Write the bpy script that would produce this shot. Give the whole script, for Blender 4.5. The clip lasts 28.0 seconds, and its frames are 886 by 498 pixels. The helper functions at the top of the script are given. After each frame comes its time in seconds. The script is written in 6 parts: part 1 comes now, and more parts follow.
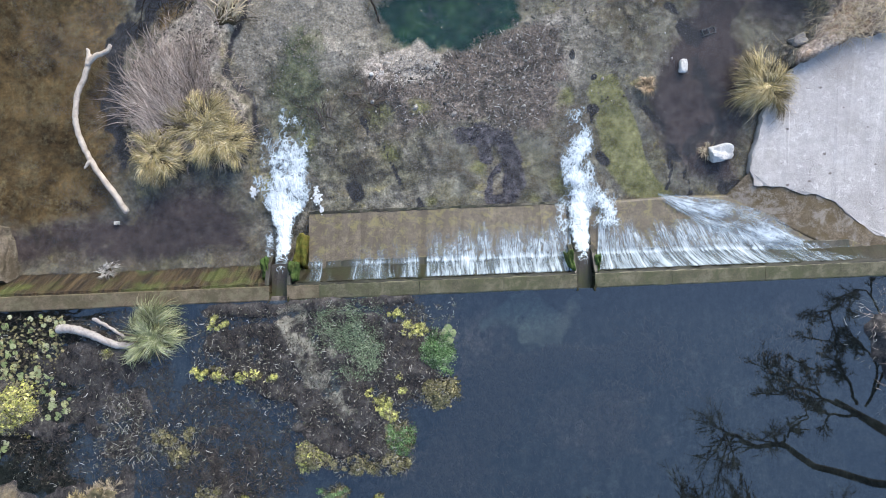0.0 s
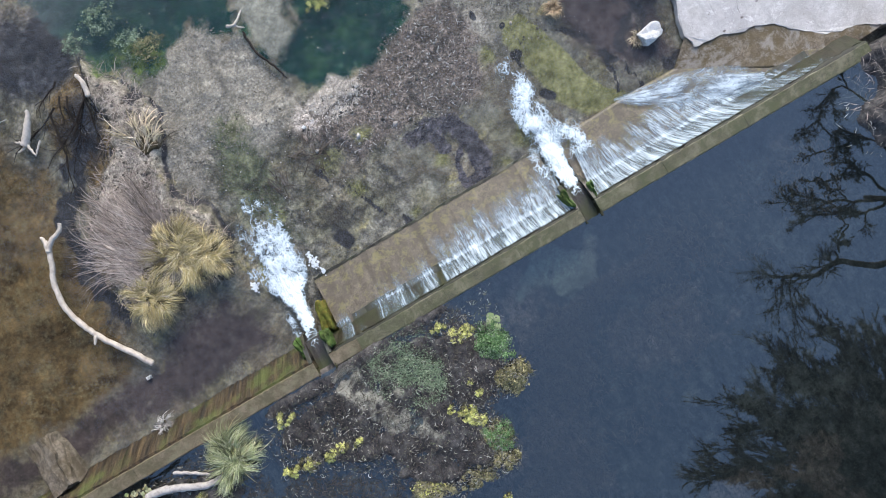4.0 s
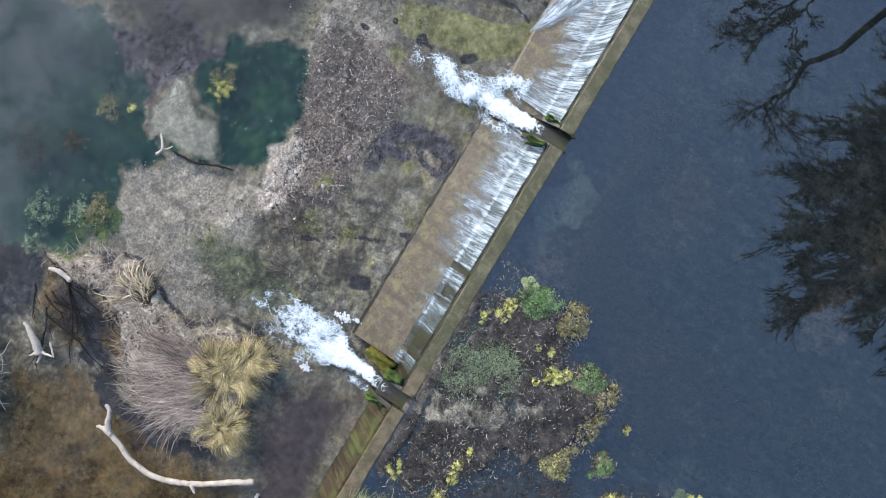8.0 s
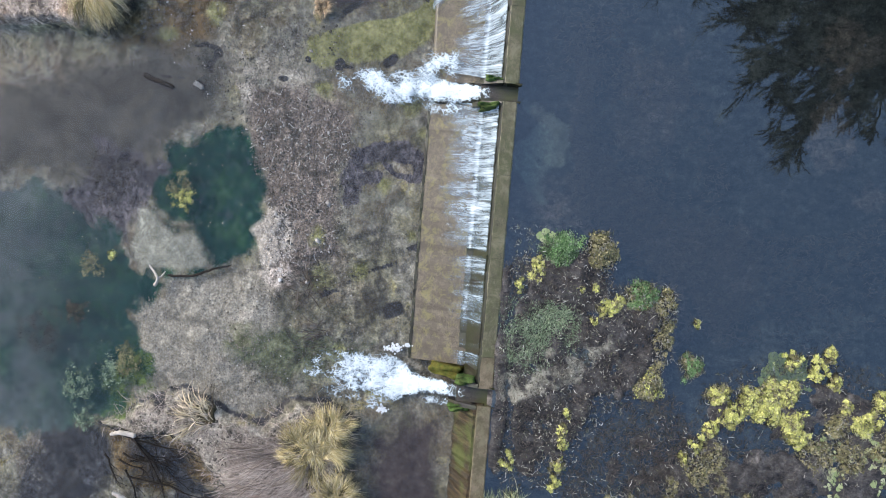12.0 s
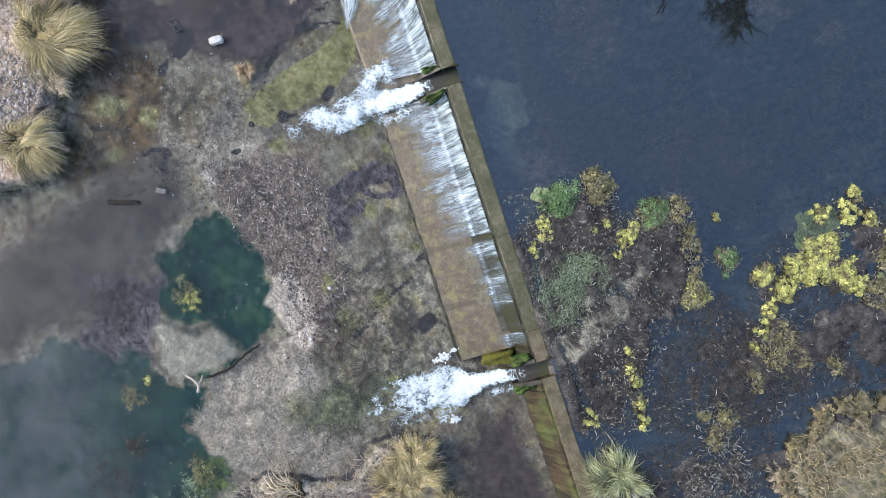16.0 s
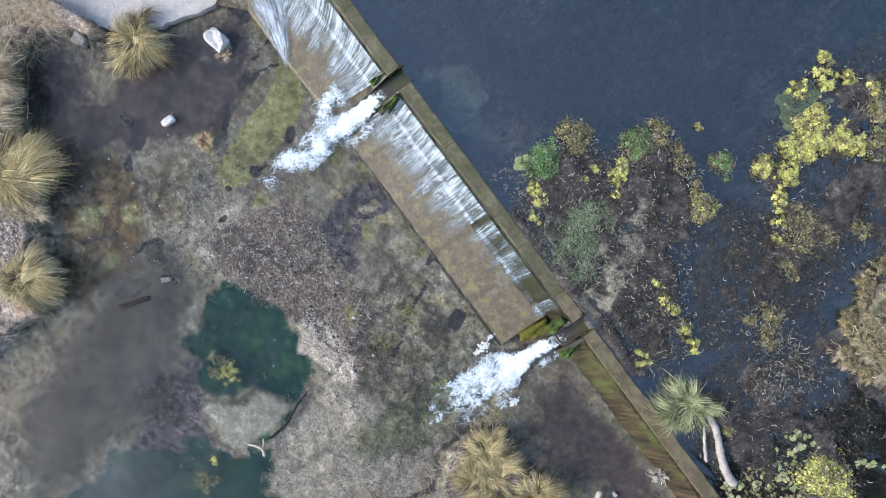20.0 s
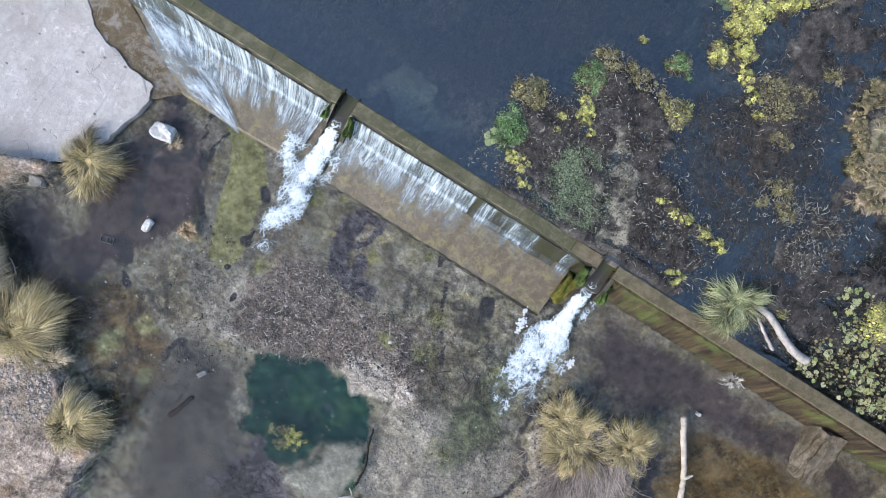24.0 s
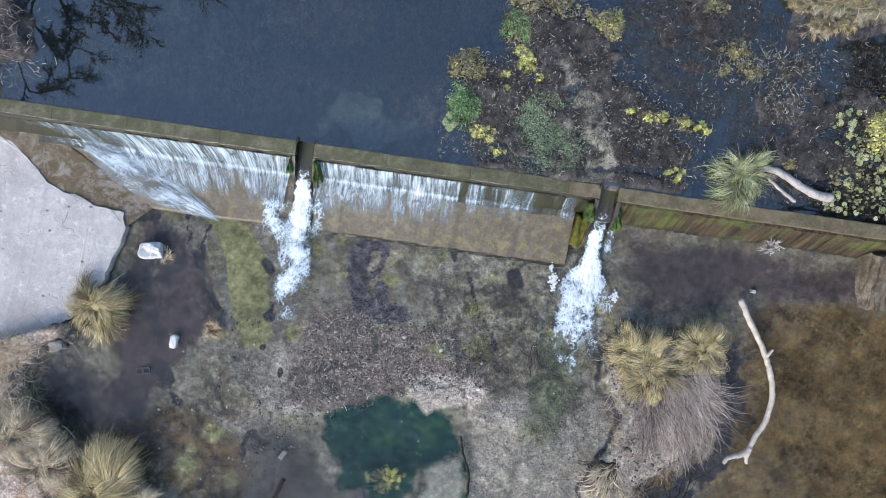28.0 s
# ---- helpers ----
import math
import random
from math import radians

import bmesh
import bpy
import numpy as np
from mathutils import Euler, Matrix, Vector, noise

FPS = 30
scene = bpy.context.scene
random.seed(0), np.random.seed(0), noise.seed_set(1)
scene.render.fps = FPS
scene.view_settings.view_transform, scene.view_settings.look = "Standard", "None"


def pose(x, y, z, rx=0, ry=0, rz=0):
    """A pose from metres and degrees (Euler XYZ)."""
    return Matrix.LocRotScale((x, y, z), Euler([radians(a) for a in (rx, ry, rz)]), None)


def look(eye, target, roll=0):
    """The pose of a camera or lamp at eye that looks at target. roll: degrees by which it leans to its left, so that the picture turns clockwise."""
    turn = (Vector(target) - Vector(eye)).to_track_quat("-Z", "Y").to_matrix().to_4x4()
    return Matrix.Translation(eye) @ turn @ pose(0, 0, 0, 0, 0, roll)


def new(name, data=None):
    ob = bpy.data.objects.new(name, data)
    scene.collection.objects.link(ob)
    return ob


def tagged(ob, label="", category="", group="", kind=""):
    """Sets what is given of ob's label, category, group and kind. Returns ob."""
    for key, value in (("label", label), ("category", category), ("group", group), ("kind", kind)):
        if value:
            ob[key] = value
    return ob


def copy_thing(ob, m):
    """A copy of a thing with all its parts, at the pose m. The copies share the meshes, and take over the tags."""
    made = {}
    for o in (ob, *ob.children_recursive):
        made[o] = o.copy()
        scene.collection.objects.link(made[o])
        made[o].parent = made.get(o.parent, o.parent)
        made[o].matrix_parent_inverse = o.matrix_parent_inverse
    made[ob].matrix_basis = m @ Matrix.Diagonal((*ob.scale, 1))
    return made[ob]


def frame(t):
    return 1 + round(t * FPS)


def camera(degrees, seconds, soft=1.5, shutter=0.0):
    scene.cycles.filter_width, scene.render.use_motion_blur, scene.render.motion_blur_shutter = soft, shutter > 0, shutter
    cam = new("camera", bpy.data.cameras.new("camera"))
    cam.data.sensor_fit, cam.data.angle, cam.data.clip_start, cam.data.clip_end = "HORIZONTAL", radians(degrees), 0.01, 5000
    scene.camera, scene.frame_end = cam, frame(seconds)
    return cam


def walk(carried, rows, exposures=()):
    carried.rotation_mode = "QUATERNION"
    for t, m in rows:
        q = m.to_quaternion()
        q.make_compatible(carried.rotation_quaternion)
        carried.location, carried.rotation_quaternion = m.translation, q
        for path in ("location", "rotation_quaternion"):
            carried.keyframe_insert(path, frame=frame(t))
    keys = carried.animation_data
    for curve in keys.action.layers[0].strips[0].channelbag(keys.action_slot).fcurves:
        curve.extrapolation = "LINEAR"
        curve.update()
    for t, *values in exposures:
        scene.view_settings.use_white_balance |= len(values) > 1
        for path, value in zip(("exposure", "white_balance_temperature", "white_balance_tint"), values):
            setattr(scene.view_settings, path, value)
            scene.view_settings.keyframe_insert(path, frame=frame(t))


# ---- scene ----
cam = camera(67.0, 28.0, soft=1.0)
PATH = [
    (0, 4.637, 1.280, 18.677, -0.28, -0.04, -2.36),
    (3, 4.585, 1.605, 18.695, -1.00, -0.29, -23.75),
    (6, 4.606, 1.577, 18.725, -1.00, -0.02, -43.46),
    (8.5, 4.569, 1.653, 18.787, -1.15, -0.11, -62.64),
    (11, 4.681, 1.844, 18.811, -1.77, -0.36, -78.95),
    (15, 4.589, 1.742, 18.704, -1.55, -0.15, -103.17),
    (18, 4.635, 1.532, 18.701, -2.02, 0.34, -117.16),
    (21, 4.664, 1.260, 18.746, -2.83, 0.66, -131.96),
    (24, 4.601, 1.441, 18.727, -2.57, 0.13, -147.86),
    (26, 4.713, 1.446, 18.742, -2.86, -0.24, -158.57),
    (28, 4.530, 1.656, 18.796, -2.19, -0.10, -171.83),
]
walk(cam, [(t, pose(*p)) for t, *p in PATH], exposures=[(0, 1.06, 5950, 6), (6, 1.12, 6000, 6), (20, 1.13, 6050, 6), (28, 1.02, 5850, 6)])

# ---- light: soft open sky, veiled sun ----
world = bpy.data.worlds.new("world")
scene.world = world
world.use_nodes = True
wn, wl = world.node_tree.nodes, world.node_tree.links
sky = wn.new("ShaderNodeTexSky")
sky.sky_type, sky.sun_disc = "NISHITA", False
sky.sun_elevation, sky.sun_rotation = radians(36), radians(25)
sky.air_density, sky.dust_density, sky.ozone_density = 1.0, 2.0, 1.0
wn["Background"].inputs["Strength"].default_value = 0.15
wl.new(sky.outputs[0], wn["Background"].inputs["Color"])
sun = new("sun", bpy.data.lights.new("sun", "SUN"))
sun.data.energy, sun.data.angle, sun.data.color = 1.3, radians(26), (1.0, 0.87, 0.73)
sun.matrix_world = look((20 * math.sin(radians(25)), 20 * math.cos(radians(25)), 14.5), (0, 0, 0))

WU, WD = 0.0, -1.05  # water levels above and below the weir


# ---- material helpers ----
class Mat:
    """Small node-graph writer."""

    def __init__(self, name):
        self.m = bpy.data.materials.new(name)
        self.m.use_nodes = True
        self.n, self.l = self.m.node_tree.nodes, self.m.node_tree.links
        self.b = self.n["Principled BSDF"]
        self.out = self.n["Material Output"]

    def put(self, sock, v):
        if isinstance(v, (int, float)):
            sock.default_value = v
        elif isinstance(v, tuple):
            sock.default_value = v if len(v) == len(sock.default_value) else (*v, 1)
        else:
            self.l.new(v, sock)

    def pos(self, sx=1, sy=1, sz=1, local=False):
        c = self.n.new("ShaderNodeTexCoord") if local else self.n.new("ShaderNodeNewGeometry")
        mp = self.n.new("ShaderNodeMapping")
        mp.inputs["Scale"].default_value = (sx, sy, sz)
        self.l.new(c.outputs["Object" if local else "Position"], mp.inputs["Vector"])
        return mp.outputs[0]

    def noise(self, scale, detail=4, rough=0.6, vec=None, dist=0.0):
        t = self.n.new("ShaderNodeTexNoise")
        t.inputs["Scale"].default_value, t.inputs["Detail"].default_value = scale, detail
        t.inputs["Roughness"].default_value, t.inputs["Distortion"].default_value = rough, dist
        self.l.new(vec or self.pos(), t.inputs["Vector"])
        return t.outputs["Fac"]

    def voronoi(self, scale, vec=None, feature="F1", out="Distance"):
        t = self.n.new("ShaderNodeTexVoronoi")
        t.feature = feature
        t.inputs["Scale"].default_value = scale
        self.l.new(vec or self.pos(), t.inputs["Vector"])
        return t.outputs[out]

    def ramp(self, fac, *stops):
        r = self.n.new("ShaderNodeValToRGB")
        e = r.color_ramp.elements
        while len(e) < len(stops):
            e.new(0.5)
        for i, (p, c) in enumerate(stops):
            e[i].position = p
            e[i].color = (c, c, c, 1) if isinstance(c, (int, float)) else (*c, 1)
        self.put(r.inputs[0], fac)
        return r.outputs[0]

    def mix(self, fac, a, b, mode="MIX"):
        x = self.n.new("ShaderNodeMix")
        x.data_type, x.blend_type = "RGBA", mode
        self.put(x.inputs[0], fac), self.put(x.inputs[6], a), self.put(x.inputs[7], b)
        return x.outputs[2]

    def math(self, op, a, b=0.0, clamp=False):
        x = self.n.new("ShaderNodeMath")
        x.operation, x.use_clamp = op, clamp
        self.put(x.inputs[0], a), self.put(x.inputs[1], b)
        return x.outputs[0]

    def attr(self, name):
        a = self.n.new("ShaderNodeAttribute")
        a.attribute_name = name
        return a.outputs["Fac"]

    def island(self):
        return self.n.new("ShaderNodeNewGeometry").outputs["Random Per Island"]

    def rand(self):
        return self.n.new("ShaderNodeObjectInfo").outputs["Random"]

    def bump(self, h, strength=0.4, dist=0.02):
        b = self.n.new("ShaderNodeBump")
        b.inputs["Strength"].default_value, b.inputs["Distance"].default_value = strength, dist
        self.l.new(h, b.inputs["Height"])
        return b.outputs[0]

    def done(self, color=None, rough=0.8, normal=None, alpha=None, metal=0.0, spec=None):
        if color is not None:
            self.put(self.b.inputs["Base Color"], color)
        self.put(self.b.inputs["Roughness"], rough)
        if normal is not None:
            self.l.new(normal, self.b.inputs["Normal"])
        if alpha is not None:
            self.put(self.b.inputs["Alpha"], alpha)
        # rough and weathered surfaces have little sheen
        self.b.inputs["Specular IOR Level"].default_value = spec if spec is not None else 0.12 if isinstance(rough, (int, float)) and rough > 0.6 else 0.4
        self.b.inputs["Metallic"].default_value = metal
        return self.m


def edge(m, mask, n, lo=0.42, hi=0.58, amount=0.5):
    """A mask with its soft border broken up by a noise."""
    v = m.math("ADD", mask, m.math("MULTIPLY", m.math("SUBTRACT", n, 0.5), amount))
    return m.ramp(v, (lo, 0.0), (hi, 1.0))


# ---- ground material: soil, silt, gravel, algae, deep silt ----
def ground_material():
    m = Mat("riverbed")
    big, mid, fine = m.noise(0.7, 6, 0.7), m.noise(3.2, 7, 0.75), m.noise(14, 6, 0.75)
    brk = m.noise(2.2, 9, 0.8)
    speck = m.voronoi(26, out="Color")
    speck2 = m.voronoi(11, m.pos(1, 1.3, 1), out="Color")
    celld = m.voronoi(16)
    silt = m.mix(m.ramp(mid, (0.3, 0.0), (0.7, 1.0)), (0.084, 0.077, 0.064), (0.25, 0.225, 0.182))
    silt = m.mix(m.ramp(m.noise(1.5, 7, 0.75), (0.5, 0.0), (0.58, 0.6)), silt, (0.070, 0.066, 0.062))
    silt = m.mix(m.ramp(big, (0.45, 0.0), (0.62, 0.6)), silt, m.mix(m.ramp(mid, (0.3, 0.0), (0.7, 1.0)), (0.085, 0.080, 0.045), (0.26, 0.225, 0.125)))
    silt = m.mix(m.ramp(m.noise(0.55, 8, 0.78, None, 0.5), (0.50, 0.0), (0.57, 0.55)), silt, m.mix(m.ramp(fine, (0.35, 0.0), (0.65, 1.0)), (0.075, 0.055, 0.036), (0.20, 0.155, 0.105)))
    silt = m.mix(m.ramp(m.noise(0.95, 9, 0.8, m.pos(1, 1, 1), 0.3), (0.57, 0.0), (0.63, 0.75)), silt, m.mix(m.ramp(fine, (0.35, 0.0), (0.65, 1.0)), (0.12, 0.10, 0.04), (0.31, 0.26, 0.125)))
    brown = m.mix(m.ramp(m.noise(1.1, 7, 0.72), (0.32, 0.0), (0.68, 1.0)), (0.022, 0.014, 0.008), (0.205, 0.138, 0.062))
    brown = m.mix(m.ramp(m.noise(4.5, 8, 0.8), (0.47, 0.0), (0.6, 0.7)), brown, m.mix(m.ramp(big, (0.35, 0.0), (0.65, 1.0)), (0.03, 0.024, 0.018), (0.25, 0.205, 0.11)))
    mud = m.mix(m.ramp(mid, (0.3, 0.0), (0.7, 1.0)), (0.036, 0.028, 0.028), (0.098, 0.077, 0.074))
    dark = m.mix(mid, (0.022, 0.022, 0.026), (0.060, 0.055, 0.055))
    gravel = m.mix(m.ramp(fine, (0.35, 0.0), (0.65, 1.0)), (0.15, 0.130, 0.105), (0.37, 0.325, 0.265))
    litter = m.mix(m.ramp(fine, (0.35, 0.0), (0.65, 1.0)), (0.065, 0.052, 0.044), (0.27, 0.215, 0.18))
    pale = m.mix(m.ramp(fine, (0.35, 0.0), (0.65, 1.0)), (0.20, 0.165, 0.135), (0.50, 0.435, 0.375))
    algae = m.mix(m.ramp(mid, (0.35, 0.0), (0.65, 1.0)), (0.12, 0.115, 0.045), (0.28, 0.26, 0.125))
    moss = m.mix(m.ramp(mid, (0.35, 0.0), (0.65, 1.0)), (0.045, 0.055, 0.030), (0.17, 0.165, 0.10))
    deep = m.mix(m.ramp(mid, (0.35, 0.0), (0.7, 1.0)), (0.003, 0.016, 0.016), (0.012, 0.050, 0.042))
    deep = m.mix(m.ramp(m.noise(0.9, 8, 0.75), (0.50, 0.0), (0.64, 0.7)), deep, m.mix(m.ramp(mid, (0.3, 0.0), (0.7, 1.0)), (0.008, 0.045, 0.022), (0.05, 0.10, 0.045)))
    deep = m.mix(m.ramp(m.noise(5.0, 8, 0.8), (0.53, 0.0), (0.66, 0.9)), deep, (0.06, 0.10, 0.07))
    deep = m.mix(m.ramp(m.noise(16, 4, 0.7), (0.64, 0.0), (0.70, 0.8)), deep, (0.14, 0.17, 0.13))
    deep = m.mix(m.ramp(m.noise(1.7, 8, 0.75, None, 0.6), (0.58, 0.0), (0.66, 0.5)), deep, (0.07, 0.085, 0.10))
    # grey-blue haze of reflected sky, mixed into the far pool's bed colour
    deep = m.mix(m.math("MULTIPLY", m.attr("sky_haze"), m.ramp(m.noise(0.6, 7, 0.7, None, 0.4), (0.36, 0.15), (0.6, 0.9))), deep, (0.085, 0.095, 0.098))
    sand = m.mix(fine, (0.16, 0.15, 0.118), (0.32, 0.30, 0.245))
    clay = m.mix(m.ramp(big, (0.35, 0.0), (0.65, 1.0)), (0.042, 0.039, 0.034), (0.100, 0.091, 0.079))
    soil = m.mix(m.ramp(fine, (0.35, 0.0), (0.65, 1.0)), (0.15, 0.112, 0.088), (0.43, 0.355, 0.30))
    soil = m.mix(m.ramp(m.noise(1.3, 7, 0.75), (0.5, 0.0), (0.6, 0.7)), soil, m.mix(fine, (0.14, 0.085, 0.05), (0.36, 0.24, 0.15)))
    weed = m.mix(m.ramp(m.noise(2.6, 8, 0.8, m.pos(1.5, 0.8, 1)), (0.40, 0.0), (0.68, 1.0)), (0.014, 0.014, 0.017), (0.098, 0.090, 0.086))
    weed = m.mix(m.ramp(m.noise(1.1, 7, 0.75), (0.53, 0.0), (0.64, 0.65)), weed, m.mix(fine, (0.07, 0.064, 0.06), (0.24, 0.215, 0.20)))
    weed = m.mix(m.ramp(m.noise(22, 5, 0.8), (0.56, 0.0), (0.66, 0.5)), weed, (0.16, 0.14, 0.12))
    strand = m.mix(m.ramp(m.noise(3.0, 9, 0.85, m.pos(1.3, 0.7, 1), 0.5), (0.38, 0.0), (0.62, 1.0)), (0.030, 0.024, 0.024), (0.30, 0.205, 0.175))
    col = silt
    drift = m.mix(m.ramp(m.noise(3.5, 10, 0.85, m.pos(0.9, 1.3, 1), 0.9), (0.40, 0.0), (0.60, 1.0)), (0.022, 0.020, 0.026), (0.135, 0.118, 0.122))
    fringe = m.mix(m.ramp(m.noise(4.0, 10, 0.85, None, 0.8), (0.40, 0.0), (0.60, 1.0)), (0.008, 0.028, 0.010), (0.15, 0.19, 0.055))
    for name, c, amt in (("brown", brown, 0.6), ("grey", clay, 0.5), ("weed", weed, 0.6), ("strand", strand, 0.9), ("gravel", gravel, 0.8), ("moss", moss, 0.9), ("litter", litter, 0.8),
                         ("mud", mud, 0.7), ("algae", algae, 0.4), ("dark", dark, 0.42), ("deep", deep, 0.9), ("purple", drift, 1.0), ("fringe", fringe, 1.1), ("sand", sand, 0.55), ("pale", pale, 0.7), ("soil", soil, 0.4)):
        col = m.mix(edge(m, m.attr(name), brk, 0.41, 0.59, amt), col, c)
    blotch = m.mix(m.attr("grain"), (1.0, 1.0, 1.0), m.ramp(m.noise(0.9, 9, 0.8, None, 0.4), (0.36, 0.58), (0.5, 1.15), (0.64, 1.9)))
    col = m.mix(1.0, col, blotch, "MULTIPLY")
    mottle = m.mix(m.math("MULTIPLY", m.math("ADD", m.attr("grain"), 0.2), 0.85), (1.0, 1.0, 1.0), m.ramp(m.noise(5.5, 9, 0.85, None, 0.3), (0.39, 0.48), (0.5, 1.0), (0.61, 1.75)))
    col = m.mix(1.0, col, mottle, "MULTIPLY")
    tone = m.mix(m.attr("grain"), (1.0, 1.0, 1.0), m.ramp(m.noise(2.4, 10, 0.88, None, 0.6), (0.40, 0.62), (0.5, 1.0), (0.60, 1.5)))
    col = m.mix(1.0, col, tone, "MULTIPLY")
    wv = m.n.new("ShaderNodeVectorMath")
    wv.operation = "ADD"
    nz = m.n.new("ShaderNodeTexNoise")
    nz.inputs["Scale"].default_value, nz.inputs["Detail"].default_value = 1.3, 6
    m.l.new(m.pos(), nz.inputs["Vector"])
    m.l.new(m.pos(), wv.inputs[0]), m.l.new(nz.outputs["Color"], wv.inputs[1])
    vein = m.ramp(m.voronoi(0.42, wv.outputs[0], "DISTANCE_TO_EDGE"), (0.014, 1.0), (0.055, 0.0))
    vein = m.math("MULTIPLY", vein, m.math("MULTIPLY", m.ramp(m.noise(0.7, 6, 0.7), (0.46, 0.0), (0.52, 0.85)), m.math("MAXIMUM", m.attr("grain"), m.attr("mud"))))
    col = m.mix(vein, col, (0.038, 0.034, 0.032))
    patch = m.math("MULTIPLY", m.ramp(m.noise(1.25, 10, 0.85, None, 0.5), (0.58, 0.0), (0.62, 0.7)), m.attr("grain"))
    col = m.mix(patch, col, m.mix(m.ramp(fine, (0.35, 0.0), (0.65, 1.0)), (0.15, 0.125, 0.10), (0.36, 0.31, 0.255)))
    # single grains lighter and darker than the rest
    amount = m.math("MULTIPLY", m.attr("grain"), 1.0)
    col = m.mix(amount, col, m.mix(0.28, col, m.ramp(speck, (0.1, 0.4), (0.5, 0.95), (0.95, 1.8)), "MULTIPLY"))
    col = m.mix(amount, col, m.mix(0.3, col, m.ramp(speck2, (0.1, 0.5), (0.5, 1.0), (0.95, 1.5)), "MULTIPLY"))
    col = m.mix(m.math("MULTIPLY", m.ramp(celld, (0.0, 0.4), (0.13, 0.0)), amount), col, (0.46, 0.42, 0.37))
    h = m.math("ADD", m.math("MULTIPLY", fine, m.math("ADD", 0.3, m.attr("grain"))), m.math("MULTIPLY", m.math("MULTIPLY", celld, m.attr("grain")), 0.7))
    return m.done(col, 0.85, m.bump(h, 0.6, 0.03))


def water_material(name, tint, murk, murk_lo, murk_hi, ripple, gloss=0.045):
    """Clear or clouded water: a see-through body, some suspended silt, and a mirror of the sky on top."""
    m = Mat(name)
    m.n.remove(m.b)
    tr = m.n.new("ShaderNodeBsdfTransparent")
    tr.inputs[0].default_value = (*tint, 1)
    di = m.n.new("ShaderNodeBsdfDiffuse")
    di.inputs[0].default_value = (*murk, 1)
    gl = m.n.new("ShaderNodeBsdfGlossy")
    gl.inputs["Roughness"].default_value = 0.004
    cloud = m.noise(0.35, 5, 0.6)
    n1 = m.noise(5, 3, 0.5)
    gl_n = m.bump(n1, ripple, 0.02)
    m.l.new(gl_n, gl.inputs["Normal"])
    a = m.n.new("ShaderNodeMixShader")
    m.l.new(m.ramp(cloud, (0.35, murk_lo), (0.65, murk_hi)), a.inputs[0])
    m.l.new(tr.outputs[0], a.inputs[1]), m.l.new(di.outputs[0], a.inputs[2])
    b = m.n.new("ShaderNodeMixShader")
    b.inputs[0].default_value = gloss
    m.l.new(a.outputs[0], b.inputs[1]), m.l.new(gl.outputs[0], b.inputs[2])
    m.l.new(b.outputs[0], m.out.inputs["Surface"])
    return m.m


GROUND = ground_material()
WATER_UP = water_material("river_water", (0.585, 0.67, 0.655), (0.021, 0.026, 0.026), 0.08, 0.34, 0.003, 0.178)
WATER_DOWN = water_material("shallow_water", (0.90, 0.91, 0.90), (0.04, 0.05, 0.058), 0.01, 0.06, 0.004, 0.03)


def concrete_material(name, dark, light, algae=None, wet=0.6, patch=None, patch_size=1.9):
    m = Mat(name)
    f, g, b = m.noise(30, 5, 0.7), m.noise(4, 8, 0.8), m.noise(1.3, 8, 0.75)
    c = m.mix(m.ramp(g, (0.3, 0.0), (0.7, 1.0)), dark, light)
    c = m.mix(m.ramp(f, (0.45, 0.0), (0.72, 0.5)), c, tuple(min(1, v * 1.6) for v in light))
    c = m.mix(m.ramp(m.noise(9, 8, 0.85), (0.53, 0.0), (0.62, 0.6)), c, tuple(v * 0.6 for v in dark))
    c = m.mix(m.ramp(m.voronoi(9, m.pos(1, 1.2, 1), out="Color"), (0.2, 0.3), (0.8, 0.0)), c, tuple(v * 0.55 for v in dark))
    if algae:
        c = m.mix(m.ramp(b, (0.42, 0.0), (0.58, 0.85)), c, algae)
    if patch:
        c = m.mix(m.ramp(m.noise(patch_size, 9, 0.8, m.pos(1, 1, 1), 0.4), (0.5, 0.0), (0.6, 0.8)), c, patch)
    return m.done(c, wet, m.bump(f, 0.5, 0.01))


CREST_DRY = concrete_material("crest_concrete", (0.11, 0.085, 0.055), (0.23, 0.185, 0.13), (0.085, 0.075, 0.045), 0.7, (0.17, 0.15, 0.095))
CREST_WET = concrete_material("crest_concrete_algae", (0.045, 0.042, 0.022), (0.165, 0.145, 0.085), (0.075, 0.078, 0.032), 0.35, (0.19, 0.165, 0.105))
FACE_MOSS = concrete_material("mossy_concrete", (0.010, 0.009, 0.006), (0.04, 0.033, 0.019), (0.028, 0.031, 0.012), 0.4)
APRON_MAT = concrete_material("apron_concrete", (0.04, 0.034, 0.026), (0.20, 0.158, 0.108), (0.085, 0.068, 0.048), 0.4, (0.185, 0.158, 0.065), 3.2)


def streaked_face():
    m = Mat("streaked_face")
    s = m.noise(1.0, 6, 0.7, m.pos(11, 0.8, 0.8), 0.4)
    g = m.noise(2.5, 6, 0.7)
    f = m.noise(28, 5, 0.7)
    c = m.ramp(s, (0.36, (0.010, 0.008, 0.006)), (0.5, (0.042, 0.028, 0.015)), (0.66, (0.115, 0.080, 0.040)))
    c = m.mix(m.ramp(m.noise(0.6, 5, 0.7), (0.52, 0.0), (0.62, 0.75)), c, m.mix(g, (0.03, 0.045, 0.01), (0.13, 0.15, 0.04)))
    return m.done(c, 0.5, m.bump(m.math("ADD", f, s), 0.8, 0.03))


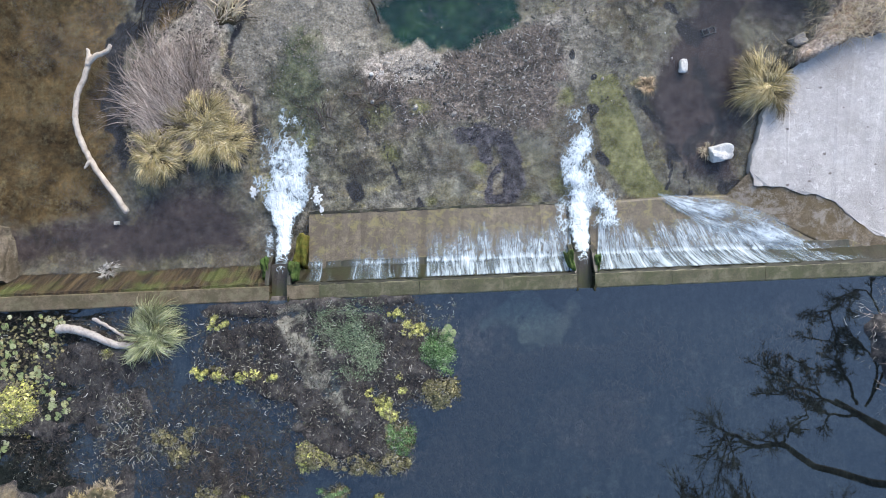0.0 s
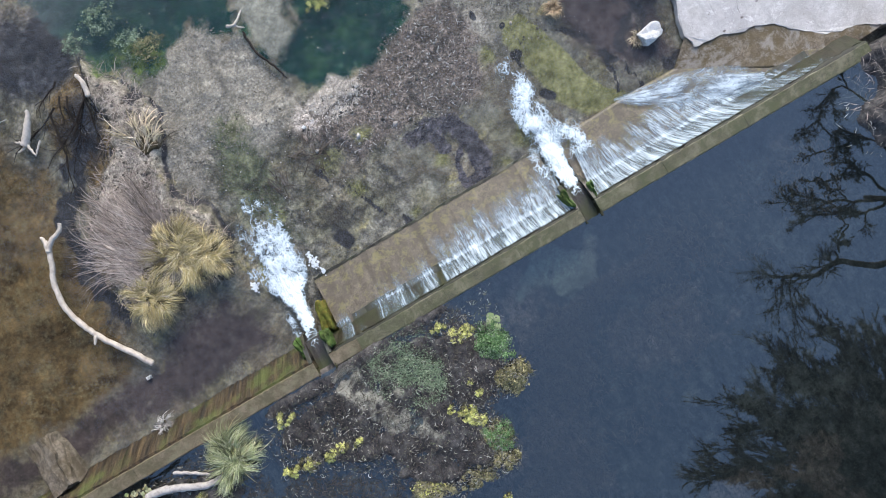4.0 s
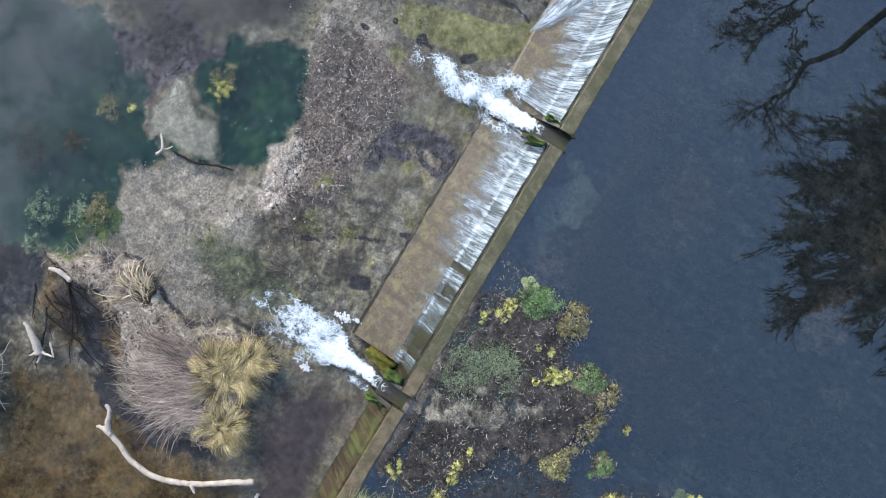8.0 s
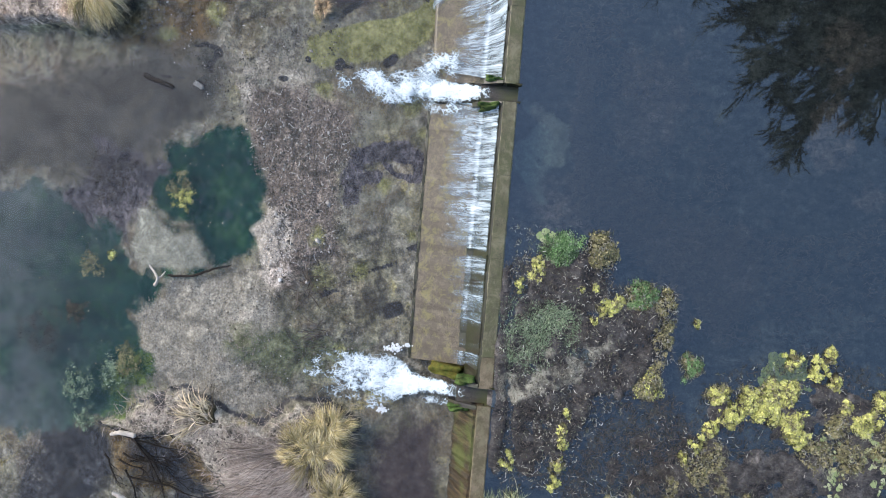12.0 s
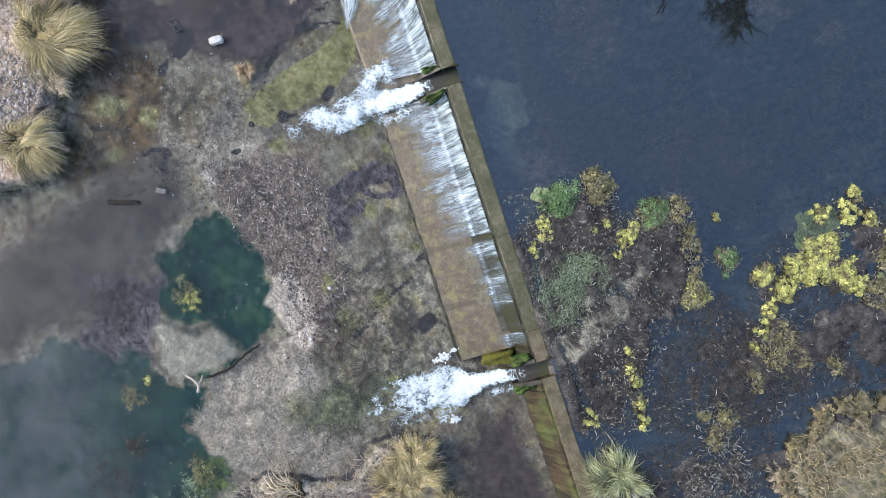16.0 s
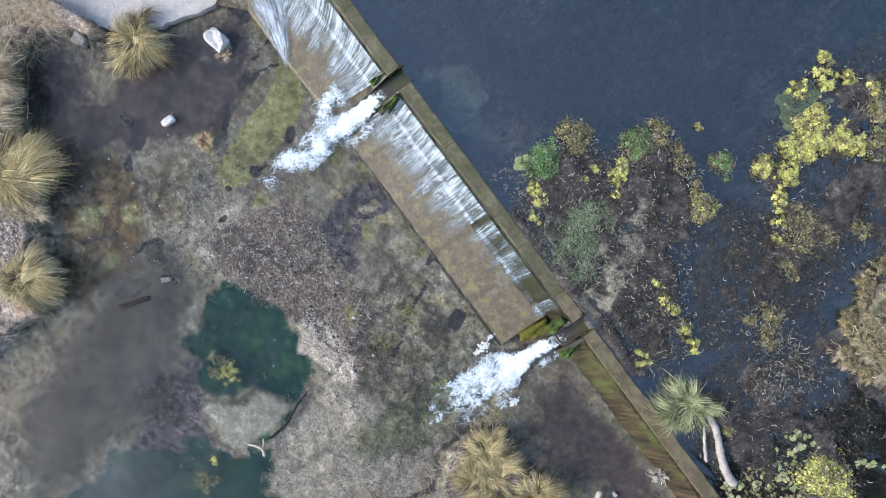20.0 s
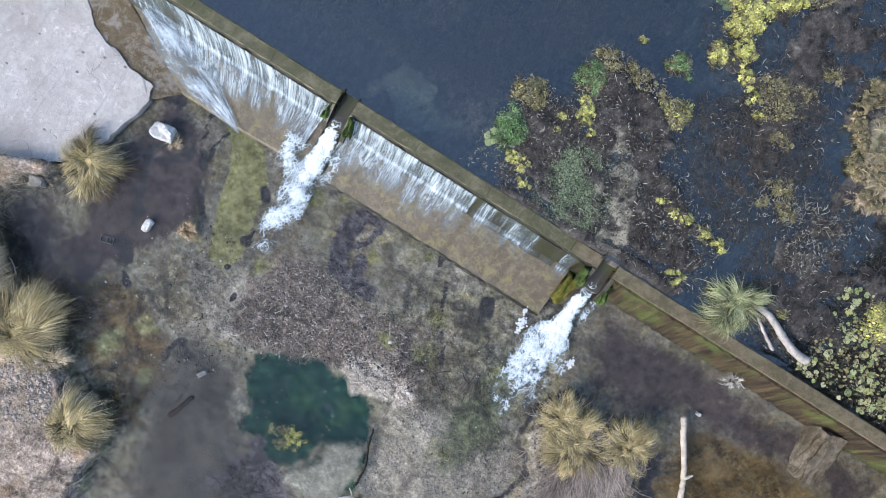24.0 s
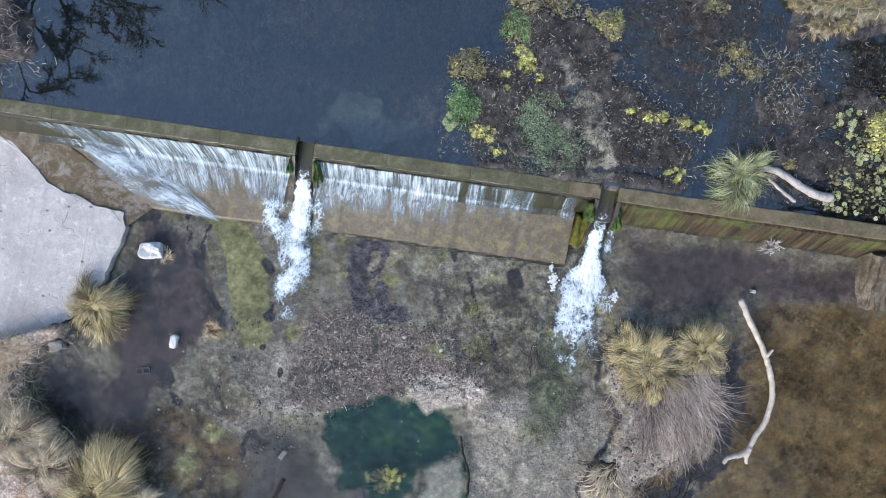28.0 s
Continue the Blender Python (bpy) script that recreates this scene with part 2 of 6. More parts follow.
def slab_material():
    m = Mat("pale_concrete")
    f, g, b = m.noise(40, 5, 0.7), m.noise(5, 7, 0.75), m.noise(0.8, 6, 0.65)
    c = m.mix(m.ramp(g, (0.3, 0.0), (0.7, 1.0)), (0.40, 0.37, 0.35), (0.58, 0.545, 0.52))
    c = m.mix(m.ramp(m.noise(2.2, 8, 0.8), (0.54, 0.0), (0.60, 0.55)), c, (0.64, 0.61, 0.59))
    c = m.mix(m.ramp(b, (0.42, 0.0), (0.68, 0.5)), c, (0.36, 0.33, 0.32))
    pits = m.voronoi(2.1, m.pos(1, 1.3, 1))
    c = m.mix(m.ramp(m.math("ADD", pits, m.math("MULTIPLY", g, 0.25)), (0.19, 0.95), (0.24, 0.0)), c, (0.15, 0.125, 0.115))
    c = m.mix(m.ramp(m.noise(1.4, 9, 0.85, None, 0.8), (0.60, 0.0), (0.63, 0.7)), c, (0.30, 0.265, 0.245))
    warp = m.n.new("ShaderNodeVectorMath")
    warp.operation = "ADD"
    nz = m.n.new("ShaderNodeTexNoise")
    nz.inputs["Scale"].default_value = 1.8
    m.l.new(m.pos(), nz.inputs["Vector"])
    m.l.new(m.pos(), warp.inputs[0]), m.l.new(nz.outputs["Color"], warp.inputs[1])
    crack = m.voronoi(0.55, warp.outputs[0], "DISTANCE_TO_EDGE")
    gap = m.math("MULTIPLY", m.ramp(crack, (0.002, 0.6), (0.008, 0.0)), m.ramp(m.noise(1.1, 5, 0.7), (0.52, 0.0), (0.58, 1.0)))
    c = m.mix(gap, c, (0.24, 0.22, 0.21))
    c = m.mix(m.ramp(m.noise(3.2, 10, 0.85, None, 0.3), (0.55, 0.0), (0.60, 0.75)), c, (0.70, 0.67, 0.64))
    c = m.mix(m.ramp(m.noise(7.0, 8, 0.85), (0.60, 0.0), (0.65, 0.7)), c, (0.24, 0.205, 0.185))
    c = m.mix(m.ramp(m.noise(0.45, 8, 0.75, None, 0.5), (0.5, 0.0), (0.6, 0.5)), c, (0.34, 0.305, 0.275))
    c = m.mix(m.ramp(f, (0.6, 0.0), (0.8, 0.5)), c, (0.68, 0.66, 0.65))
    return m.done(c, 0.92, m.bump(m.math("SUBTRACT", m.math("ADD", f, m.math("MULTIPLY", g, 2.0)), m.math("MULTIPLY", gap, 4.0)), 0.6, 0.015))


SLAB_MAT = slab_material()
FACE_STREAK = streaked_face()


def mesh_of(bm, name):
    me = bpy.data.meshes.new(name)
    bm.to_mesh(me)
    bm.free()
    return me


def part(name, bm, material, parent=None, label="", smooth=False):
    ob = new(name, bm if isinstance(bm, bpy.types.Mesh) else mesh_of(bm, name))
    if material and not ob.data.materials:
        ob.data.materials.append(material)
    if smooth:
        ob.data.shade_smooth()
    if parent:
        ob.parent = parent
    if label:
        ob["label"] = label
    return ob


def empty(name, x, y, z, rz=0):
    ob = new(name)
    ob.matrix_world = pose(x, y, z, 0, 0, rz)
    return ob


def pydata(name, verts, faces):
    me = bpy.data.meshes.new(name)
    me.from_pydata(verts, [], faces)
    me.update()
    return me


# ---- plan helpers ----
def sdf(poly, X, Y):
    """Signed distance to a polygon, positive inside."""
    d = np.full(X.shape, 1e9)
    inside = np.zeros(X.shape, bool)
    n = len(poly)
    for i in range(n):
        (ax, ay), (bx, by) = poly[i], poly[(i + 1) % n]
        ex, ey = bx - ax, by - ay
        t = np.clip(((X - ax) * ex + (Y - ay) * ey) / (ex * ex + ey * ey + 1e-9), 0, 1)
        d = np.minimum(d, np.hypot(X - ax - t * ex, Y - ay - t * ey))
        cross = ((ay > Y) != (by > Y)) & (X < (bx - ax) * (Y - ay) / (by - ay + 1e-12) + ax)
        inside ^= cross
    return np.where(inside, d, -d)


def soft(d, w):
    return np.clip(d / w * 0.5 + 0.5, 0, 1)


_tab = np.random.RandomState(5).rand(256, 256)


def vnoise(X, Y, s, seed=0):
    """Smooth value noise on a plan."""
    u, v = X * s + 17.3 * seed, Y * s + 9.1 * seed
    i, j = np.floor(u).astype(int), np.floor(v).astype(int)
    f, g = u - i, v - j
    f, g = f * f * (3 - 2 * f), g * g * (3 - 2 * g)
    a, b = _tab[i % 256, j % 256], _tab[(i + 1) % 256, j % 256]
    c, d = _tab[i % 256, (j + 1) % 256], _tab[(i + 1) % 256, (j + 1) % 256]
    return (a * (1 - f) + b * f) * (1 - g) + (c * (1 - f) + d * f) * g


def fbm(X, Y, s, seed=0, o=4):
    return sum(vnoise(X, Y, s * 2 ** k, seed + k) * 0.5 ** (k + 1) for k in range(o)) / (1 - 0.5 ** o)


# ---- plan: outlines of the shores, bars and beds ----
POOL_NEAR = [(5.72, 10.84), (6.28, 10.25), (6.7, 9.46), (7.14, 8.56), (6.96, 7.9), (6.29, 7.45), (5.38, 7.18), (4.43, 7.18), (3.47, 7.33), (3.12, 8.0), (2.85, 8.58), (3.34, 8.85), (3.92, 9.01), (4.1, 9.73), (4.4, 10.35), (4.95, 10.69)]
POOL_FAR = [(4.6, 16.6), (4.84, 14.5), (5.2, 13.0), (6.2, 12.0), (6.2, 11.0), (5.2, 10.9), (4.5, 10.75), (3.5, 10.95), (2.95, 10.84), (2.76, 10.48), (2.7, 9.95), (2.05, 9.7), (1.36, 10.65), (0.4, 10.25), (-0.54, 10.0), (-1.6, 11.3), (-2.4, 12.8), (-2.5, 15), (0, 18), (4, 18)]
SANDBAR = [(4.58, 10.66), (4.2, 10.1), (3.8, 9.65), (4.0, 9.15), (3.5, 8.78), (2.97, 8.82), (2.82, 9.4), (2.8, 9.95), (2.74, 10.5), (3.0, 10.84), (3.6, 10.8)]
PALE_BAR = [(4.3, 7.2), (4.9, 6.7), (3.9, 6.3), (3.0, 6.0), (2.6, 6.3), (2.9, 7.0)]
SHINGLE = [(1.4, 10.6), (2.4, 9.7), (3.1, 7.3), (2.6, 6.3), (1.2, 6.4), (-0.3, 7.0), (-0.8, 5.9), (-1.3, 7.5), (-0.7, 9.0), (-0.2, 10.1)]
ALGAE_GRAVEL = [(1.5, 8.0), (1.3, 5.6), (1.0, 3.5), (0.1, 4.7), (-0.4, 6.5), (0.4, 7.6)]
LITTER = [(8.5, 7.6), (8.2, 5.2), (7.0, 4.6), (5.4, 5.0), (3.7, 4.7), (2.6, 6.2), (4.8, 6.9), (6.8, 7.6)]
ISLAND = [(-2.6, 8.6), (-4.1, 6.9), (-4.5, 5.6), (-4.3, 4.6), (-3.8, 3.9), (-3.0, 4.1), (-1.3, 4.0), (-0.8, 4.8), (-0.9, 5.8), (-1.5, 6.6), (-1.2, 7.7), (-0.7, 9.0), (-1.0, 10.2), (-1.9, 11.4), (-2.1, 10.6), (-2.0, 9.4)]
ALGAE_STRIPE = [(11.81, 2.29), (11.02, 2.84), (10.58, 3.64), (10.42, 4.66), (10.0, 6.0), (9.41, 6.24), (9.09, 5.66), (9.41, 4.34), (9.61, 3.33), (10.2, 2.5), (11.07, 2.3)]
ALGAE_LINE = [(9.8, 6.0), (10.2, 5.2), (10.45, 4.4), (10.55, 3.6), (10.9, 2.9), (11.4, 2.45)]
MUDFLAT = [(10.3, 5.5), (11.8, 7.9), (13.6, 8.5), (14.2, 6.5), (13.8, 3.7), (13.5, 2.3), (11.7, 2.5), (10.6, 4.3)]
RIGHT_BANK = [(15.0, 6.6), (15.5, 6.8), (16.0, 7.5), (16.1, 8.4), (15.3, 9.5), (14.5, 10.0), (12.9, 10.2), (12.05, 11.05), (11.3, 11.4), (10.2, 11.85), (9.55, 12.7), (9.5, 14.3), (9.0, 60), (700, 60), (700, 1), (18.5, 0.5), (17.5, 1.2), (14, 2.8), (13.8, 4.6)]
LEFT_BANK = [(-4.7, 13.2), (-4.7, 11.9), (-5.2, 11.0), (-6.2, 10.6), (-8.5, 10.3), (-10.5, 8), (-11.5, 2), (-11, 0.3), (-700, 0.3), (-700, 60), (-5, 60)]
UP_RIGHT_BANK = [(17.2, 0.5), (16.9, -0.8), (16.2, -1.6), (16.5, -2.6), (16.9, -3.6), (16.6, -4.6), (17.2, -6.5), (18.4, -10), (18, -14), (16, -18), (16, -60), (700, -60), (700, 0.5)]
UP_LEFT_BANK = [(-4.7, -5.0), (-4.0, -5.8), (-3.6, -7.0), (-4.0, -8.0), (-4.0, -12), (-5, -60), (-700, -60), (-700, 0.3), (-12, 0.3), (-10.5, -3), (-7, -5.2)]
SLAB_PLAN = [(13.88, 2.73), (13.78, 3.45), (14.13, 4.67), (15.12, 6.1), (16.7, 6.79), (19.15, 7.06), (23.94, 6.98), (23.94, -0.19), (19.34, 0.29), (17.49, 0.99), (15.92, 2.11), (14.92, 2.57)]
MAT = [(3.9, -0.3), (4.5, -1.2), (4.7, -2.0), (4.2, -3.1), (3.5, -3.2), (3.6, -3.9), (2.9, -4.8), (1.8, -4.9), (0.6, -4.6), (0.0, -3.9), (-0.1, -3.3), (-1.2, -2.7), (-2.5, -2.0), (-2.6, -0.9), (-2.0, -0.3), (0.5, -0.1), (1.7, -0.05)]
BROWN_WATER = [(-4.6, 9), (-4.9, 5), (-5.0, 3), (-5.5, 2.4), (-11.5, 2.4), (-11, 9), (-5.5, 10.5)]
GREY_WATER = [(5.5, 11.2), (7.4, 9), (9, 8.4), (9.5, 9.5), (9, 12), (8, 15), (5, 17)]
WEED_LEFT = [(-3, -1.0), (-3.0, -5.5), (-5, -5.0), (-7, -5), (-9, -3.0), (-11, -0.2), (-3, -0.2)]
WEED_BACK = [(-1, -5.4), (1, -6), (2.2, -9), (1, -13), (-4, -12), (-4.2, -8), (-3.5, -6)]
MAT_EDGE = [(-2.6, 0.2), (3.9, 0.2), (4.0, -0.5), (1.0, -0.7), (-2.6, -0.7)]
DARK_SHORE = [(10.6, 11.4), (9.4, 12.1), (9.0, 14), (8.8, 18), (7.2, 18), (7.6, 14), (8.6, 11.8), (9.6, 10.9)]
WEED_GAP = [(-0.3, -3.4), (-2.6, -2.1), (-3.2, -3.6), (-3.4, -5.6), (-2.4, -7.0), (-0.8, -6.2), (0.4, -5.0)]
WEED_RUN = [(10.1, -1.8), (8.6, -2.4), (7.1, -2.7), (5.8, -4.5), (5.3, -7.0), (3.6, -7.8), (2.2, -6.6), (3.9, -5.2), (4.6, -4.0), (5.6, -2.1), (8.1, -1.8)]
SMOOTH = [(9.0, 6.1), (8.9, 4.4), (7.8, 2.6), (6.9, 2.2), (7.2, 3.7), (6.8, 4.6), (7.8, 5.3), (8.3, 6.2)]
SMOOTH_2 = [(5.6, 4.3), (6.0, 3.3), (5.6, 2.7), (5.1, 2.5), (5.1, 3.3), (4.6, 4.4)]
WEED_MID = [(5.2, -1.2), (6.0, -2.3), (8, -2.2), (10.5, -1.3), (11.5, -3.5), (9, -5.5), (6.5, -6.5), (4, -6), (3.5, -5), (5, -3)]


PALE_BAR_2 = [(8.6, 8.5), (8.7, 7.6), (8.0, 7.2), (7.5, 7.4), (7.5, 7.9), (8.0, 8.3)]
SPECKLE = [(9.3, 8.7), (9.8, 7.1), (9.3, 5.7), (8.7, 5.4), (7.9, 6.1), (7.4, 7.0), (7.4, 8.1)]
DARK_RING = (([(6.1, 2.5), (6.6, 2.5), (6.85, 2.95)], 0.17), ([(6.85, 2.95), (6.85, 3.6), (6.6, 4.3)], 0.26), ([(6.6, 4.3), (5.95, 4.55), (5.45, 4.55)], 0.24), ([(6.05, 2.6), (6.2, 3.2), (6.35, 3.6), (6.7, 3.9)], 0.11), ([(5.97, 3.85), (5.75, 4.5)], 0.2))
DARK_PATCH = [(4.74, 3.41), (4.15, 3.54), (3.84, 4.32), (4.25, 4.67)]
MUD_PLATE = [(14.0, 8.3), (13.3, 6.8), (12.4, 7.5), (12.8, 8.9)]
MUD_SHALLOW = [(12.6, 8.6), (14.0, 7.0), (15.3, 6.9), (16.0, 7.6), (16.1, 8.6), (15.1, 9.7), (13.0, 10.1), (11.6, 10.8), (11.4, 9.4)]
MUD_PLATE_2 = [(12.0, 7.4), (12.9, 6.4), (12.6, 5.3), (11.7, 5.4), (11.5, 6.3)]
PURPLE_WEED = [(6.3, 12.2), (6.5, 11.3), (6.3, 10.5), (5.6, 10.1), (4.6, 10.5), (4.3, 10.9), (3.6, 11.1), (4.0, 12.1), (4.85, 13.2)]
TEAL = [(2.4, 13.5), (2.8, 12.2), (2.5, 10.7), (2.2, 9.8), (1.4, 10.4), (0.3, 10.4), (-0.5, 11.0), (0.4, 12.0), (0.8, 13.2)]
GREEN_FRINGE = [(0.75, 10.6), (0.38, 10.15), (-0.45, 9.95), (-1.32, 10.2), (-1.8, 11.0), (-1.54, 11.7), (-0.7, 11.5), (-0.2, 11.2), (0.3, 11.1)]
LEFT_SHALLOW = [(-2.3, 13.5), (-1.9, 11.5), (-2.6, 10.9), (-3.8, 10.7), (-4.7, 11.8), (-4.6, 14)]
# outline where the bed is darkened to paint a bare bush's reflection
BUSH_REFLECTION = [(-2.2, 11.3), (-1.9, 9.5), (-2.6, 8.6), (-3.6, 8.0), (-4.0, 9.4), (-3.5, 10.8)]
BROWN_BED = [(9.5, 8.6), (12, 7.8), (14.5, 8.5), (14, 9.6), (12, 10.5), (10.5, 11.5), (9.3, 12), (8.6, 10.5)]
STILL = [(-11, 0.8), (-0.6, 0.8), (-0.8, 3.2), (-1.2, 3.9), (-3.8, 3.5), (-5.0, 3.0), (-11, 2.6)]
# narrow dark runnels in the bed: points and half width
RUNNELS = (([(4.1, 2.4), (3.7, 2.9), (3.3, 3.5), (3.0, 3.9), (2.7, 4.5), (2.4, 5.1)], 0.09), ([(12.95, 2.3), (12.8, 3.15), (12.9, 4.8), (12.45, 6.06), (12.26, 7.2), (11.8, 8.0)], 0.26), ([(12.0, 2.2), (11.98, 3.2), (11.36, 4.4), (10.97, 4.95), (10.5, 5.7)], 0.1), ([(11.98, 3.2), (12.5, 4.2), (12.6, 5.4)], 0.06), ([(11.3, 2.6), (11.6, 3.6), (11.2, 4.6)], 0.05),
           ([(11.9, 2.9), (12.1, 3.9), (12.6, 4.6)], 0.12), ([(12.9, 2.8), (13.4, 2.7)], 0.2), ([(9.1, 5.6), (9.2, 5.0), (9.3, 4.6)], 0.08), ([(8.9, 9.0), (9.3, 8.7), (9.5, 9.4)], 0.07), ([(8.4, 9.0), (8.6, 10.6)], 0.05))
# round spots: x, y, radius
ALGAE_SPOTS = ((11.1, 9.8, 0.7), (9.7, 10.2, 0.55), (10.4, 8.9, 0.5), (4.4, 2.75, 0.4), (5.9, 3.5, 0.45), (7.3, 2.6, 0.4), (8.3, 5.6, 0.5), (3.3, 4.3, 0.5), (3.0, 5.2, 0.5), (0.9, 4.4, 0.35), (-0.4, 3.4, 0.35), (4.0, 5.5, 0.5), (-0.1, 10.6, 0.5), (8.1, 3.1, 0.5))
TAN_SPOTS = ((5.5, 3.6, 0.3), (5.24, 2.85, 0.4), (6.5, 3.2, 0.16), (8.4, 7.3, 0.5), (7.9, 7.85, 0.45), (7.9, 4.3, 0.4), (8.1, 5.9, 0.4), (4.2, 2.7, 0.25), (2.2, 3.6, 0.3))
DARK_SPOTS = ((9.5, 6.2, 0.14), (9.6, 3.5, 0.18), (1.9, 3.2, 0.35), (9.3, 5.0, 0.2), (-0.9, 9.8, 0.25), (12.2, 3.2, 0.15), (8.7, 6.9, 0.15))


def line_mask(pts, w, warp=0.18):
    """Closeness to a broken line, 1 on it."""
    d = np.full(X.shape, 1e9)
    px, py = X + (fbm(X, Y, 2.5, 31) - 0.5) * warp * 2, Y + (fbm(X, Y, 2.5, 37) - 0.5) * warp * 2
    for (ax, ay), (bx, by) in zip(pts[:-1], pts[1:]):
        ex, ey = bx - ax, by - ay
        t = np.clip(((px - ax) * ex + (py - ay) * ey) / (ex * ex + ey * ey), 0, 1)
        d = np.minimum(d, np.hypot(px - ax - t * ex, py - ay - t * ey))
    return np.clip(1.1 - d / w * 0.6, 0, 1)


def firm(poly, w, keep=0.3):
    """A mask that keeps its drawn shape."""
    return soft(sdf(poly, X + (wx - X) * keep, Y + (wy - Y) * keep), w)


def spots(items):
    return np.maximum.reduce([np.clip(1.15 - np.hypot(wx - x, wy - y) / r * 0.65, 0, 1) for x, y, r in items])


def axis(lo, hi, step):
    inner = np.arange(lo, hi + step / 2, step)
    out = np.cumsum(np.geomspace(0.3, 160, 16))
    return np.concatenate([lo - out[::-1], inner, hi + out])


gx, gy = axis(-12, 20, 0.08), axis(-13, 17, 0.08)
X, Y = np.meshgrid(gx, gy, indexing="ij")
wob = (fbm(X, Y, 1.1, 3) - 0.5) * 0.9
wx, wy = X + wob, Y + (fbm(X, Y, 1.1, 8) - 0.5) * 0.9


def mask(poly, w, warp=True):
    return soft(sdf(poly, wx if warp else X, wy if warp else Y), w)


up = soft(0.2 - Y, 0.1)
Z = np.where(Y < 0.2, -0.75, -1.16) + (fbm(X, Y, 0.8, 1) - 0.5) * 0.16 + (fbm(X, Y, 5, 2, 2) - 0.5) * 0.05
ragx, ragy = (fbm(X, Y, 1.5, 91, 5) - 0.5) * 1.3, (fbm(X, Y, 1.5, 97, 5) - 0.5) * 1.3
pool = np.maximum(soft(sdf(POOL_NEAR, X + ragx * 0.6, Y + ragy * 0.6), 0.55), soft(sdf(POOL_FAR, X + ragx, Y + ragy), 0.7))
bar_d = sdf(SANDBAR, X + (fbm(X, Y, 2.0, 61, 5) - 0.5) * 0.4, Y + (fbm(X, Y, 2.0, 67, 5) - 0.5) * 0.4)
bar = soft(bar_d, 0.4)
pool = np.maximum(pool, soft(sdf(SANDBAR, X, Y) + 0.3, 0.3) * (Y < 10.5)) * (1 - bar)
purple = soft(sdf(PURPLE_WEED, X + ragx * 1.2, Y + ragy * 1.2), 0.9)
pool = pool * (1 - 0.6 * purple)
Z -= np.maximum(mask(POOL_NEAR, 1.4), mask(POOL_FAR, 1.6)) * (1 - soft(bar_d, 1.2)) * 0.3
isl = firm(ISLAND, 0.16, 0.8)
Z += isl * 0.42
Z += mask(SHINGLE, 1.0) * 0.09 + mask(PALE_BAR, 0.7) * 0.13 + mask(LITTER, 1.2) * 0.05 + mask(MUDFLAT, 1.2) * 0.09
Z -= mask(BROWN_WATER, 1.5) * 0.25
shoal = np.maximum.reduce([mask(MAT, 0.5), mask(WEED_LEFT, 0.9) * 0.98, mask(WEED_BACK, 0.9) * 0.96, mask(WEED_GAP, 0.8) * 0.93, firm(MAT_EDGE, 0.3, 0.4) * 0.97])
Z += up * shoal * (0.80 + 0.15 * (fbm(X, Y, 1.8, 51, 5) - 0.5) * 2.0)
rb, lb = soft(sdf(RIGHT_BANK, X + (wx - X) * 0.5 + (fbm(X, Y, 3.0, 81, 3) - 0.5) * 0.35, Y + (wy - Y) * 0.5 + (fbm(X, Y, 3.0, 87, 3) - 0.5) * 0.35), 0.13), mask(LEFT_BANK, 0.4)
ub, ul = mask(UP_RIGHT_BANK, 0.6), mask(UP_LEFT_BANK, 0.6)
Z += rb * 0.75 + lb * 0.6 + ub * 1.05 + ul * 0.95
far = np.clip((np.hypot(X - 4, Y) - 22) / 60, 0, 1)
slabm = mask(SLAB_PLAN, 0.4, False)
runnel = np.clip(np.maximum.reduce([line_mask(p, w, 0.3) for p, w in RUNNELS]) - 0.75 * np.clip(fbm(X, Y, 1.8, 41) - 0.42, 0, 1) * 3, 0, 1)
Z = Z - runnel * 0.05 * (1 - up)
land = np.maximum.reduce([rb, lb, ub, ul, soft(np.abs(Y - 0) - 58, 4)])
Z += land * far * 1.5
Z = np.where((np.abs(Y) > 60), np.maximum(Z, 0.6), Z)
Z = np.where((np.abs(Y - 0.3) < 0.25) & (X > -13) & (X < 18), np.minimum(Z, -0.9), Z)

Z = np.where(slabm > 0.5, np.minimum(Z, -1.2), Z)
Z = np.where((Y > 0.2) & (Y < 3.6) & (X > 12.5) & (X < 19.0), np.minimum(Z, -1.12), Z)
Z = np.where((sdf(SLAB_PLAN, X, Y) > -0.4) & (Y < 6.5) & (X < 15.1), np.minimum(Z, -1.1), Z)
nx, ny = X.shape
idx = np.arange(nx * ny).reshape(nx, ny)
quads = np.stack([idx[:-1, :-1], idx[1:, :-1], idx[1:, 1:], idx[:-1, 1:]], -1).reshape(-1, 4)
gme = bpy.data.meshes.new("ground")
gme.from_pydata(np.stack([X, Y, Z], -1).reshape(-1, 3).tolist(), [], quads.tolist())
gme.shade_smooth()
gme.materials.append(GROUND)
downs = 1 - up
ring = np.maximum.reduce([line_mask(p, w * 1.1, 0.25) for p, w in DARK_RING])
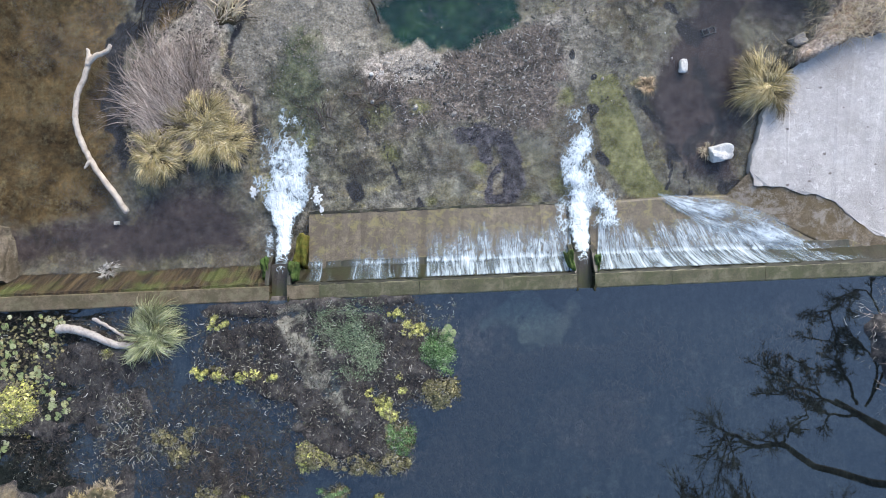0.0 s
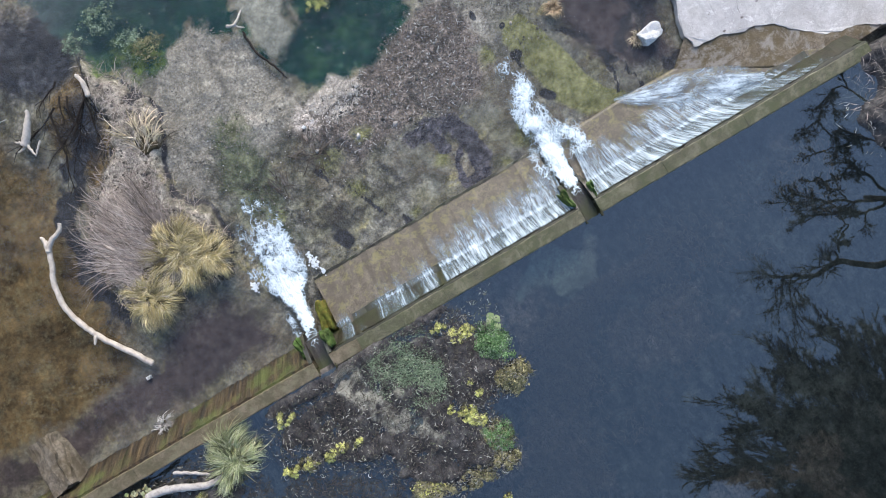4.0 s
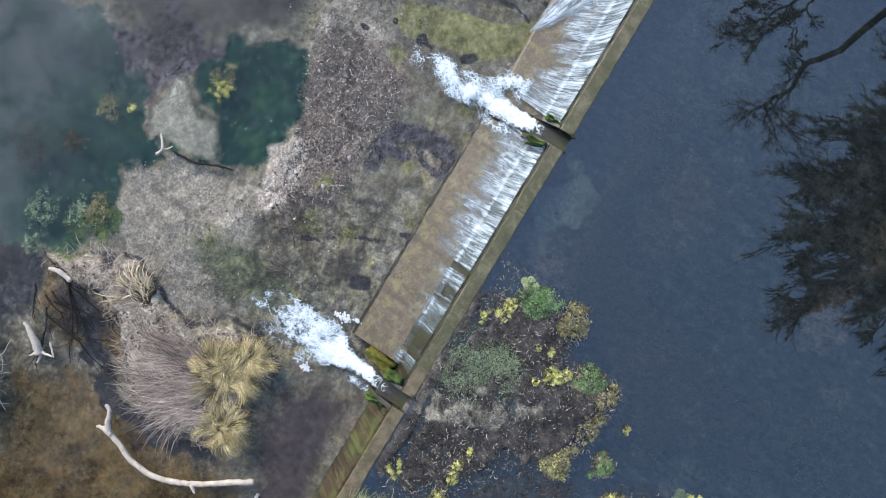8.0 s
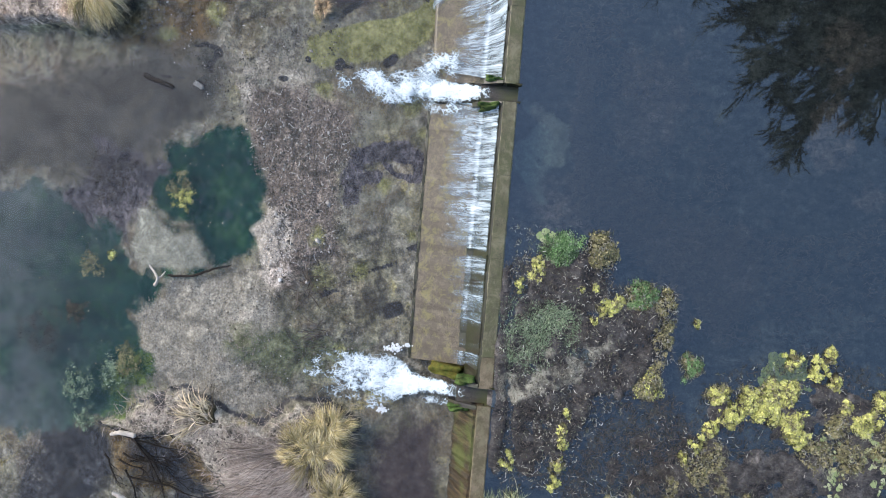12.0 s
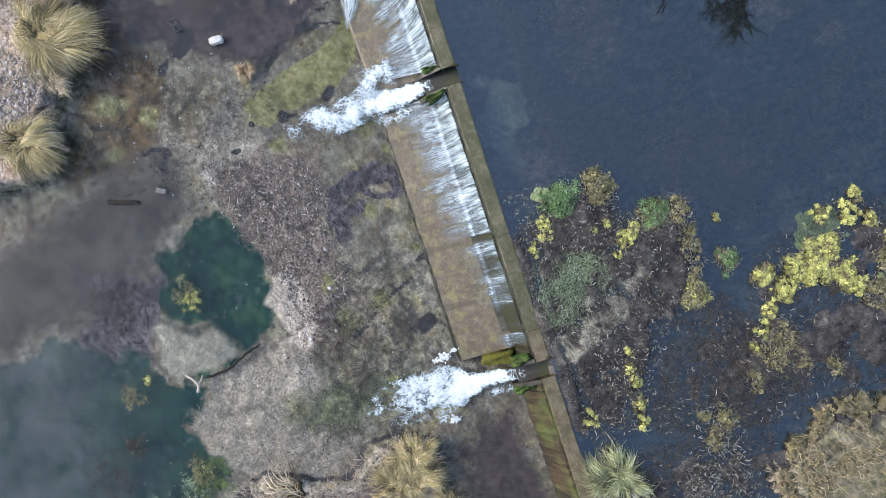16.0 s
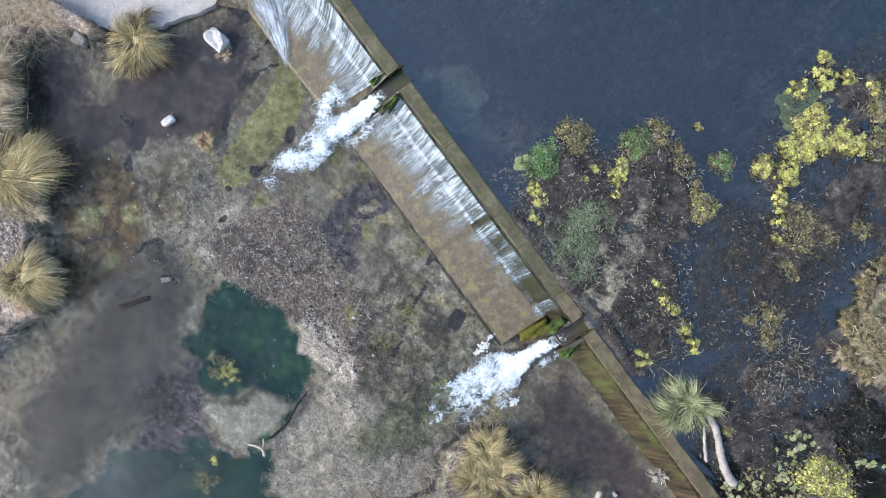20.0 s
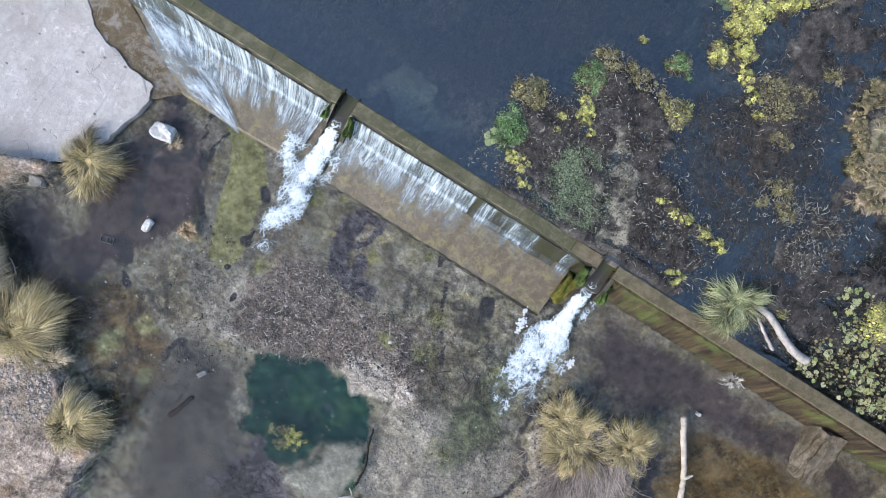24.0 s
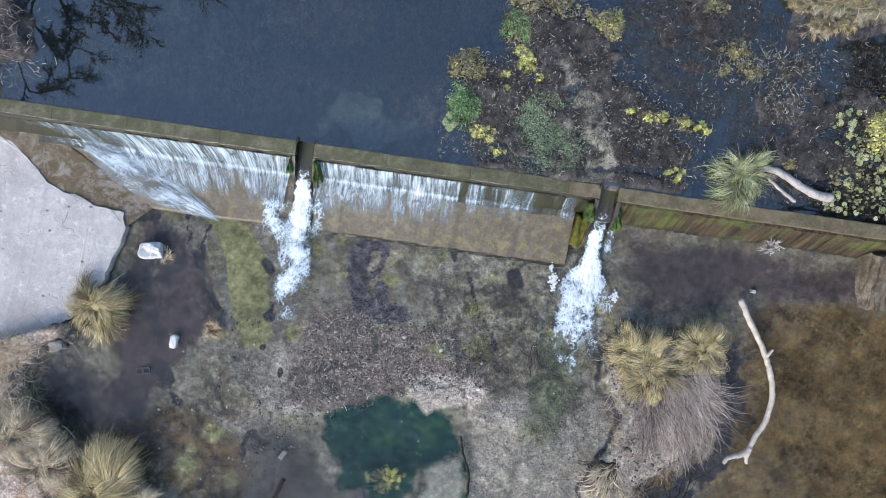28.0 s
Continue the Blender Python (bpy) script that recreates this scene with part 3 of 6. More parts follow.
masks = {
    "brown": np.maximum.reduce([mask(BROWN_WATER, 1.6), mask(BUSH_REFLECTION, 0.9), mask(BROWN_BED, 1.2) * 0.8, mask(GREY_WATER, 2.0) * 0.4]) * downs, "grey": mask(GREY_WATER, 1.8) * downs * 0.95,
    "weed": np.maximum(up * 1.0, np.maximum.reduce([mask(WEED_LEFT, 0.8), mask(WEED_BACK, 0.8), mask(WEED_MID, 1.0), mask(WEED_GAP, 0.8), mask(MAT, 0.4)]) * up),
    "gravel": np.maximum.reduce([mask(SHINGLE, 0.9), isl * 0.6, mask(SPECKLE, 1.0) * 0.75]) * downs, "moss": np.maximum(mask(ALGAE_GRAVEL, 1.2), 0.65 * ul * up), "litter": mask(LITTER, 0.8),
    "algae": np.maximum.reduce([firm(ALGAE_STRIPE, 0.3, 0.1) * 0.95, line_mask(ALGAE_LINE, 0.16, 0.08), spots(ALGAE_SPOTS) * 0.62]) * downs, "mud": np.maximum.reduce([mask(MUDFLAT, 0.9) * 0.72, mask(MUD_SHALLOW, 1.4) * 0.72, mask(MUD_PLATE, 0.3) * 0.85, mask(MUD_PLATE_2, 0.3) * 0.85, mask(STILL, 0.8) * 0.62]) * downs,
    # right bank band: wet mud plus painted undercut shade; also a dark island rim
    "dark": np.maximum.reduce([ring * 0.58, soft(sdf(DARK_PATCH, X + ragx * 0.7, Y + ragy * 0.7), 0.6) * 0.8, runnel, spots(DARK_SPOTS), 0.7 * np.clip(1.1 - np.abs(sdf(ISLAND, X + (wx - X) * 0.8, Y + (wy - Y) * 0.8) + 0.08) / 0.16, 0, 1), 0.3 * np.clip(1.15 - np.abs(sdf(RIGHT_BANK, wx, wy) + 0.15) / 0.3, 0, 1) * (X < 17), mask(BUSH_REFLECTION, 0.7) * 0.6, mask(LEFT_SHALLOW, 0.8) * 0.8, mask(DARK_SHORE, 1.4) * 0.5, 0.85 * line_mask([(-3.6, 9.0), (-4.7, 7.6), (-4.9, 6.0), (-4.8, 4.4)], 0.35, 0.5)]) * downs + up * 0.42 * (1 - shoal) * (1 - np.maximum.reduce([mask(WEED_MID, 2.0), mask(WEED_RUN, 1.0), mask(WEED_BACK, 1.0) * 0.7, mask(WEED_LEFT, 1.0) * 0.7, mask(WEED_GAP, 1.0) * 0.6, mask(MAT, 0.6)])),
    "strand": up * np.maximum(firm(WEED_RUN, 1.6, 1.0) * 0.95, 0.55 * np.clip((fbm(X, Y, 0.35, 44) - 0.42) * 5, 0, 1) * (1 - shoal)),
    # painted sky haze grows with distance and spares the teal core
    "sky_haze": np.clip((Y - 10.6) / 3.2, 0, 1) * (1 - 0.75 * soft(sdf(TEAL, X + ragx, Y + ragy), 1.2)) * downs, "purple": np.maximum(purple, ring) * downs, "fringe": soft(sdf(GREEN_FRINGE, X + ragx * 1.5, Y + ragy * 1.5), 1.3) * 0.8 * downs,
    "deep": pool, "sand": np.maximum.reduce([bar, spots(TAN_SPOTS) * 0.55 * downs, 0.52 * np.maximum(mask(SMOOTH, 0.9), mask(SMOOTH_2, 0.6)) * downs, up * 0.9 * np.clip(1.2 - np.hypot((X + (wx - X) * 2 - 7.3) / 1.9, (Y + (wy - Y) * 2 + 0.9) / 0.9), 0, 1), up * np.clip(1.4 - np.hypot((wx - 0.15) / 0.5, (wy + 0.55) / 0.4), 0, 1), up * 0.58 * line_mask([(0.2, -0.5), (0.7, -1.6), (1.0, -2.2), (1.6, -3.2)], 0.5, 0.8)]),
    "pale": np.maximum(mask(PALE_BAR, 0.5), mask(PALE_BAR_2, 0.7) * 0.7), "soil": np.maximum.reduce([rb, lb, ub, ul]) * np.clip((Z - np.where(Y < 0.2, -0.12, -1.1)) * 8, 0, 1) * (1 - 0.75 * ub * (X < 18.5)) * (1 - 0.55 * ul * up * (X > -8)),
    "grain": np.clip(0.85 * downs * (1 - 0.7 * firm(ALGAE_STRIPE, 0.5, 0.1)) * (1 - pool) * (1 - 0.7 * np.maximum(mask(SMOOTH, 0.9), mask(SMOOTH_2, 0.6))) * (1 - bar * 0.5) * (1 - mask(SHINGLE, 0.8) * 0.45) * (1 - mask(MUDFLAT, 0.8) * 0.6) * (1 - mask(MUD_SHALLOW, 1.2) * 0.5) * (1 - mask(BROWN_WATER, 1.5) * 0.7) * (1 - mask(GREY_WATER, 1.0) * 0.85) * (1 - np.maximum(mask(MUD_PLATE, 0.2), mask(MUD_PLATE_2, 0.2)) * 0.8) * (1 - mask(STILL, 0.8) * 0.8) + up * 0.35, 0, 1),
}
for key, val in masks.items():
    gme.attributes.new(key, "FLOAT", "POINT").data.foreach_set("value", val.astype(np.float32).ravel())
tagged(new("ground", gme), "riverbed and earth banks of silt, gravel and algae", "ground", kind="structure")


def ground_z(x, y):
    """Height of the ground near x, y."""
    i, j = int(np.clip(np.searchsorted(gx, x), 1, nx - 1)), int(np.clip(np.searchsorted(gy, y), 1, ny - 1))
    return float(Z[i, j])


def sheet(name, x0, x1, y0, y1, z, step):
    bm = bmesh.new()
    bmesh.ops.create_grid(bm, x_segments=max(1, int((x1 - x0) / step)), y_segments=max(1, int((y1 - y0) / step)), size=0.5)
    for v in bm.verts:
        v.co = Vector((x0 + (v.co.x + 0.5) * (x1 - x0), y0 + (v.co.y + 0.5) * (y1 - y0), z))
    return bm


tagged(part("water", sheet("water", -30, 40, -70, -0.06, WU, 5), WATER_UP), "dark blue still river water mirroring bare trees", "water", kind="structure")
tagged(part("water", sheet("water", -30, 20, 0.45, 70, WD, 5), WATER_DOWN), "clear shallow water below the weir", "water", kind="structure")


# ---- the weir ----
def extrude_profile(name, profile, x0, x1, step=0.25, jitter=0.012, seed=1):
    """A solid with a cross profile (y, z) from x0 to x1, slightly uneven."""
    n = max(1, round((x1 - x0) / step))
    rr = random.Random(seed)
    verts, faces, k = [], [], len(profile)
    for i in range(n + 1):
        x = x0 + (x1 - x0) * i / n
        for y, z in profile:
            verts.append((x, y + rr.uniform(-jitter, jitter), z + rr.uniform(-jitter, jitter)))
    for i in range(n):
        for j in range(k):
            a, b = i * k + j, i * k + (j + 1) % k
            faces.append((a, a + k, b + k, b))
    faces.append(tuple(range(k)))
    faces.append(tuple(n * k + j for j in reversed(range(k))))
    return pydata(name, verts, faces)


weir = empty("weir", 4, 0, -1)
weir.matrix_world = Matrix()
CREST = [(-0.08, -0.06), (-0.06, 0.02), (-0.03, 0.035), (0.32, 0.035), (0.345, 0.02), (0.35, -0.12), (-0.08, -0.12)]
for xa, xb, mat in ((-12, -9.2, CREST_DRY), (-9.2, -6.1, CREST_DRY), (-6.1, -3.0, CREST_DRY), (-3.0, -0.25, CREST_DRY), (0.25, 1.15, CREST_DRY), (1.15, 3.95, CREST_WET), (3.95, 6.3, CREST_WET), (6.3, 8.35, CREST_WET),
                    (8.85, 11.0, CREST_WET), (11.0, 13.6, CREST_WET), (13.6, 15.7, CREST_WET), (15.7, 17.6, CREST_WET)):
    part("crest_block", extrude_profile("crest_block", CREST, xa + 0.004, xb - 0.004, 0.2, 0.007, int(xa * 10) % 97), mat, weir, "dry brown concrete crest block" if mat is CREST_DRY else "wet algae-covered concrete crest block")
part("face", extrude_profile("face", [(0.0, -0.12), (0.42, -0.12), (0.97, -1.25), (0.0, -1.25)], -12, -0.25, 0.12, 0.025, seed=5), FACE_STREAK, weir, "mossy sloping weir face")
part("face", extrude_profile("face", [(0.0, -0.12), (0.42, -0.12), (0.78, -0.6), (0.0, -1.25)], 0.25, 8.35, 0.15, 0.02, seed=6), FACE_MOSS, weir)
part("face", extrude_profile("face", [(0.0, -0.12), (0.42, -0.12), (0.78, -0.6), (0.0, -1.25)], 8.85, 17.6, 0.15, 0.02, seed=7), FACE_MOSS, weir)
part("apron", extrude_profile("apron", [(0.5, -0.60), (0.9, -0.68), (2.38, -1.04), (2.38, -1.4), (0.5, -1.4)], 0.75, 8.3, seed=8), APRON_MAT, weir, "sloping brown concrete apron")
# slight edge at the apron's foot, coloured dark to draw its shadow line too
part("apron_toe", extrude_profile("apron_toe", [(2.37, -1.02), (2.44, -1.035), (2.46, -1.4), (2.37, -1.4)], 0.75, 8.3, 0.1, 0.012, 21), FACE_MOSS, weir, "dark strip for the edge and shadow line at the apron foot")
LEDGE_MAT = concrete_material("wet_ledge", (0.016, 0.015, 0.012), (0.085, 0.074, 0.056), (0.04, 0.042, 0.02), 0.4, (0.05, 0.045, 0.035))
for xa, xb in ((0.78, 8.28), (8.97, 16.4)):
    part("ledge", extrude_profile("ledge", [(0.43, -0.5), (0.5, -0.588), (0.97, -0.682), (1.0, -0.72), (0.43, -0.75)], xa, xb, 0.1, 0.012, int(xa * 7)), LEDGE_MAT, weir, "dark wet ledge under the falls")


def ragged_lip(x0, x1, seed):
    """An added uneven edge under the crest, near black to paint the shadow line there."""
    n = int((x1 - x0) / 0.05)
    x = np.linspace(x0, x1, n)
    reach = 0.36 + 0.11 * fbm(x, x * 0, 3.0, seed, 4) + 0.05 * (vnoise(x, x * 0, 14, seed) - 0.5)
    rows = [np.stack([x, np.full(n, 0.33), np.full(n, 0.028)], 1), np.stack([x, reach - 0.02, np.full(n, 0.005)], 1), np.stack([x, reach, np.full(n, -0.03)], 1), np.stack([x, reach - 0.03, np.full(n, -0.14)], 1)]
    V = np.concatenate(rows).tolist()
    F = [(r * n + i, r * n + i + 1, (r + 1) * n + i + 1, (r + 1) * n + i) for r in range(3) for i in range(n - 1)]
    return pydata("lip", V, F)


# near-black colour stands in for the shadow between crest and falls
LIP_SHADOW = concrete_material("shadow_lip", (0.006, 0.006, 0.004), (0.022, 0.019, 0.011), (0.02, 0.022, 0.008), 0.6)
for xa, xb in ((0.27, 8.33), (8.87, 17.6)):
    part("lip", ragged_lip(xa, xb, int(xa) + 3), LIP_SHADOW, weir, "dark ragged lip painting the shadow line under the crest", True)
tagged(weir, "low concrete river weir with two open sluice gaps", "weir", kind="structure")

def slab_z(x):
    return -0.86 + 0.05 * np.clip(x - 13.6, 0, 12)


SLAB = SLAB_PLAN


def slab_bm(poly, z0, z1, jitter=0.1, seg=0.25, seed=3):
    rr = random.Random(seed)
    pts = []
    for i, (ax, ay) in enumerate(poly):
        bx, by = poly[(i + 1) % len(poly)]
        n = max(1, int(math.hypot(bx - ax, by - ay) / seg))
        for k in range(n):
            qx, qy = ax + (bx - ax) * k / n, ay + (by - ay) * k / n
            chip = 0.17 * (noise.noise(Vector((qx * 0.9, qy * 0.9, 5))) + 0.5 * noise.noise(Vector((qx * 2.6, qy * 2.6, 9))))
            pts.append((qx + chip + rr.uniform(-jitter, jitter), qy + chip * 0.8 + rr.uniform(-jitter, jitter)))
    bm = bmesh.new()
    top = [bm.verts.new((x, y, z1 + rr.uniform(-0.015, 0.015))) for x, y in pts]
    bot = [bm.verts.new((x, y, z0)) for x, y in pts]
    bm.faces.new(top)
    for i in range(len(pts)):
        j = (i + 1) % len(pts)
        bm.faces.new((bot[i], bot[j], top[j], top[i]))
    bmesh.ops.recalc_face_normals(bm, faces=bm.faces)
    return bm


bm = slab_bm(SLAB, -1.5, -0.4, 0.03, 0.13)
for v in bm.verts:
    if v.co.z > -1.0:
        v.co.z += 0.4 + float(slab_z(v.co.x))
tagged(part("concrete_slab", bm, SLAB_MAT), "pale weathered concrete slab with a broken edge", "concrete slab", kind="structure")


# ---- builders for stems, blades, leaves and stones ----
RNG = np.random.RandomState(11)


def gz(x, y):
    """Ground heights at arrays of places."""
    i = np.clip(np.searchsorted(gx, x), 1, nx - 1)
    j = np.clip(np.searchsorted(gy, y), 1, ny - 1)
    return Z[i, j]


def scatter(poly, n, margin=0.0, clump=0.0, scale=1.2, seed=0):
    """Random places inside an outline, gathered in clumps if asked."""
    r = np.random.RandomState(100 + seed)
    p = np.array(poly)
    got = []
    count = 0
    while count < n:
        x, y = r.uniform(p[:, 0].min(), p[:, 0].max(), 4000), r.uniform(p[:, 1].min(), p[:, 1].max(), 4000)
        ok = sdf(poly, x + (fbm(x, y, 1.5, 3) - 0.5) * 0.7, y + (fbm(x, y, 1.5, 8) - 0.5) * 0.7) > margin
        if clump:
            ok &= fbm(x, y, scale, 20 + seed, 3) > 0.5 + clump * (r.rand(4000) - 0.5)
        got.append(np.stack([x[ok], y[ok]], 1))
        count += int(ok.sum())
    return np.concatenate(got)[:n]


def grid_mesh(name, V, F):
    me = bpy.data.meshes.new(name)
    me.vertices.add(len(V))
    me.vertices.foreach_set("co", V.astype(np.float32).ravel())
    k = F.shape[1]
    me.loops.add(F.size)
    me.loops.foreach_set("vertex_index", F.astype(np.int32).ravel())
    me.polygons.add(len(F))
    me.polygons.foreach_set("loop_start", np.arange(0, F.size, k, dtype=np.int32))
    me.update(calc_edges=True)
    me.validate()
    return me


def ribbons(name, P, W):
    """Flat tapering blades along paths P (n, k, 3) of half widths W (n, k)."""
    n, k, _ = P.shape
    d = np.gradient(P, axis=1)
    side = np.stack([-d[..., 1], d[..., 0], np.zeros((n, k))], -1)
    side /= np.linalg.norm(side, axis=-1, keepdims=True) + 1e-9
    side = side + np.stack([np.zeros((n, k)), np.zeros((n, k)), RNG.uniform(-0.5, 0.5, (n, 1)) * np.ones((n, k))], -1)
    V = np.stack([P - side * W[..., None], P + side * W[..., None]], 2).reshape(-1, 3)
    a = (np.arange(n)[:, None] * k + np.arange(k - 1)[None]) * 2
    F = np.stack([a, a + 1, a + 3, a + 2], -1).reshape(-1, 4)
    return grid_mesh(name, V, F)


def tubes(name, P, R, sides=4):
    """Round stems along paths P (n, k, 3) of radii R (n, k)."""
    n, k, _ = P.shape
    d = np.gradient(P, axis=1)
    d /= np.linalg.norm(d, axis=-1, keepdims=True) + 1e-9
    ref = np.where(np.abs(d[..., 2:3]) > 0.9, np.array([1.0, 0, 0]), np.array([0, 0, 1.0]))
    u = np.cross(d, ref)
    u /= np.linalg.norm(u, axis=-1, keepdims=True) + 1e-9
    v = np.cross(d, u)
    ang = np.arange(sides) * 2 * np.pi / sides
    ring = u[:, :, None] * np.cos(ang)[None, None, :, None] + v[:, :, None] * np.sin(ang)[None, None, :, None]
    V = (P[:, :, None] + ring * R[:, :, None, None]).reshape(-1, 3)
    a = (np.arange(n)[:, None, None] * k + np.arange(k - 1)[None, :, None]) * sides
    s, s2 = np.arange(sides), (np.arange(sides) + 1) % sides
    F = np.stack([a + s, a + s2, a + sides + s2, a + sides + s], -1).reshape(-1, 4)
    return grid_mesh(name, V, F)


def curve_points(pts, n):
    """A smooth line of n points through the given ones."""
    p = np.array(pts, float)
    t = np.linspace(0, len(p) - 1, n)
    i = np.clip(t.astype(int), 0, len(p) - 2)
    f = (t - i)[:, None]
    p0, p1, p2, p3 = p[np.maximum(i - 1, 0)], p[i], p[i + 1], p[np.minimum(i + 2, len(p) - 1)]
    return 0.5 * (2 * p1 + (p2 - p0) * f + (2 * p0 - 5 * p1 + 4 * p2 - p3) * f ** 2 + (3 * p1 - p0 - 3 * p2 + p3) * f ** 3)


def stalks(xy, z, length, width, curl, seed, name="stalk", aim=None, k=5, lift=0.0):
    """Short bent stalks lying at xy."""
    r = np.random.RandomState(seed)
    n = len(xy)
    a = r.uniform(0, 2 * np.pi, n) if aim is None else aim + r.normal(0, 0.35, n)
    L = length * r.uniform(0.5, 1.4, n)
    bend = r.normal(0, curl, n)
    t = np.linspace(0, 1, k)
    ang = a[:, None] + bend[:, None] * t[None]
    dx, dy = np.cos(ang) * L[:, None] / (k - 1), np.sin(ang) * L[:, None] / (k - 1)
    px, py = xy[:, :1] + np.cumsum(dx, 1), xy[:, 1:] + np.cumsum(dy, 1)
    zz = np.broadcast_to(np.asarray(z).reshape(-1, 1), (n, k)) + lift * np.sin(t * np.pi)[None] * r.uniform(0, 1, (n, 1))
    W = width * r.uniform(0.6, 1.3, (n, 1)) * np.array([0.5, 1, 1, 0.8, 0.3])[None, :k]
    return ribbons(name, np.stack([px, py, zz], -1), W)


def discs(name, xy, z, size, seed, sides=7, tilt=0.25, notch=False):
    """Small flat leaves."""
    r = np.random.RandomState(seed)
    n = len(xy)
    s = size * r.uniform(0.55, 1.3, n)
    a0 = r.uniform(0, 6.3, n)
    ang = a0[:, None] + np.linspace(0.25 if notch else 0, 2 * np.pi - (0.25 if notch else 2 * np.pi / sides), sides)[None]
    rad = s[:, None] * (1 + r.uniform(-0.12, 0.12, (n, sides)))
    tx, ty = r.normal(0, tilt, n), r.normal(0, tilt, n)
    x, y = np.cos(ang) * rad, np.sin(ang) * rad * r.uniform(0.75, 1.0, (n, 1))
    zz = np.asarray(z).reshape(-1, 1) + x * tx[:, None] + y * ty[:, None]
    V = np.stack([xy[:, :1] + x, xy[:, 1:] + y, zz], -1)
    C = np.stack([xy[:, 0], xy[:, 1], np.broadcast_to(np.asarray(z), (n,)) + s * 0.12], -1)
    VV = np.concatenate([V, C[:, None]], 1).reshape(-1, 3)
    b = np.arange(n)[:, None] * (sides + 1)
    i = np.arange(sides - 1 if notch else sides)
    F = np.stack([b + i, b + (i + 1) % sides, b + sides + 0 * i], -1).reshape(-1, 3)
    return grid_mesh(name, VV, F)


def pebbles(name, xy, z, size, seed, flat=0.55):
    """Small angular stones."""
    r = np.random.RandomState(seed)
    n = len(xy)
    base = np.array([(1, 0, 0), (0.35, 0.9, 0), (-0.8, 0.55, 0), (-0.8, -0.55, 0), (0.35, -0.9, 0), (0.1, 0.1, 1), (-0.2, 0, -1)])
    s = size * np.exp(r.normal(0, 0.45, n))
    V = base[None] * (1 + r.uniform(-0.3, 0.3, (n, 7, 1))) * s[:, None, None]
    V[..., 1] *= r.uniform(0.6, 1.0, (n, 1))
    V[..., 2] *= flat
    a = r.uniform(0, 6.3, n)
    c, q = np.cos(a)[:, None], np.sin(a)[:, None]
    x, y = V[..., 0] * c - V[..., 1] * q, V[..., 0] * q + V[..., 1] * c
    V = np.stack([x + xy[:, :1], y + xy[:, 1:], V[..., 2] + np.asarray(z).reshape(-1, 1)], -1).reshape(-1, 3)
    b = np.arange(n)[:, None] * 7
    i = np.arange(5)
    F = np.concatenate([np.stack([b + i, b + (i + 1) % 5, b + 5 + 0 * i], -1), np.stack([b + (i + 1) % 5, b + i, b + 6 + 0 * i], -1)], 1).reshape(-1, 3)
    return grid_mesh(name, V, F)


def stone_bm(sx, sy, sz, seed, sub=3, rough=0.25):
    """A worn stone with some flat sides, resting on z = 0."""
    bm = bmesh.new()
    bmesh.ops.create_icosphere(bm, subdivisions=sub, radius=1)
    off = Vector((seed * 3.1, seed * 1.7, 0))
    for v in bm.verts:
        p = v.co.copy()
        p = Vector([max(-0.72, min(0.72, c)) for c in p])
        p *= 1 + rough * noise.noise(p * 1.6 + off) + rough * 0.4 * noise.noise(p * 5 + off)
        v.co = Vector((p.x * sx, p.y * sy, (p.z + 0.6) * sz))
    return bm


def branch_paths(start, d, L, n, r, droop=0.0, wander=0.13, k=5):
    """n wavering paths from given starts along given ways."""
    P = [np.array(start, float)]
    dd = np.array(d, float)
    for _ in range(k - 1):
        dd = dd + r.normal(0, wander, dd.shape) + np.array([0, 0, droop])
        dd /= np.linalg.norm(dd, axis=1, keepdims=True)
        P.append(P[-1] + dd * (L / (k - 1))[:, None])
    return np.stack(P, 1)


def offshoots(P, per, r, ratio, spread, low=0.25):
    """Starts, ways and lengths of side branches along the paths P."""
    n, k, _ = P.shape
    idx = np.repeat(np.arange(n), per)
    q = r.uniform(low, 1.0, len(idx)) * (k - 1)
    j = np.minimum(q.astype(int), k - 2)
    s = P[idx, j] + (P[idx, j + 1] - P[idx, j]) * (q - j)[:, None]
    d = P[idx, j + 1] - P[idx, j]
    d /= np.linalg.norm(d, axis=1, keepdims=True) + 1e-9
    side = np.cross(d, r.normal(0, 1, d.shape))
    side /= np.linalg.norm(side, axis=1, keepdims=True) + 1e-9
    d = d * r.uniform(0.55, 0.95, (len(idx), 1)) + side * r.uniform(0.4, 0.9, (len(idx), 1)) * spread
    d /= np.linalg.norm(d, axis=1, keepdims=True)
    L = np.linalg.norm(P[idx, -1] - P[idx, 0], axis=1) * ratio * r.uniform(0.6, 1.2, len(idx))
    return s, d, L


# ---- materials of plants, wood and stone ----
def plant_material(name, *colors, rough=0.7):
    m = Mat(name)
    stops = [(i / max(1, len(colors) - 1), c) for i, c in enumerate(colors)]
    c = m.ramp(m.island(), *stops)
    c = m.mix(m.ramp(m.noise(3, 3), (0.3, 0.0), (0.7, 0.35)), c, tuple(v * 0.5 for v in colors[0]))
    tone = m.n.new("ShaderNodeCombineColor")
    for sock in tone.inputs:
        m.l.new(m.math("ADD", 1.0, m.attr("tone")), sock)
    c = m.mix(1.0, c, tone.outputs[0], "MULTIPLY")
    return m.done(c, rough)


def set_tone(me, per, values):
    """Each piece of a plant mesh, of so many vertices, is lighter or darker than the rest by its given value."""
    me.attributes.new("tone", "FLOAT", "POINT").data.foreach_set("value", np.repeat(values, per).astype(np.float32))
    return me


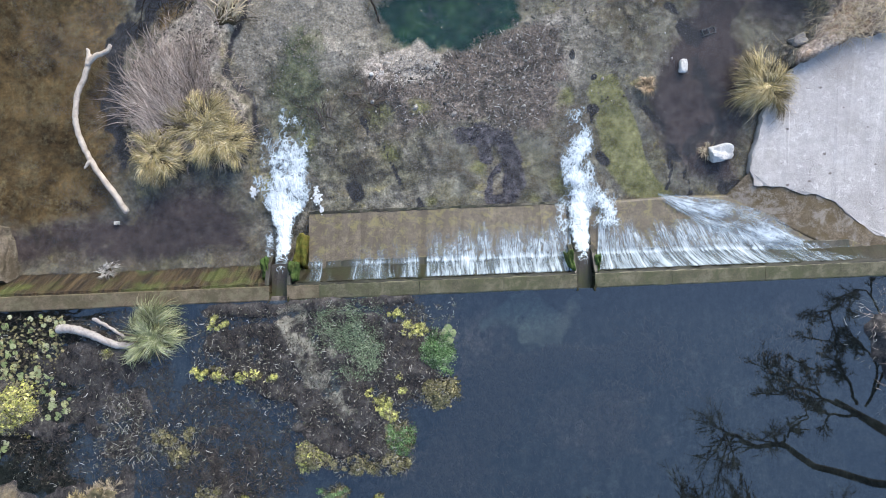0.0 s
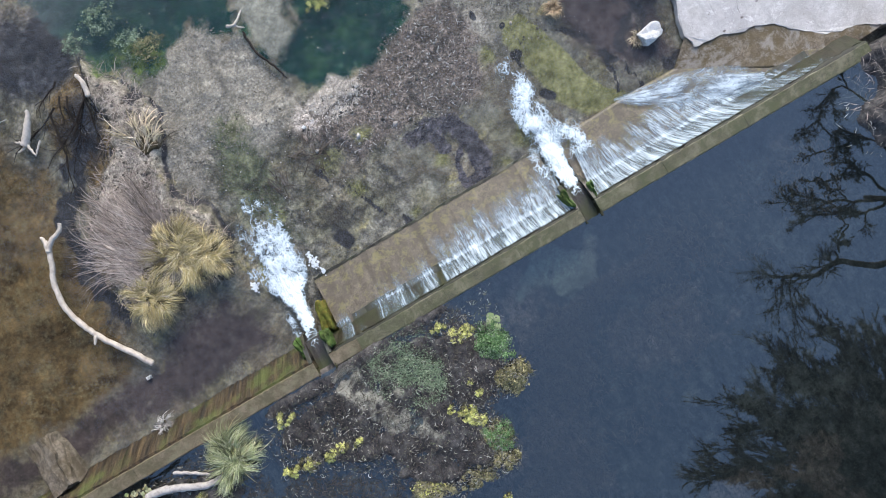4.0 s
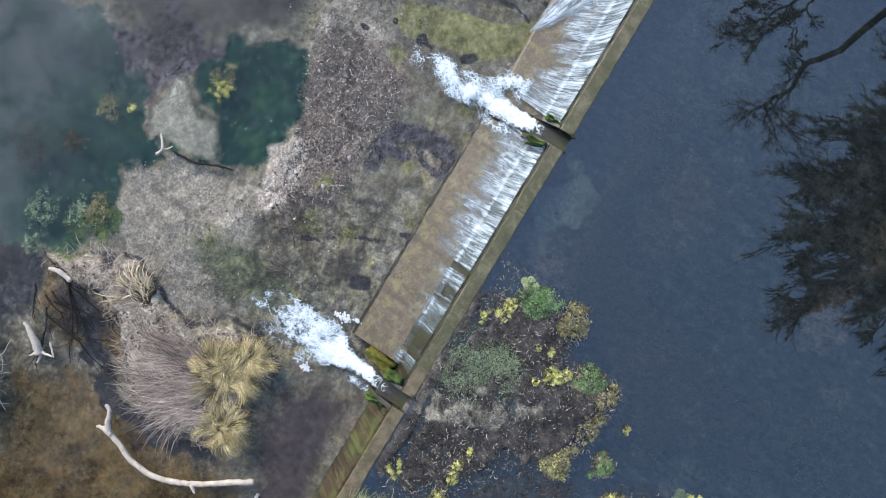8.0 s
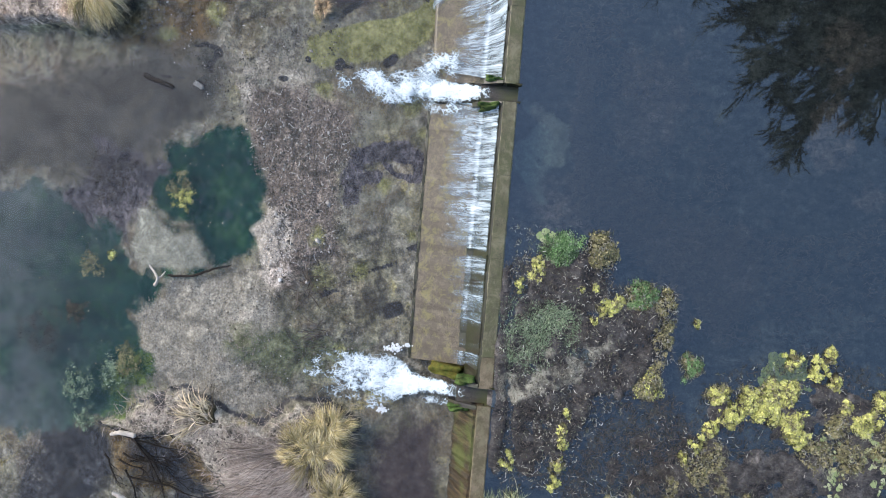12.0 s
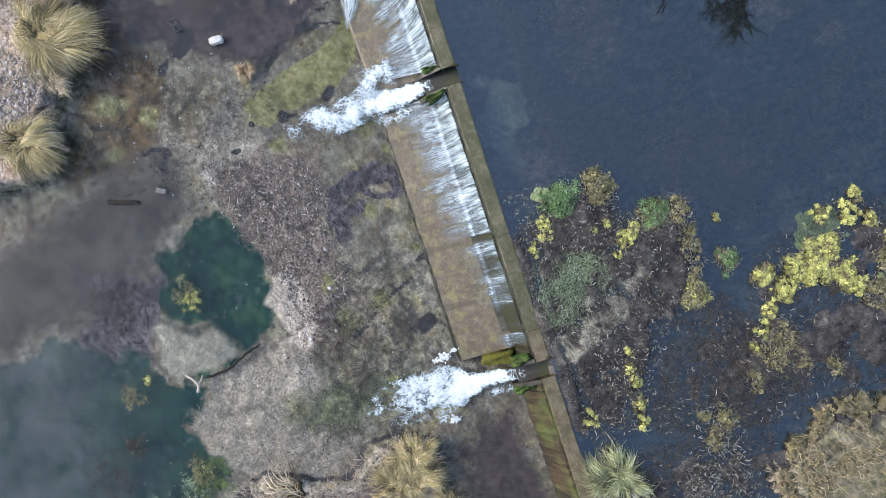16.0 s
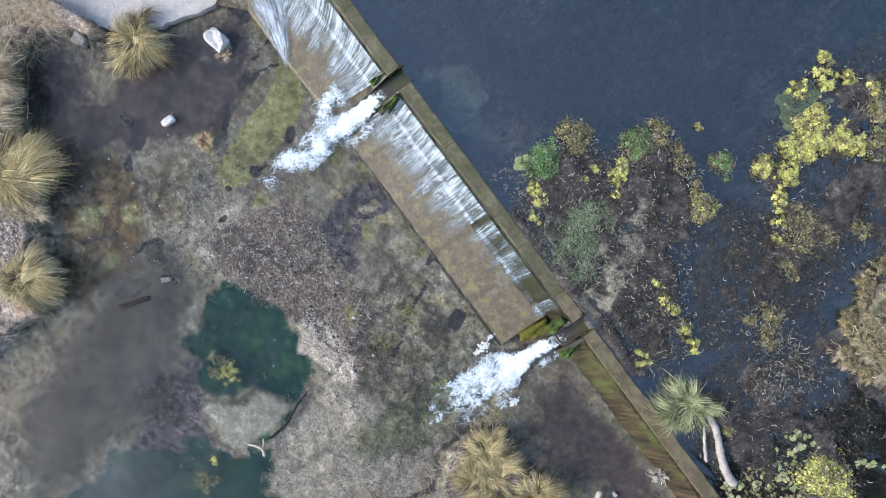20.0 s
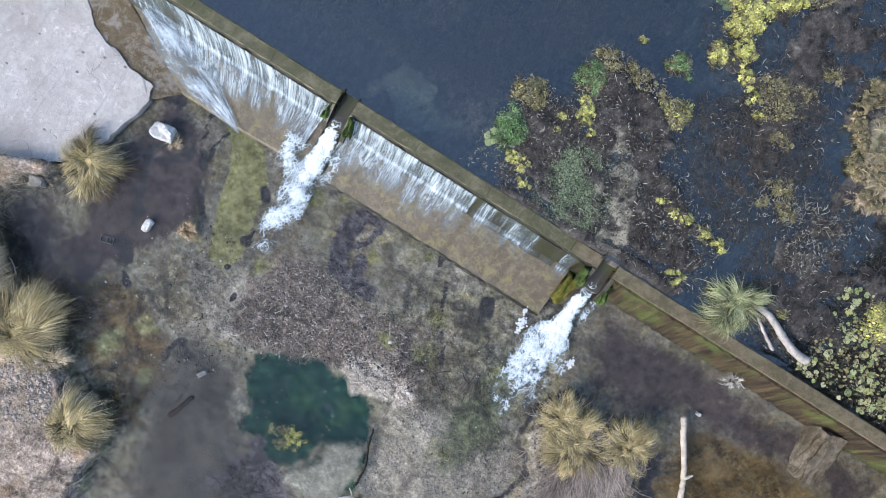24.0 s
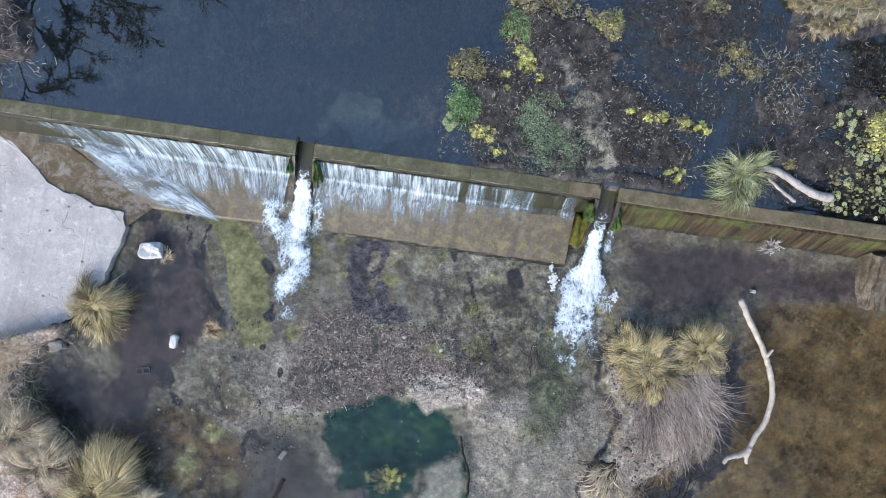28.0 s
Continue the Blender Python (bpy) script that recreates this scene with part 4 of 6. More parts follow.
STRAW = plant_material("straw", (0.30, 0.23, 0.15), (0.58, 0.47, 0.32), (0.42, 0.35, 0.20), (0.72, 0.61, 0.46), (0.20, 0.155, 0.11))
STRAW_GREEN = plant_material("straw_green", (0.36, 0.28, 0.115), (0.62, 0.49, 0.25), (0.29, 0.24, 0.09), (0.78, 0.67, 0.44), (0.13, 0.10, 0.045))
GREEN_BLADE = plant_material("green_blade", (0.34, 0.37, 0.16), (0.56, 0.57, 0.34), (0.24, 0.28, 0.11), (0.72, 0.70, 0.50))
HUMMOCK_GRASS = plant_material("hummock_grass", (0.15, 0.142, 0.072), (0.33, 0.285, 0.17), (0.21, 0.20, 0.095), (0.47, 0.40, 0.28))
DRY_STEM = plant_material("dry_stem", (0.22, 0.17, 0.14), (0.38, 0.31, 0.265), (0.52, 0.44, 0.39), (0.30, 0.235, 0.19))
ORANGE_TUFT = plant_material("dry_orange", (0.48, 0.33, 0.19), (0.68, 0.52, 0.34))
PALE_TWIG = plant_material("pale_twig", (0.42, 0.39, 0.36), (0.66, 0.63, 0.58))
DARK_WEED = plant_material("dark_weed", (0.022, 0.020, 0.020), (0.09, 0.070, 0.060), (0.05, 0.05, 0.038), (0.15, 0.12, 0.10))
DEAD_STALK = plant_material("dead_stalk", (0.08, 0.07, 0.055), (0.20, 0.18, 0.14), (0.36, 0.33, 0.28), (0.16, 0.15, 0.10), (0.10, 0.11, 0.065), (0.50, 0.48, 0.42))
PALE_STALK = plant_material("pale_stalk", (0.20, 0.19, 0.15), (0.36, 0.34, 0.29), (0.56, 0.54, 0.49), (0.26, 0.26, 0.18))
SUNKEN = plant_material("sunken_weed", (0.05, 0.036, 0.032), (0.19, 0.135, 0.11), (0.10, 0.075, 0.062))
CRESS = plant_material("cress_leaf", (0.10, 0.14, 0.08), (0.21, 0.27, 0.16), (0.38, 0.43, 0.29), (0.14, 0.19, 0.11))
YELLOW_LEAF = plant_material("yellow_leaf", (0.46, 0.46, 0.12), (0.68, 0.65, 0.22), (0.34, 0.36, 0.11), (0.66, 0.60, 0.30))
OLIVE_LEAF = plant_material("olive_leaf", (0.10, 0.095, 0.045), (0.24, 0.215, 0.10), (0.32, 0.28, 0.16), (0.15, 0.14, 0.08))
BRIGHT_LEAF = plant_material("bright_leaf", (0.07, 0.14, 0.045), (0.16, 0.27, 0.10), (0.27, 0.36, 0.18), (0.05, 0.11, 0.035))
PEBBLE = plant_material("pebble", (0.07, 0.06, 0.05), (0.17, 0.145, 0.12), (0.11, 0.10, 0.08), (0.30, 0.265, 0.23))
PEBBLE_BAR = plant_material("pebble_bar", (0.17, 0.145, 0.12), (0.32, 0.28, 0.235), (0.24, 0.205, 0.17), (0.42, 0.38, 0.33))
PEBBLE_PALE = plant_material("pebble_pale", (0.34, 0.29, 0.26), (0.62, 0.57, 0.53), (0.46, 0.39, 0.35))
TWIG = plant_material("twig", (0.04, 0.03, 0.024), (0.14, 0.11, 0.09), (0.08, 0.065, 0.05), (0.19, 0.16, 0.135))


def wood_material(name, dark, light):
    m = Mat(name)
    g = m.noise(6, 6, 0.7, m.pos(1, 1, 1), 0.6)
    f = m.noise(40, 3, 0.6)
    c = m.mix(m.ramp(g, (0.35, 0.0), (0.68, 1.0)), dark, light)
    c = m.mix(m.ramp(m.noise(2.0, 4), (0.55, 0.0), (0.75, 0.45)), c, tuple(v * 0.45 for v in light))
    return m.done(c, 0.85, m.bump(f, 0.4, 0.01))


DRIFTWOOD = wood_material("driftwood", (0.40, 0.34, 0.285), (0.64, 0.56, 0.48))
GREY_WOOD = wood_material("grey_driftwood", (0.24, 0.215, 0.20), (0.52, 0.475, 0.45))
BARK = wood_material("bark", (0.016, 0.012, 0.010), (0.045, 0.036, 0.030))
MOSS_MAT = concrete_material("moss", (0.03, 0.038, 0.008), (0.14, 0.15, 0.03), (0.17, 0.125, 0.03), 0.9)
MOSS_GREEN = concrete_material("green_moss", (0.03, 0.055, 0.012), (0.11, 0.17, 0.05), (0.05, 0.06, 0.02), 0.9)
WHITE_ROCK = concrete_material("white_rock", (0.50, 0.46, 0.42), (0.78, 0.75, 0.71), None, 0.9)
GREY_ROCK = concrete_material("grey_rock", (0.16, 0.15, 0.14), (0.34, 0.32, 0.30), None, 0.9)
BLOCK_MAT = concrete_material("block_concrete", (0.10, 0.095, 0.092), (0.18, 0.172, 0.165), None, 0.9)
BROKEN_CONC = concrete_material("broken_concrete", (0.085, 0.068, 0.05), (0.30, 0.25, 0.195), (0.075, 0.06, 0.04), 0.9)
DARK_CONC = concrete_material("dark_wet_concrete", (0.025, 0.022, 0.020), (0.07, 0.06, 0.05), (0.05, 0.055, 0.02), 0.4)


# ---- moving water as it stands: sheets of white water and foam ----
def fall_material():
    """Streaks of falling water; 'u', 'v' run across and along the flow in metres, 'flow' is how dense it is."""
    m = Mat("falling_water")
    def strand(su, sv, dist):
        cv = m.n.new("ShaderNodeCombineXYZ")
        m.l.new(m.math("MULTIPLY", m.attr("u"), su), cv.inputs[0])
        m.l.new(m.math("MULTIPLY", m.attr("v"), sv), cv.inputs[1])
        return m.noise(1.0, 6, 0.7, cv.outputs[0], dist)
    fine, broad, curl = strand(19, 0.9, 0.25), strand(4.0, 0.6, 0.4), strand(6.5, 1.7, 0.9)
    ridge = m.math("SUBTRACT", 1.0, m.math("MULTIPLY", m.math("ABSOLUTE", m.math("SUBTRACT", curl, 0.5)), 4.5))
    low = m.attr("low")
    body = m.math("ADD", m.math("MULTIPLY", fine, 0.45), m.math("MULTIPLY", broad, 0.55))
    spray = m.math("ADD", m.math("MULTIPLY", ridge, 0.2), m.math("MULTIPLY", body, 0.72))
    mixv = m.math("ADD", m.math("MULTIPLY", body, m.math("SUBTRACT", 1.0, low)), m.math("MULTIPLY", spray, low))
    dens = m.math("ADD", m.math("MULTIPLY", m.math("SUBTRACT", mixv, 0.5), 3.0), m.math("MULTIPLY", m.attr("flow"), 0.68))
    al = m.ramp(dens, (0.2, 0.0), (0.62, 0.42), (1.25, 0.9))
    col = m.mix(m.ramp(dens, (0.3, 0.0), (1.1, 1.0)), (0.19, 0.27, 0.34), (0.58, 0.65, 0.71))
    return m.done(col, 0.4, m.bump(mixv, 0.6, 0.04), alpha=al)


def foam_material():
    """A solid white core that breaks into threads and bubbles towards its rim."""
    m = Mat("white_foam")
    a, b2 = m.noise(4.2, 3, 0.5, m.pos(1.5, 0.75, 1), 1.2), m.noise(9.0, 3, 0.55, m.pos(1.4, 0.8, 1), 1.0)
    thread = m.math("SUBTRACT", 1.0, m.math("MULTIPLY", m.math("ABSOLUTE", m.math("SUBTRACT", a, 0.5)), 10.0))
    warp = m.n.new("ShaderNodeVectorMath")
    warp.operation = "ADD"
    nz = m.n.new("ShaderNodeTexNoise")
    nz.inputs["Scale"].default_value, nz.inputs["Detail"].default_value = 2.4, 4
    m.l.new(m.pos(), nz.inputs["Vector"])
    m.l.new(m.pos(1.25, 0.8, 1), warp.inputs[0]), m.l.new(nz.outputs["Color"], warp.inputs[1])
    lace = m.ramp(m.voronoi(4.6, warp.outputs[0], "DISTANCE_TO_EDGE"), (0.015, 1.0), (0.13, 0.0))
    lace2 = m.ramp(m.voronoi(11, warp.outputs[0], "DISTANCE_TO_EDGE"), (0.01, 0.85), (0.14, 0.0))
    n = m.math("MAXIMUM", m.math("MULTIPLY", thread, 0.7), m.math("MAXIMUM", lace, m.math("MULTIPLY", lace2, 0.6)))
    f = m.attr("flow")
    dens = m.math("ADD", m.math("MULTIPLY", n, 0.62), m.math("SUBTRACT", m.math("MULTIPLY", f, 1.4), 0.64))
    al = m.ramp(dens, (0.14, 0.0), (0.4, 0.75), (0.7, 1.0))
    col = m.mix(m.ramp(dens, (0.2, 0.0), (0.95, 1.0)), (0.36, 0.45, 0.51), (0.70, 0.74, 0.77))
    return m.done(col, 0.5, m.bump(m.math("ADD", a, m.math("MULTIPLY", b2, 0.5)), 0.6, 0.06), alpha=al)


FALL = fall_material()
FOAM = foam_material()


def flow_sheet(name, fn, n, k, material, parent, label=""):
    """A sheet of water: fn(s, d) for s across and d along in 0..1 gives x, y, z, density and how much it is spray."""
    S, D = np.meshgrid(np.linspace(0, 1, n), np.linspace(0, 1, k), indexing="ij")
    x, y, z, f, low = fn(S, D)
    P = np.stack([x, y, z], -1)
    ii = np.arange(n * k).reshape(n, k)
    F = np.stack([ii[:-1, :-1], ii[1:, :-1], ii[1:, 1:], ii[:-1, 1:]], -1).reshape(-1, 4)
    me = grid_mesh(name, P.reshape(-1, 3), F)
    wide = np.linalg.norm(P[-1, 0] - P[0, 0])
    run = np.concatenate([np.zeros((n, 1)), np.cumsum(np.linalg.norm(np.diff(P, axis=1), axis=-1), 1)], 1)
    for key, val in (("u", S * wide), ("v", run), ("flow", f), ("low", low * np.ones_like(S))):
        me.attributes.new(key, "FLOAT", "POINT").data.foreach_set("value", val.astype(np.float32).ravel())
    me.shade_smooth()
    me.materials.append(material)
    ob = new(name, me)
    ob.parent = parent
    if label:
        ob["label"] = label
    return ob


def fall_profile(D, drop, run):
    """Distance out and height along a fall: over the lip, down the face, then out along the apron."""
    t = np.array([0, 0.06, 0.25, 0.45, 0.52, 1.0])
    y = np.array([0.43, 0.46, 0.62, 0.88, 1.0, 1.0 + run])
    z = np.array([-0.06, -0.11, -0.34, -0.62, -0.66, -0.66 - drop])
    return np.interp(D, t, y), np.interp(D, t, z)


weir_water = empty("waterfall", 4, 1, -1)
weir_water.matrix_world = Matrix()


def centre_fall(S, D):
    x = 0.72 + S * 7.62
    y, z = fall_profile(D, 0.22, 0.95)
    wob = vnoise(x, D * 2, 3.0, 4) - 0.5
    jag = (vnoise(x, x * 0, 2.2, 14) - 0.5) * 1.1 + (vnoise(x, x * 0, 6.0, 15) - 0.5) * 0.9
    on = np.interp(x, [0.7, 0.85, 1.15, 1.25, 1.45, 1.6, 2.0, 2.15, 3.0, 3.5, 3.55, 3.9, 3.98, 4.1, 4.18, 5.5, 7.6, 8.35], [-0.2, 0.5, 0.45, -0.05, 0.2, -0.25, 0.1, 0.46, 0.5, 0.5, 0.6, 0.6, -0.1, -0.1, 0.72, 0.8, 0.88, 0.9])
    along = np.interp(D, [0, 0.03, 0.06, 0.40, 0.455, 0.52, 0.7, 0.85, 1.0], [-0.3, 0.12, 0.2, 0.1, 0.42, 0.02, -0.2, -0.55, -0.95])
    reach = (np.interp(x, [0.7, 3.5, 4.2, 5, 6, 7.4, 8.35], [-0.4, -0.22, -0.05, 0.08, 0.06, 0.16, 0.3]) + jag * 0.5) * np.clip((D - 0.48) * 3, 0, 1)
    return x + wob * 0.03, y + wob * 0.03, z + 0.035 + vnoise(x, y, 9, 2) * 0.04, on + along + reach + wob * 0.15, np.clip((D - 0.42) * 8, 0, 1)


def right_fall(S, D):
    x0 = 8.92 + S * 7.9
    run = np.interp(x0, [8.9, 10.2, 11.5, 14, 16.8], [1.2, 1.0, 0.8, 0.75, 0.3])
    y, z = fall_profile(D, 0.2, 1.0)
    squeeze = np.interp(x0, [13, 15, 16.8], [1, 0.8, 0.6])
    y = np.where(D > 0.5, 0.97 + (y - 0.97) * run, y)
    y = 0.38 + (y - 0.38) * squeeze
    x = x0 - np.clip(D, 0, 1) * np.interp(x0, [8.9, 9.5, 10.5, 13, 15, 16.8], [-0.35, 0.0, 0.35, 0.75, 0.9, 0.3])
    wob = vnoise(x0, D * 2, 3.0, 9) - 0.5
    jag = (vnoise(x0, x0 * 0, 2.0, 24) - 0.5) * 1.1 + (vnoise(x0, x0 * 0, 6.0, 25) - 0.5) * 0.9
    on = np.interp(x0, [8.9, 10.5, 13.8, 14.25, 14.45, 14.7, 15.0, 15.6, 16.3, 16.7, 16.8], [0.85, 0.8, 0.78, 0.75, 0.2, 0.3, 0.6, 0.5, 0.4, 0.2, -0.5])
    along = np.interp(D, [0, 0.03, 0.06, 0.40, 0.455, 0.52, 0.7, 0.85, 1.0], [-0.3, 0.12, 0.2, 0.12, 0.42, 0.04, -0.14, -0.5, -0.95])
    reach = (np.interp(x0, [8.9, 9.6, 10.3, 11, 12, 16.6], [0.45, 0.4, 0.15, 0.1, 0.45, 0.4]) + jag * 0.45) * np.clip((D - 0.48) * 3, 0, 1)
    return x + wob * 0.03, y, z + 0.035 + vnoise(x, y, 9, 2) * 0.04, on + along + reach + wob * 0.18, np.clip((D - 0.42) * 8, 0, 1) * 0.8


def slant_fall(S, D):
    ax, ay, bx, by = 14.9, 0.85, 11.0, 2.5
    w = np.interp(D, [0, 0.25, 0.6, 1], [0.3, 0.62, 0.5, 0.08])
    s = (S - 0.5) * 2
    nxx, nyy = 0.39, 0.92
    x = ax + (bx - ax) * D + nxx * s * w
    y = ay + (by - ay) * D + nyy * s * w
    wob = vnoise(x, y, 2.5, 6) - 0.5
    z = -0.60 - 0.36 * D + 0.035 + vnoise(x, y, 7, 3) * 0.04
    f = 1.12 - np.abs(s) ** 2 * 0.6 - 0.4 * np.clip(D - 0.8, 0, 1) / 0.2 + wob * 0.5 - 0.35 * np.clip(0.15 - D, 0, 1) / 0.15 - 0.25 * np.clip(-s - 0.1, 0, 1) * (D < 0.5)
    return x, y, z, f, 0.8


flow_sheet("fall", centre_fall, 260, 50, FALL, weir_water, "white curtain of falling water")
flow_sheet("fall", right_fall, 260, 50, FALL, weir_water, "white curtain of falling water")
flow_sheet("fall", slant_fall, 40, 120, FALL, weir_water, "slanting run of white water")


def jet(x0, x1, length, w0, w1, flare, fade):
    def fn(S, D):
        s = (S - 0.5) * 2
        w = np.interp(D, [0, 0.3, flare, 0.85, 1.0], [w0, w0 * 1.25, w1, w1 * 1.0, w1 * 0.75])
        y = 0.5 + D * (length + 0.3)
        x = x0 + (x1 - x0) * D + s * w + (vnoise(y, y * 0, 1.3, 3) - 0.5) * 0.08 * D
        drop = np.interp(D, [0, 0.2, 0.4, 1.0], [-0.33, -0.72, -0.99, -1.03])
        lump = fbm(x, y, 3.5, 12, 4)
        z = drop + 0.02 + lump * 0.16 * np.clip(1 - np.abs(s), 0, 1) * np.clip(1.2 - D, 0, 1)
        f = np.interp(D, [0, 0.08, 0.2], [-0.1, 0.45, 0.95]) - np.abs(s) ** np.interp(D, [0, 0.3, 0.6], [5, 2.4, 2.0]) * np.interp(D, [0, 0.5, 1], [0.85, 0.72, 0.6]) - np.clip(D - fade, 0, 1) * 1.15 + (lump - 0.5) * np.interp(D, [0, 0.3, 1], [0.4, 0.8, 1.0]) + (vnoise(x * 1.0, y * 0.35, 5, 19) - 0.5) * 0.35
        return x, y, z, f, 0.0
    return fn


flow_sheet("jet", jet(0.0, 0.18, 4.7, 0.23, 1.05, 0.6, 0.35), 70, 160, FOAM, weir_water, "foaming white jet from the sluice")
flow_sheet("jet", jet(8.62, 8.78, 4.4, 0.25, 0.6, 0.45, 0.37), 60, 160, FOAM, weir_water, "foaming white jet from the sluice")


def splash(cx, cy, wide, length, lean, top, z0, z1, seed):
    def fn(S, D):
        s = (S - 0.5) * 2
        x, y = cx + s * wide + lean * D, cy + D * length
        lump = fbm(x, y, 3, seed, 4)
        return x, y, z0 + (z1 - z0) * D + lump * 0.08, top - np.abs(s) ** 2 * 0.8 - np.clip(np.abs(D - 0.45) - 0.15, 0, 1) * 2.0 + (lump - 0.5) * 0.9, 0.0
    return fn


flow_sheet("splash", splash(9.4, 1.0, 0.75, 2.5, -0.1, 0.5, -0.64, -0.99, 15), 40, 60, FOAM, weir_water)
flow_sheet("splash", splash(8.15, 1.0, 0.5, 2.2, 0.1, 0.36, -0.66, -0.97, 16), 30, 60, FOAM, weir_water)
flow_sheet("splash", splash(-0.42, 0.85, 0.25, 1.4, 0.0, 0.42, -0.95, -1.0, 17), 24, 50, FOAM, weir_water)
tagged(weir_water, "white water pouring over the weir and its sluices", "waterfall", kind="stuff")

# floating foam flecks below the sluices
LEAF_FLECK = plant_material("leaf_fleck", (0.20, 0.20, 0.12), (0.42, 0.40, 0.30), (0.30, 0.24, 0.14))
FLECK = plant_material("foam_fleck", (0.62, 0.64, 0.66), (0.78, 0.80, 0.82))
for fx, fy, fr, n in ((1.02, 2.82, 0.16, 52), (1.0, 3.12, 0.1, 9), (1.12, 2.5, 0.08, 16), (-0.85, 3.06, 0.12, 42)):
    xy = np.stack([fx + RNG.normal(0, fr * 0.42, n), fy + RNG.normal(0, fr * 0.6, n)], 1)
    tagged(part("foam_patch", discs("foam_patch", xy, np.full(n, WD + 0.012) + RNG.uniform(0, 0.02, n), 0.036, 40 + n, 8, 0.1), FLECK),
           "small raft of white foam on the shallow water", "foam", "foam patches", "stuff")

xy = np.concatenate([scatter(POOL_NEAR, 26, 0.1, 0.9, 1.0, 331), scatter(POOL_FAR, 45, 0.1, 0.6, 1.0, 332)])
tagged(part("floating_leaves", discs("floating_leaves", xy, np.full(len(xy), WD + 0.008), 0.018, 331, 6, 0.1), LEAF_FLECK), "small pale leaves floating on the green pool", "leaves", kind="stuff")

# ---- sluice gaps: channel floors, cheeks and moss ----
def lump(name, x, y, z, sx, sy, sz, rz, material, seed, parent=None, label=""):
    bm = stone_bm(sx, sy, sz, seed, 4, 0.5)
    bmesh.ops.transform(bm, matrix=pose(x, y, z, 0, 0, rz), verts=bm.verts)
    return part(name, bm, material, parent, label, True)


for cx in (0.0, 8.6):
    part("channel", extrude_profile("channel", [(-0.1, -0.3), (0.95, -0.42), (1.0, -1.3), (-0.1, -1.3)], cx - 0.27, cx + 0.27, 0.1, 0.01, 9), DARK_CONC, weir, "dark wet sluice channel")
    for sgn in (-1, 1):
        part("cheek", extrude_profile("cheek", [(0.38, 0.02), (0.9, -0.25), (1.15, -0.6), (1.1, -1.3), (0.38, -1.3)], cx + sgn * 0.31 - 0.06, cx + sgn * 0.31 + 0.06, 0.06, 0.025, 11 + sgn), DARK_CONC, weir, "broken dark sluice cheek")
BOARD = concrete_material("rotten_board", (0.012, 0.010, 0.008), (0.05, 0.04, 0.03), (0.03, 0.034, 0.012), 0.8)


def gate_board(x0, y0, x1, y1, z0, z1, wide, seed):
    """A rotten board on edge, with a ragged upper side."""
    rr = random.Random(seed)
    n = 12
    V, F = [], []
    nxx, nyy = (y1 - y0), -(x1 - x0)
    q = math.hypot(nxx, nyy)
    for i in range(n + 1):
        t = i / n
        x, y = x0 + (x1 - x0) * t + rr.uniform(-0.02, 0.02), y0 + (y1 - y0) * t
        zt = z0 + (z1 - z0) * t + rr.uniform(-0.05, 0.04)
        w = wide * (0.55 + 0.45 * math.sin(t * 3.0)) * rr.uniform(0.75, 1.2)
        for sx, zz in ((-1, -0.5), (-1, zt), (1, zt - rr.uniform(0, 0.04)), (1, -0.5)):
            V.append((x + sx * w * nxx / q, y + sx * w * nyy / q, zz))
    for i in range(n):
        for j in range(4):
            a, b = i * 4 + j, i * 4 + (j + 1) % 4
            F.append((a, a + 4, b + 4, b))
    F += [(3, 2, 1, 0), tuple(n * 4 + j for j in range(4))]
    return pydata("gate_board", V, F)


for x0, y0, x1, y1, z0, z1, w, seed in ((-0.27, -0.12, -0.36, 0.95, 0.06, -0.25, 0.035, 3), (0.27, -0.1, 0.36, 0.9, 0.06, -0.2, 0.03, 5), (8.36, -0.14, 8.27, 0.85, 0.08, -0.2, 0.04, 7), (8.84, -0.16, 8.98, 0.9, 0.1, -0.22, 0.045, 9)):
    part("gate_board", gate_board(x0, y0, x1, y1, z0, z1, w, seed), BOARD, weir, "rotten dark board of the old sluice gate")
tagged(lump("moss_mound", 0.56, 1.25, -1.05, 0.22, 0.6, 0.45, -6, MOSS_MAT, 3), "yellow-green moss mound beside the sluice jet", "moss")
tagged(lump("moss_mound", 0.42, 0.75, -0.75, 0.16, 0.32, 0.55, 0, MOSS_GREEN, 5), "bright green moss on the sluice cheek", "moss")
tagged(lump("moss_mound", -0.42, 0.85, -1.0, 0.14, 0.36, 0.6, 8, MOSS_GREEN, 7), "bright green moss on the sluice cheek", "moss")
tagged(lump("moss_mound", 8.22, 0.72, -0.75, 0.13, 0.34, 0.55, 4, MOSS_GREEN, 9), "bright green moss on the sluice cheek", "moss")
tagged(lump("moss_mound", 8.98, 0.62, -0.7, 0.1, 0.28, 0.5, -4, MOSS_GREEN, 12), "bright green moss on the sluice cheek", "moss")

# apron on the far side of the second sluice, running up to the slab
def strip(name, low, high, n, k, rough, seed):
    """An uneven sheet between two lines of points, with a skirt under the first."""
    A, C = curve_points(high, n), curve_points(low, n)
    t = np.linspace(0, 1, k)[None, :, None]
    P = C[:, None] * (1 - t) + A[:, None] * t
    P[..., 2] += (fbm(P[..., 0], P[..., 1], 3.0, seed, 4) - 0.5) * rough * np.sin(t[..., 0] * np.pi)
    P = np.concatenate([P[:, :1] - np.array([0, 0, 0.5]), P], 1)
    ii = np.arange(n * (k + 1)).reshape(n, k + 1)
    return grid_mesh(name, P.reshape(-1, 3), np.stack([ii[:-1, :-1], ii[1:, :-1], ii[1:, 1:], ii[:-1, 1:]], -1).reshape(-1, 4))


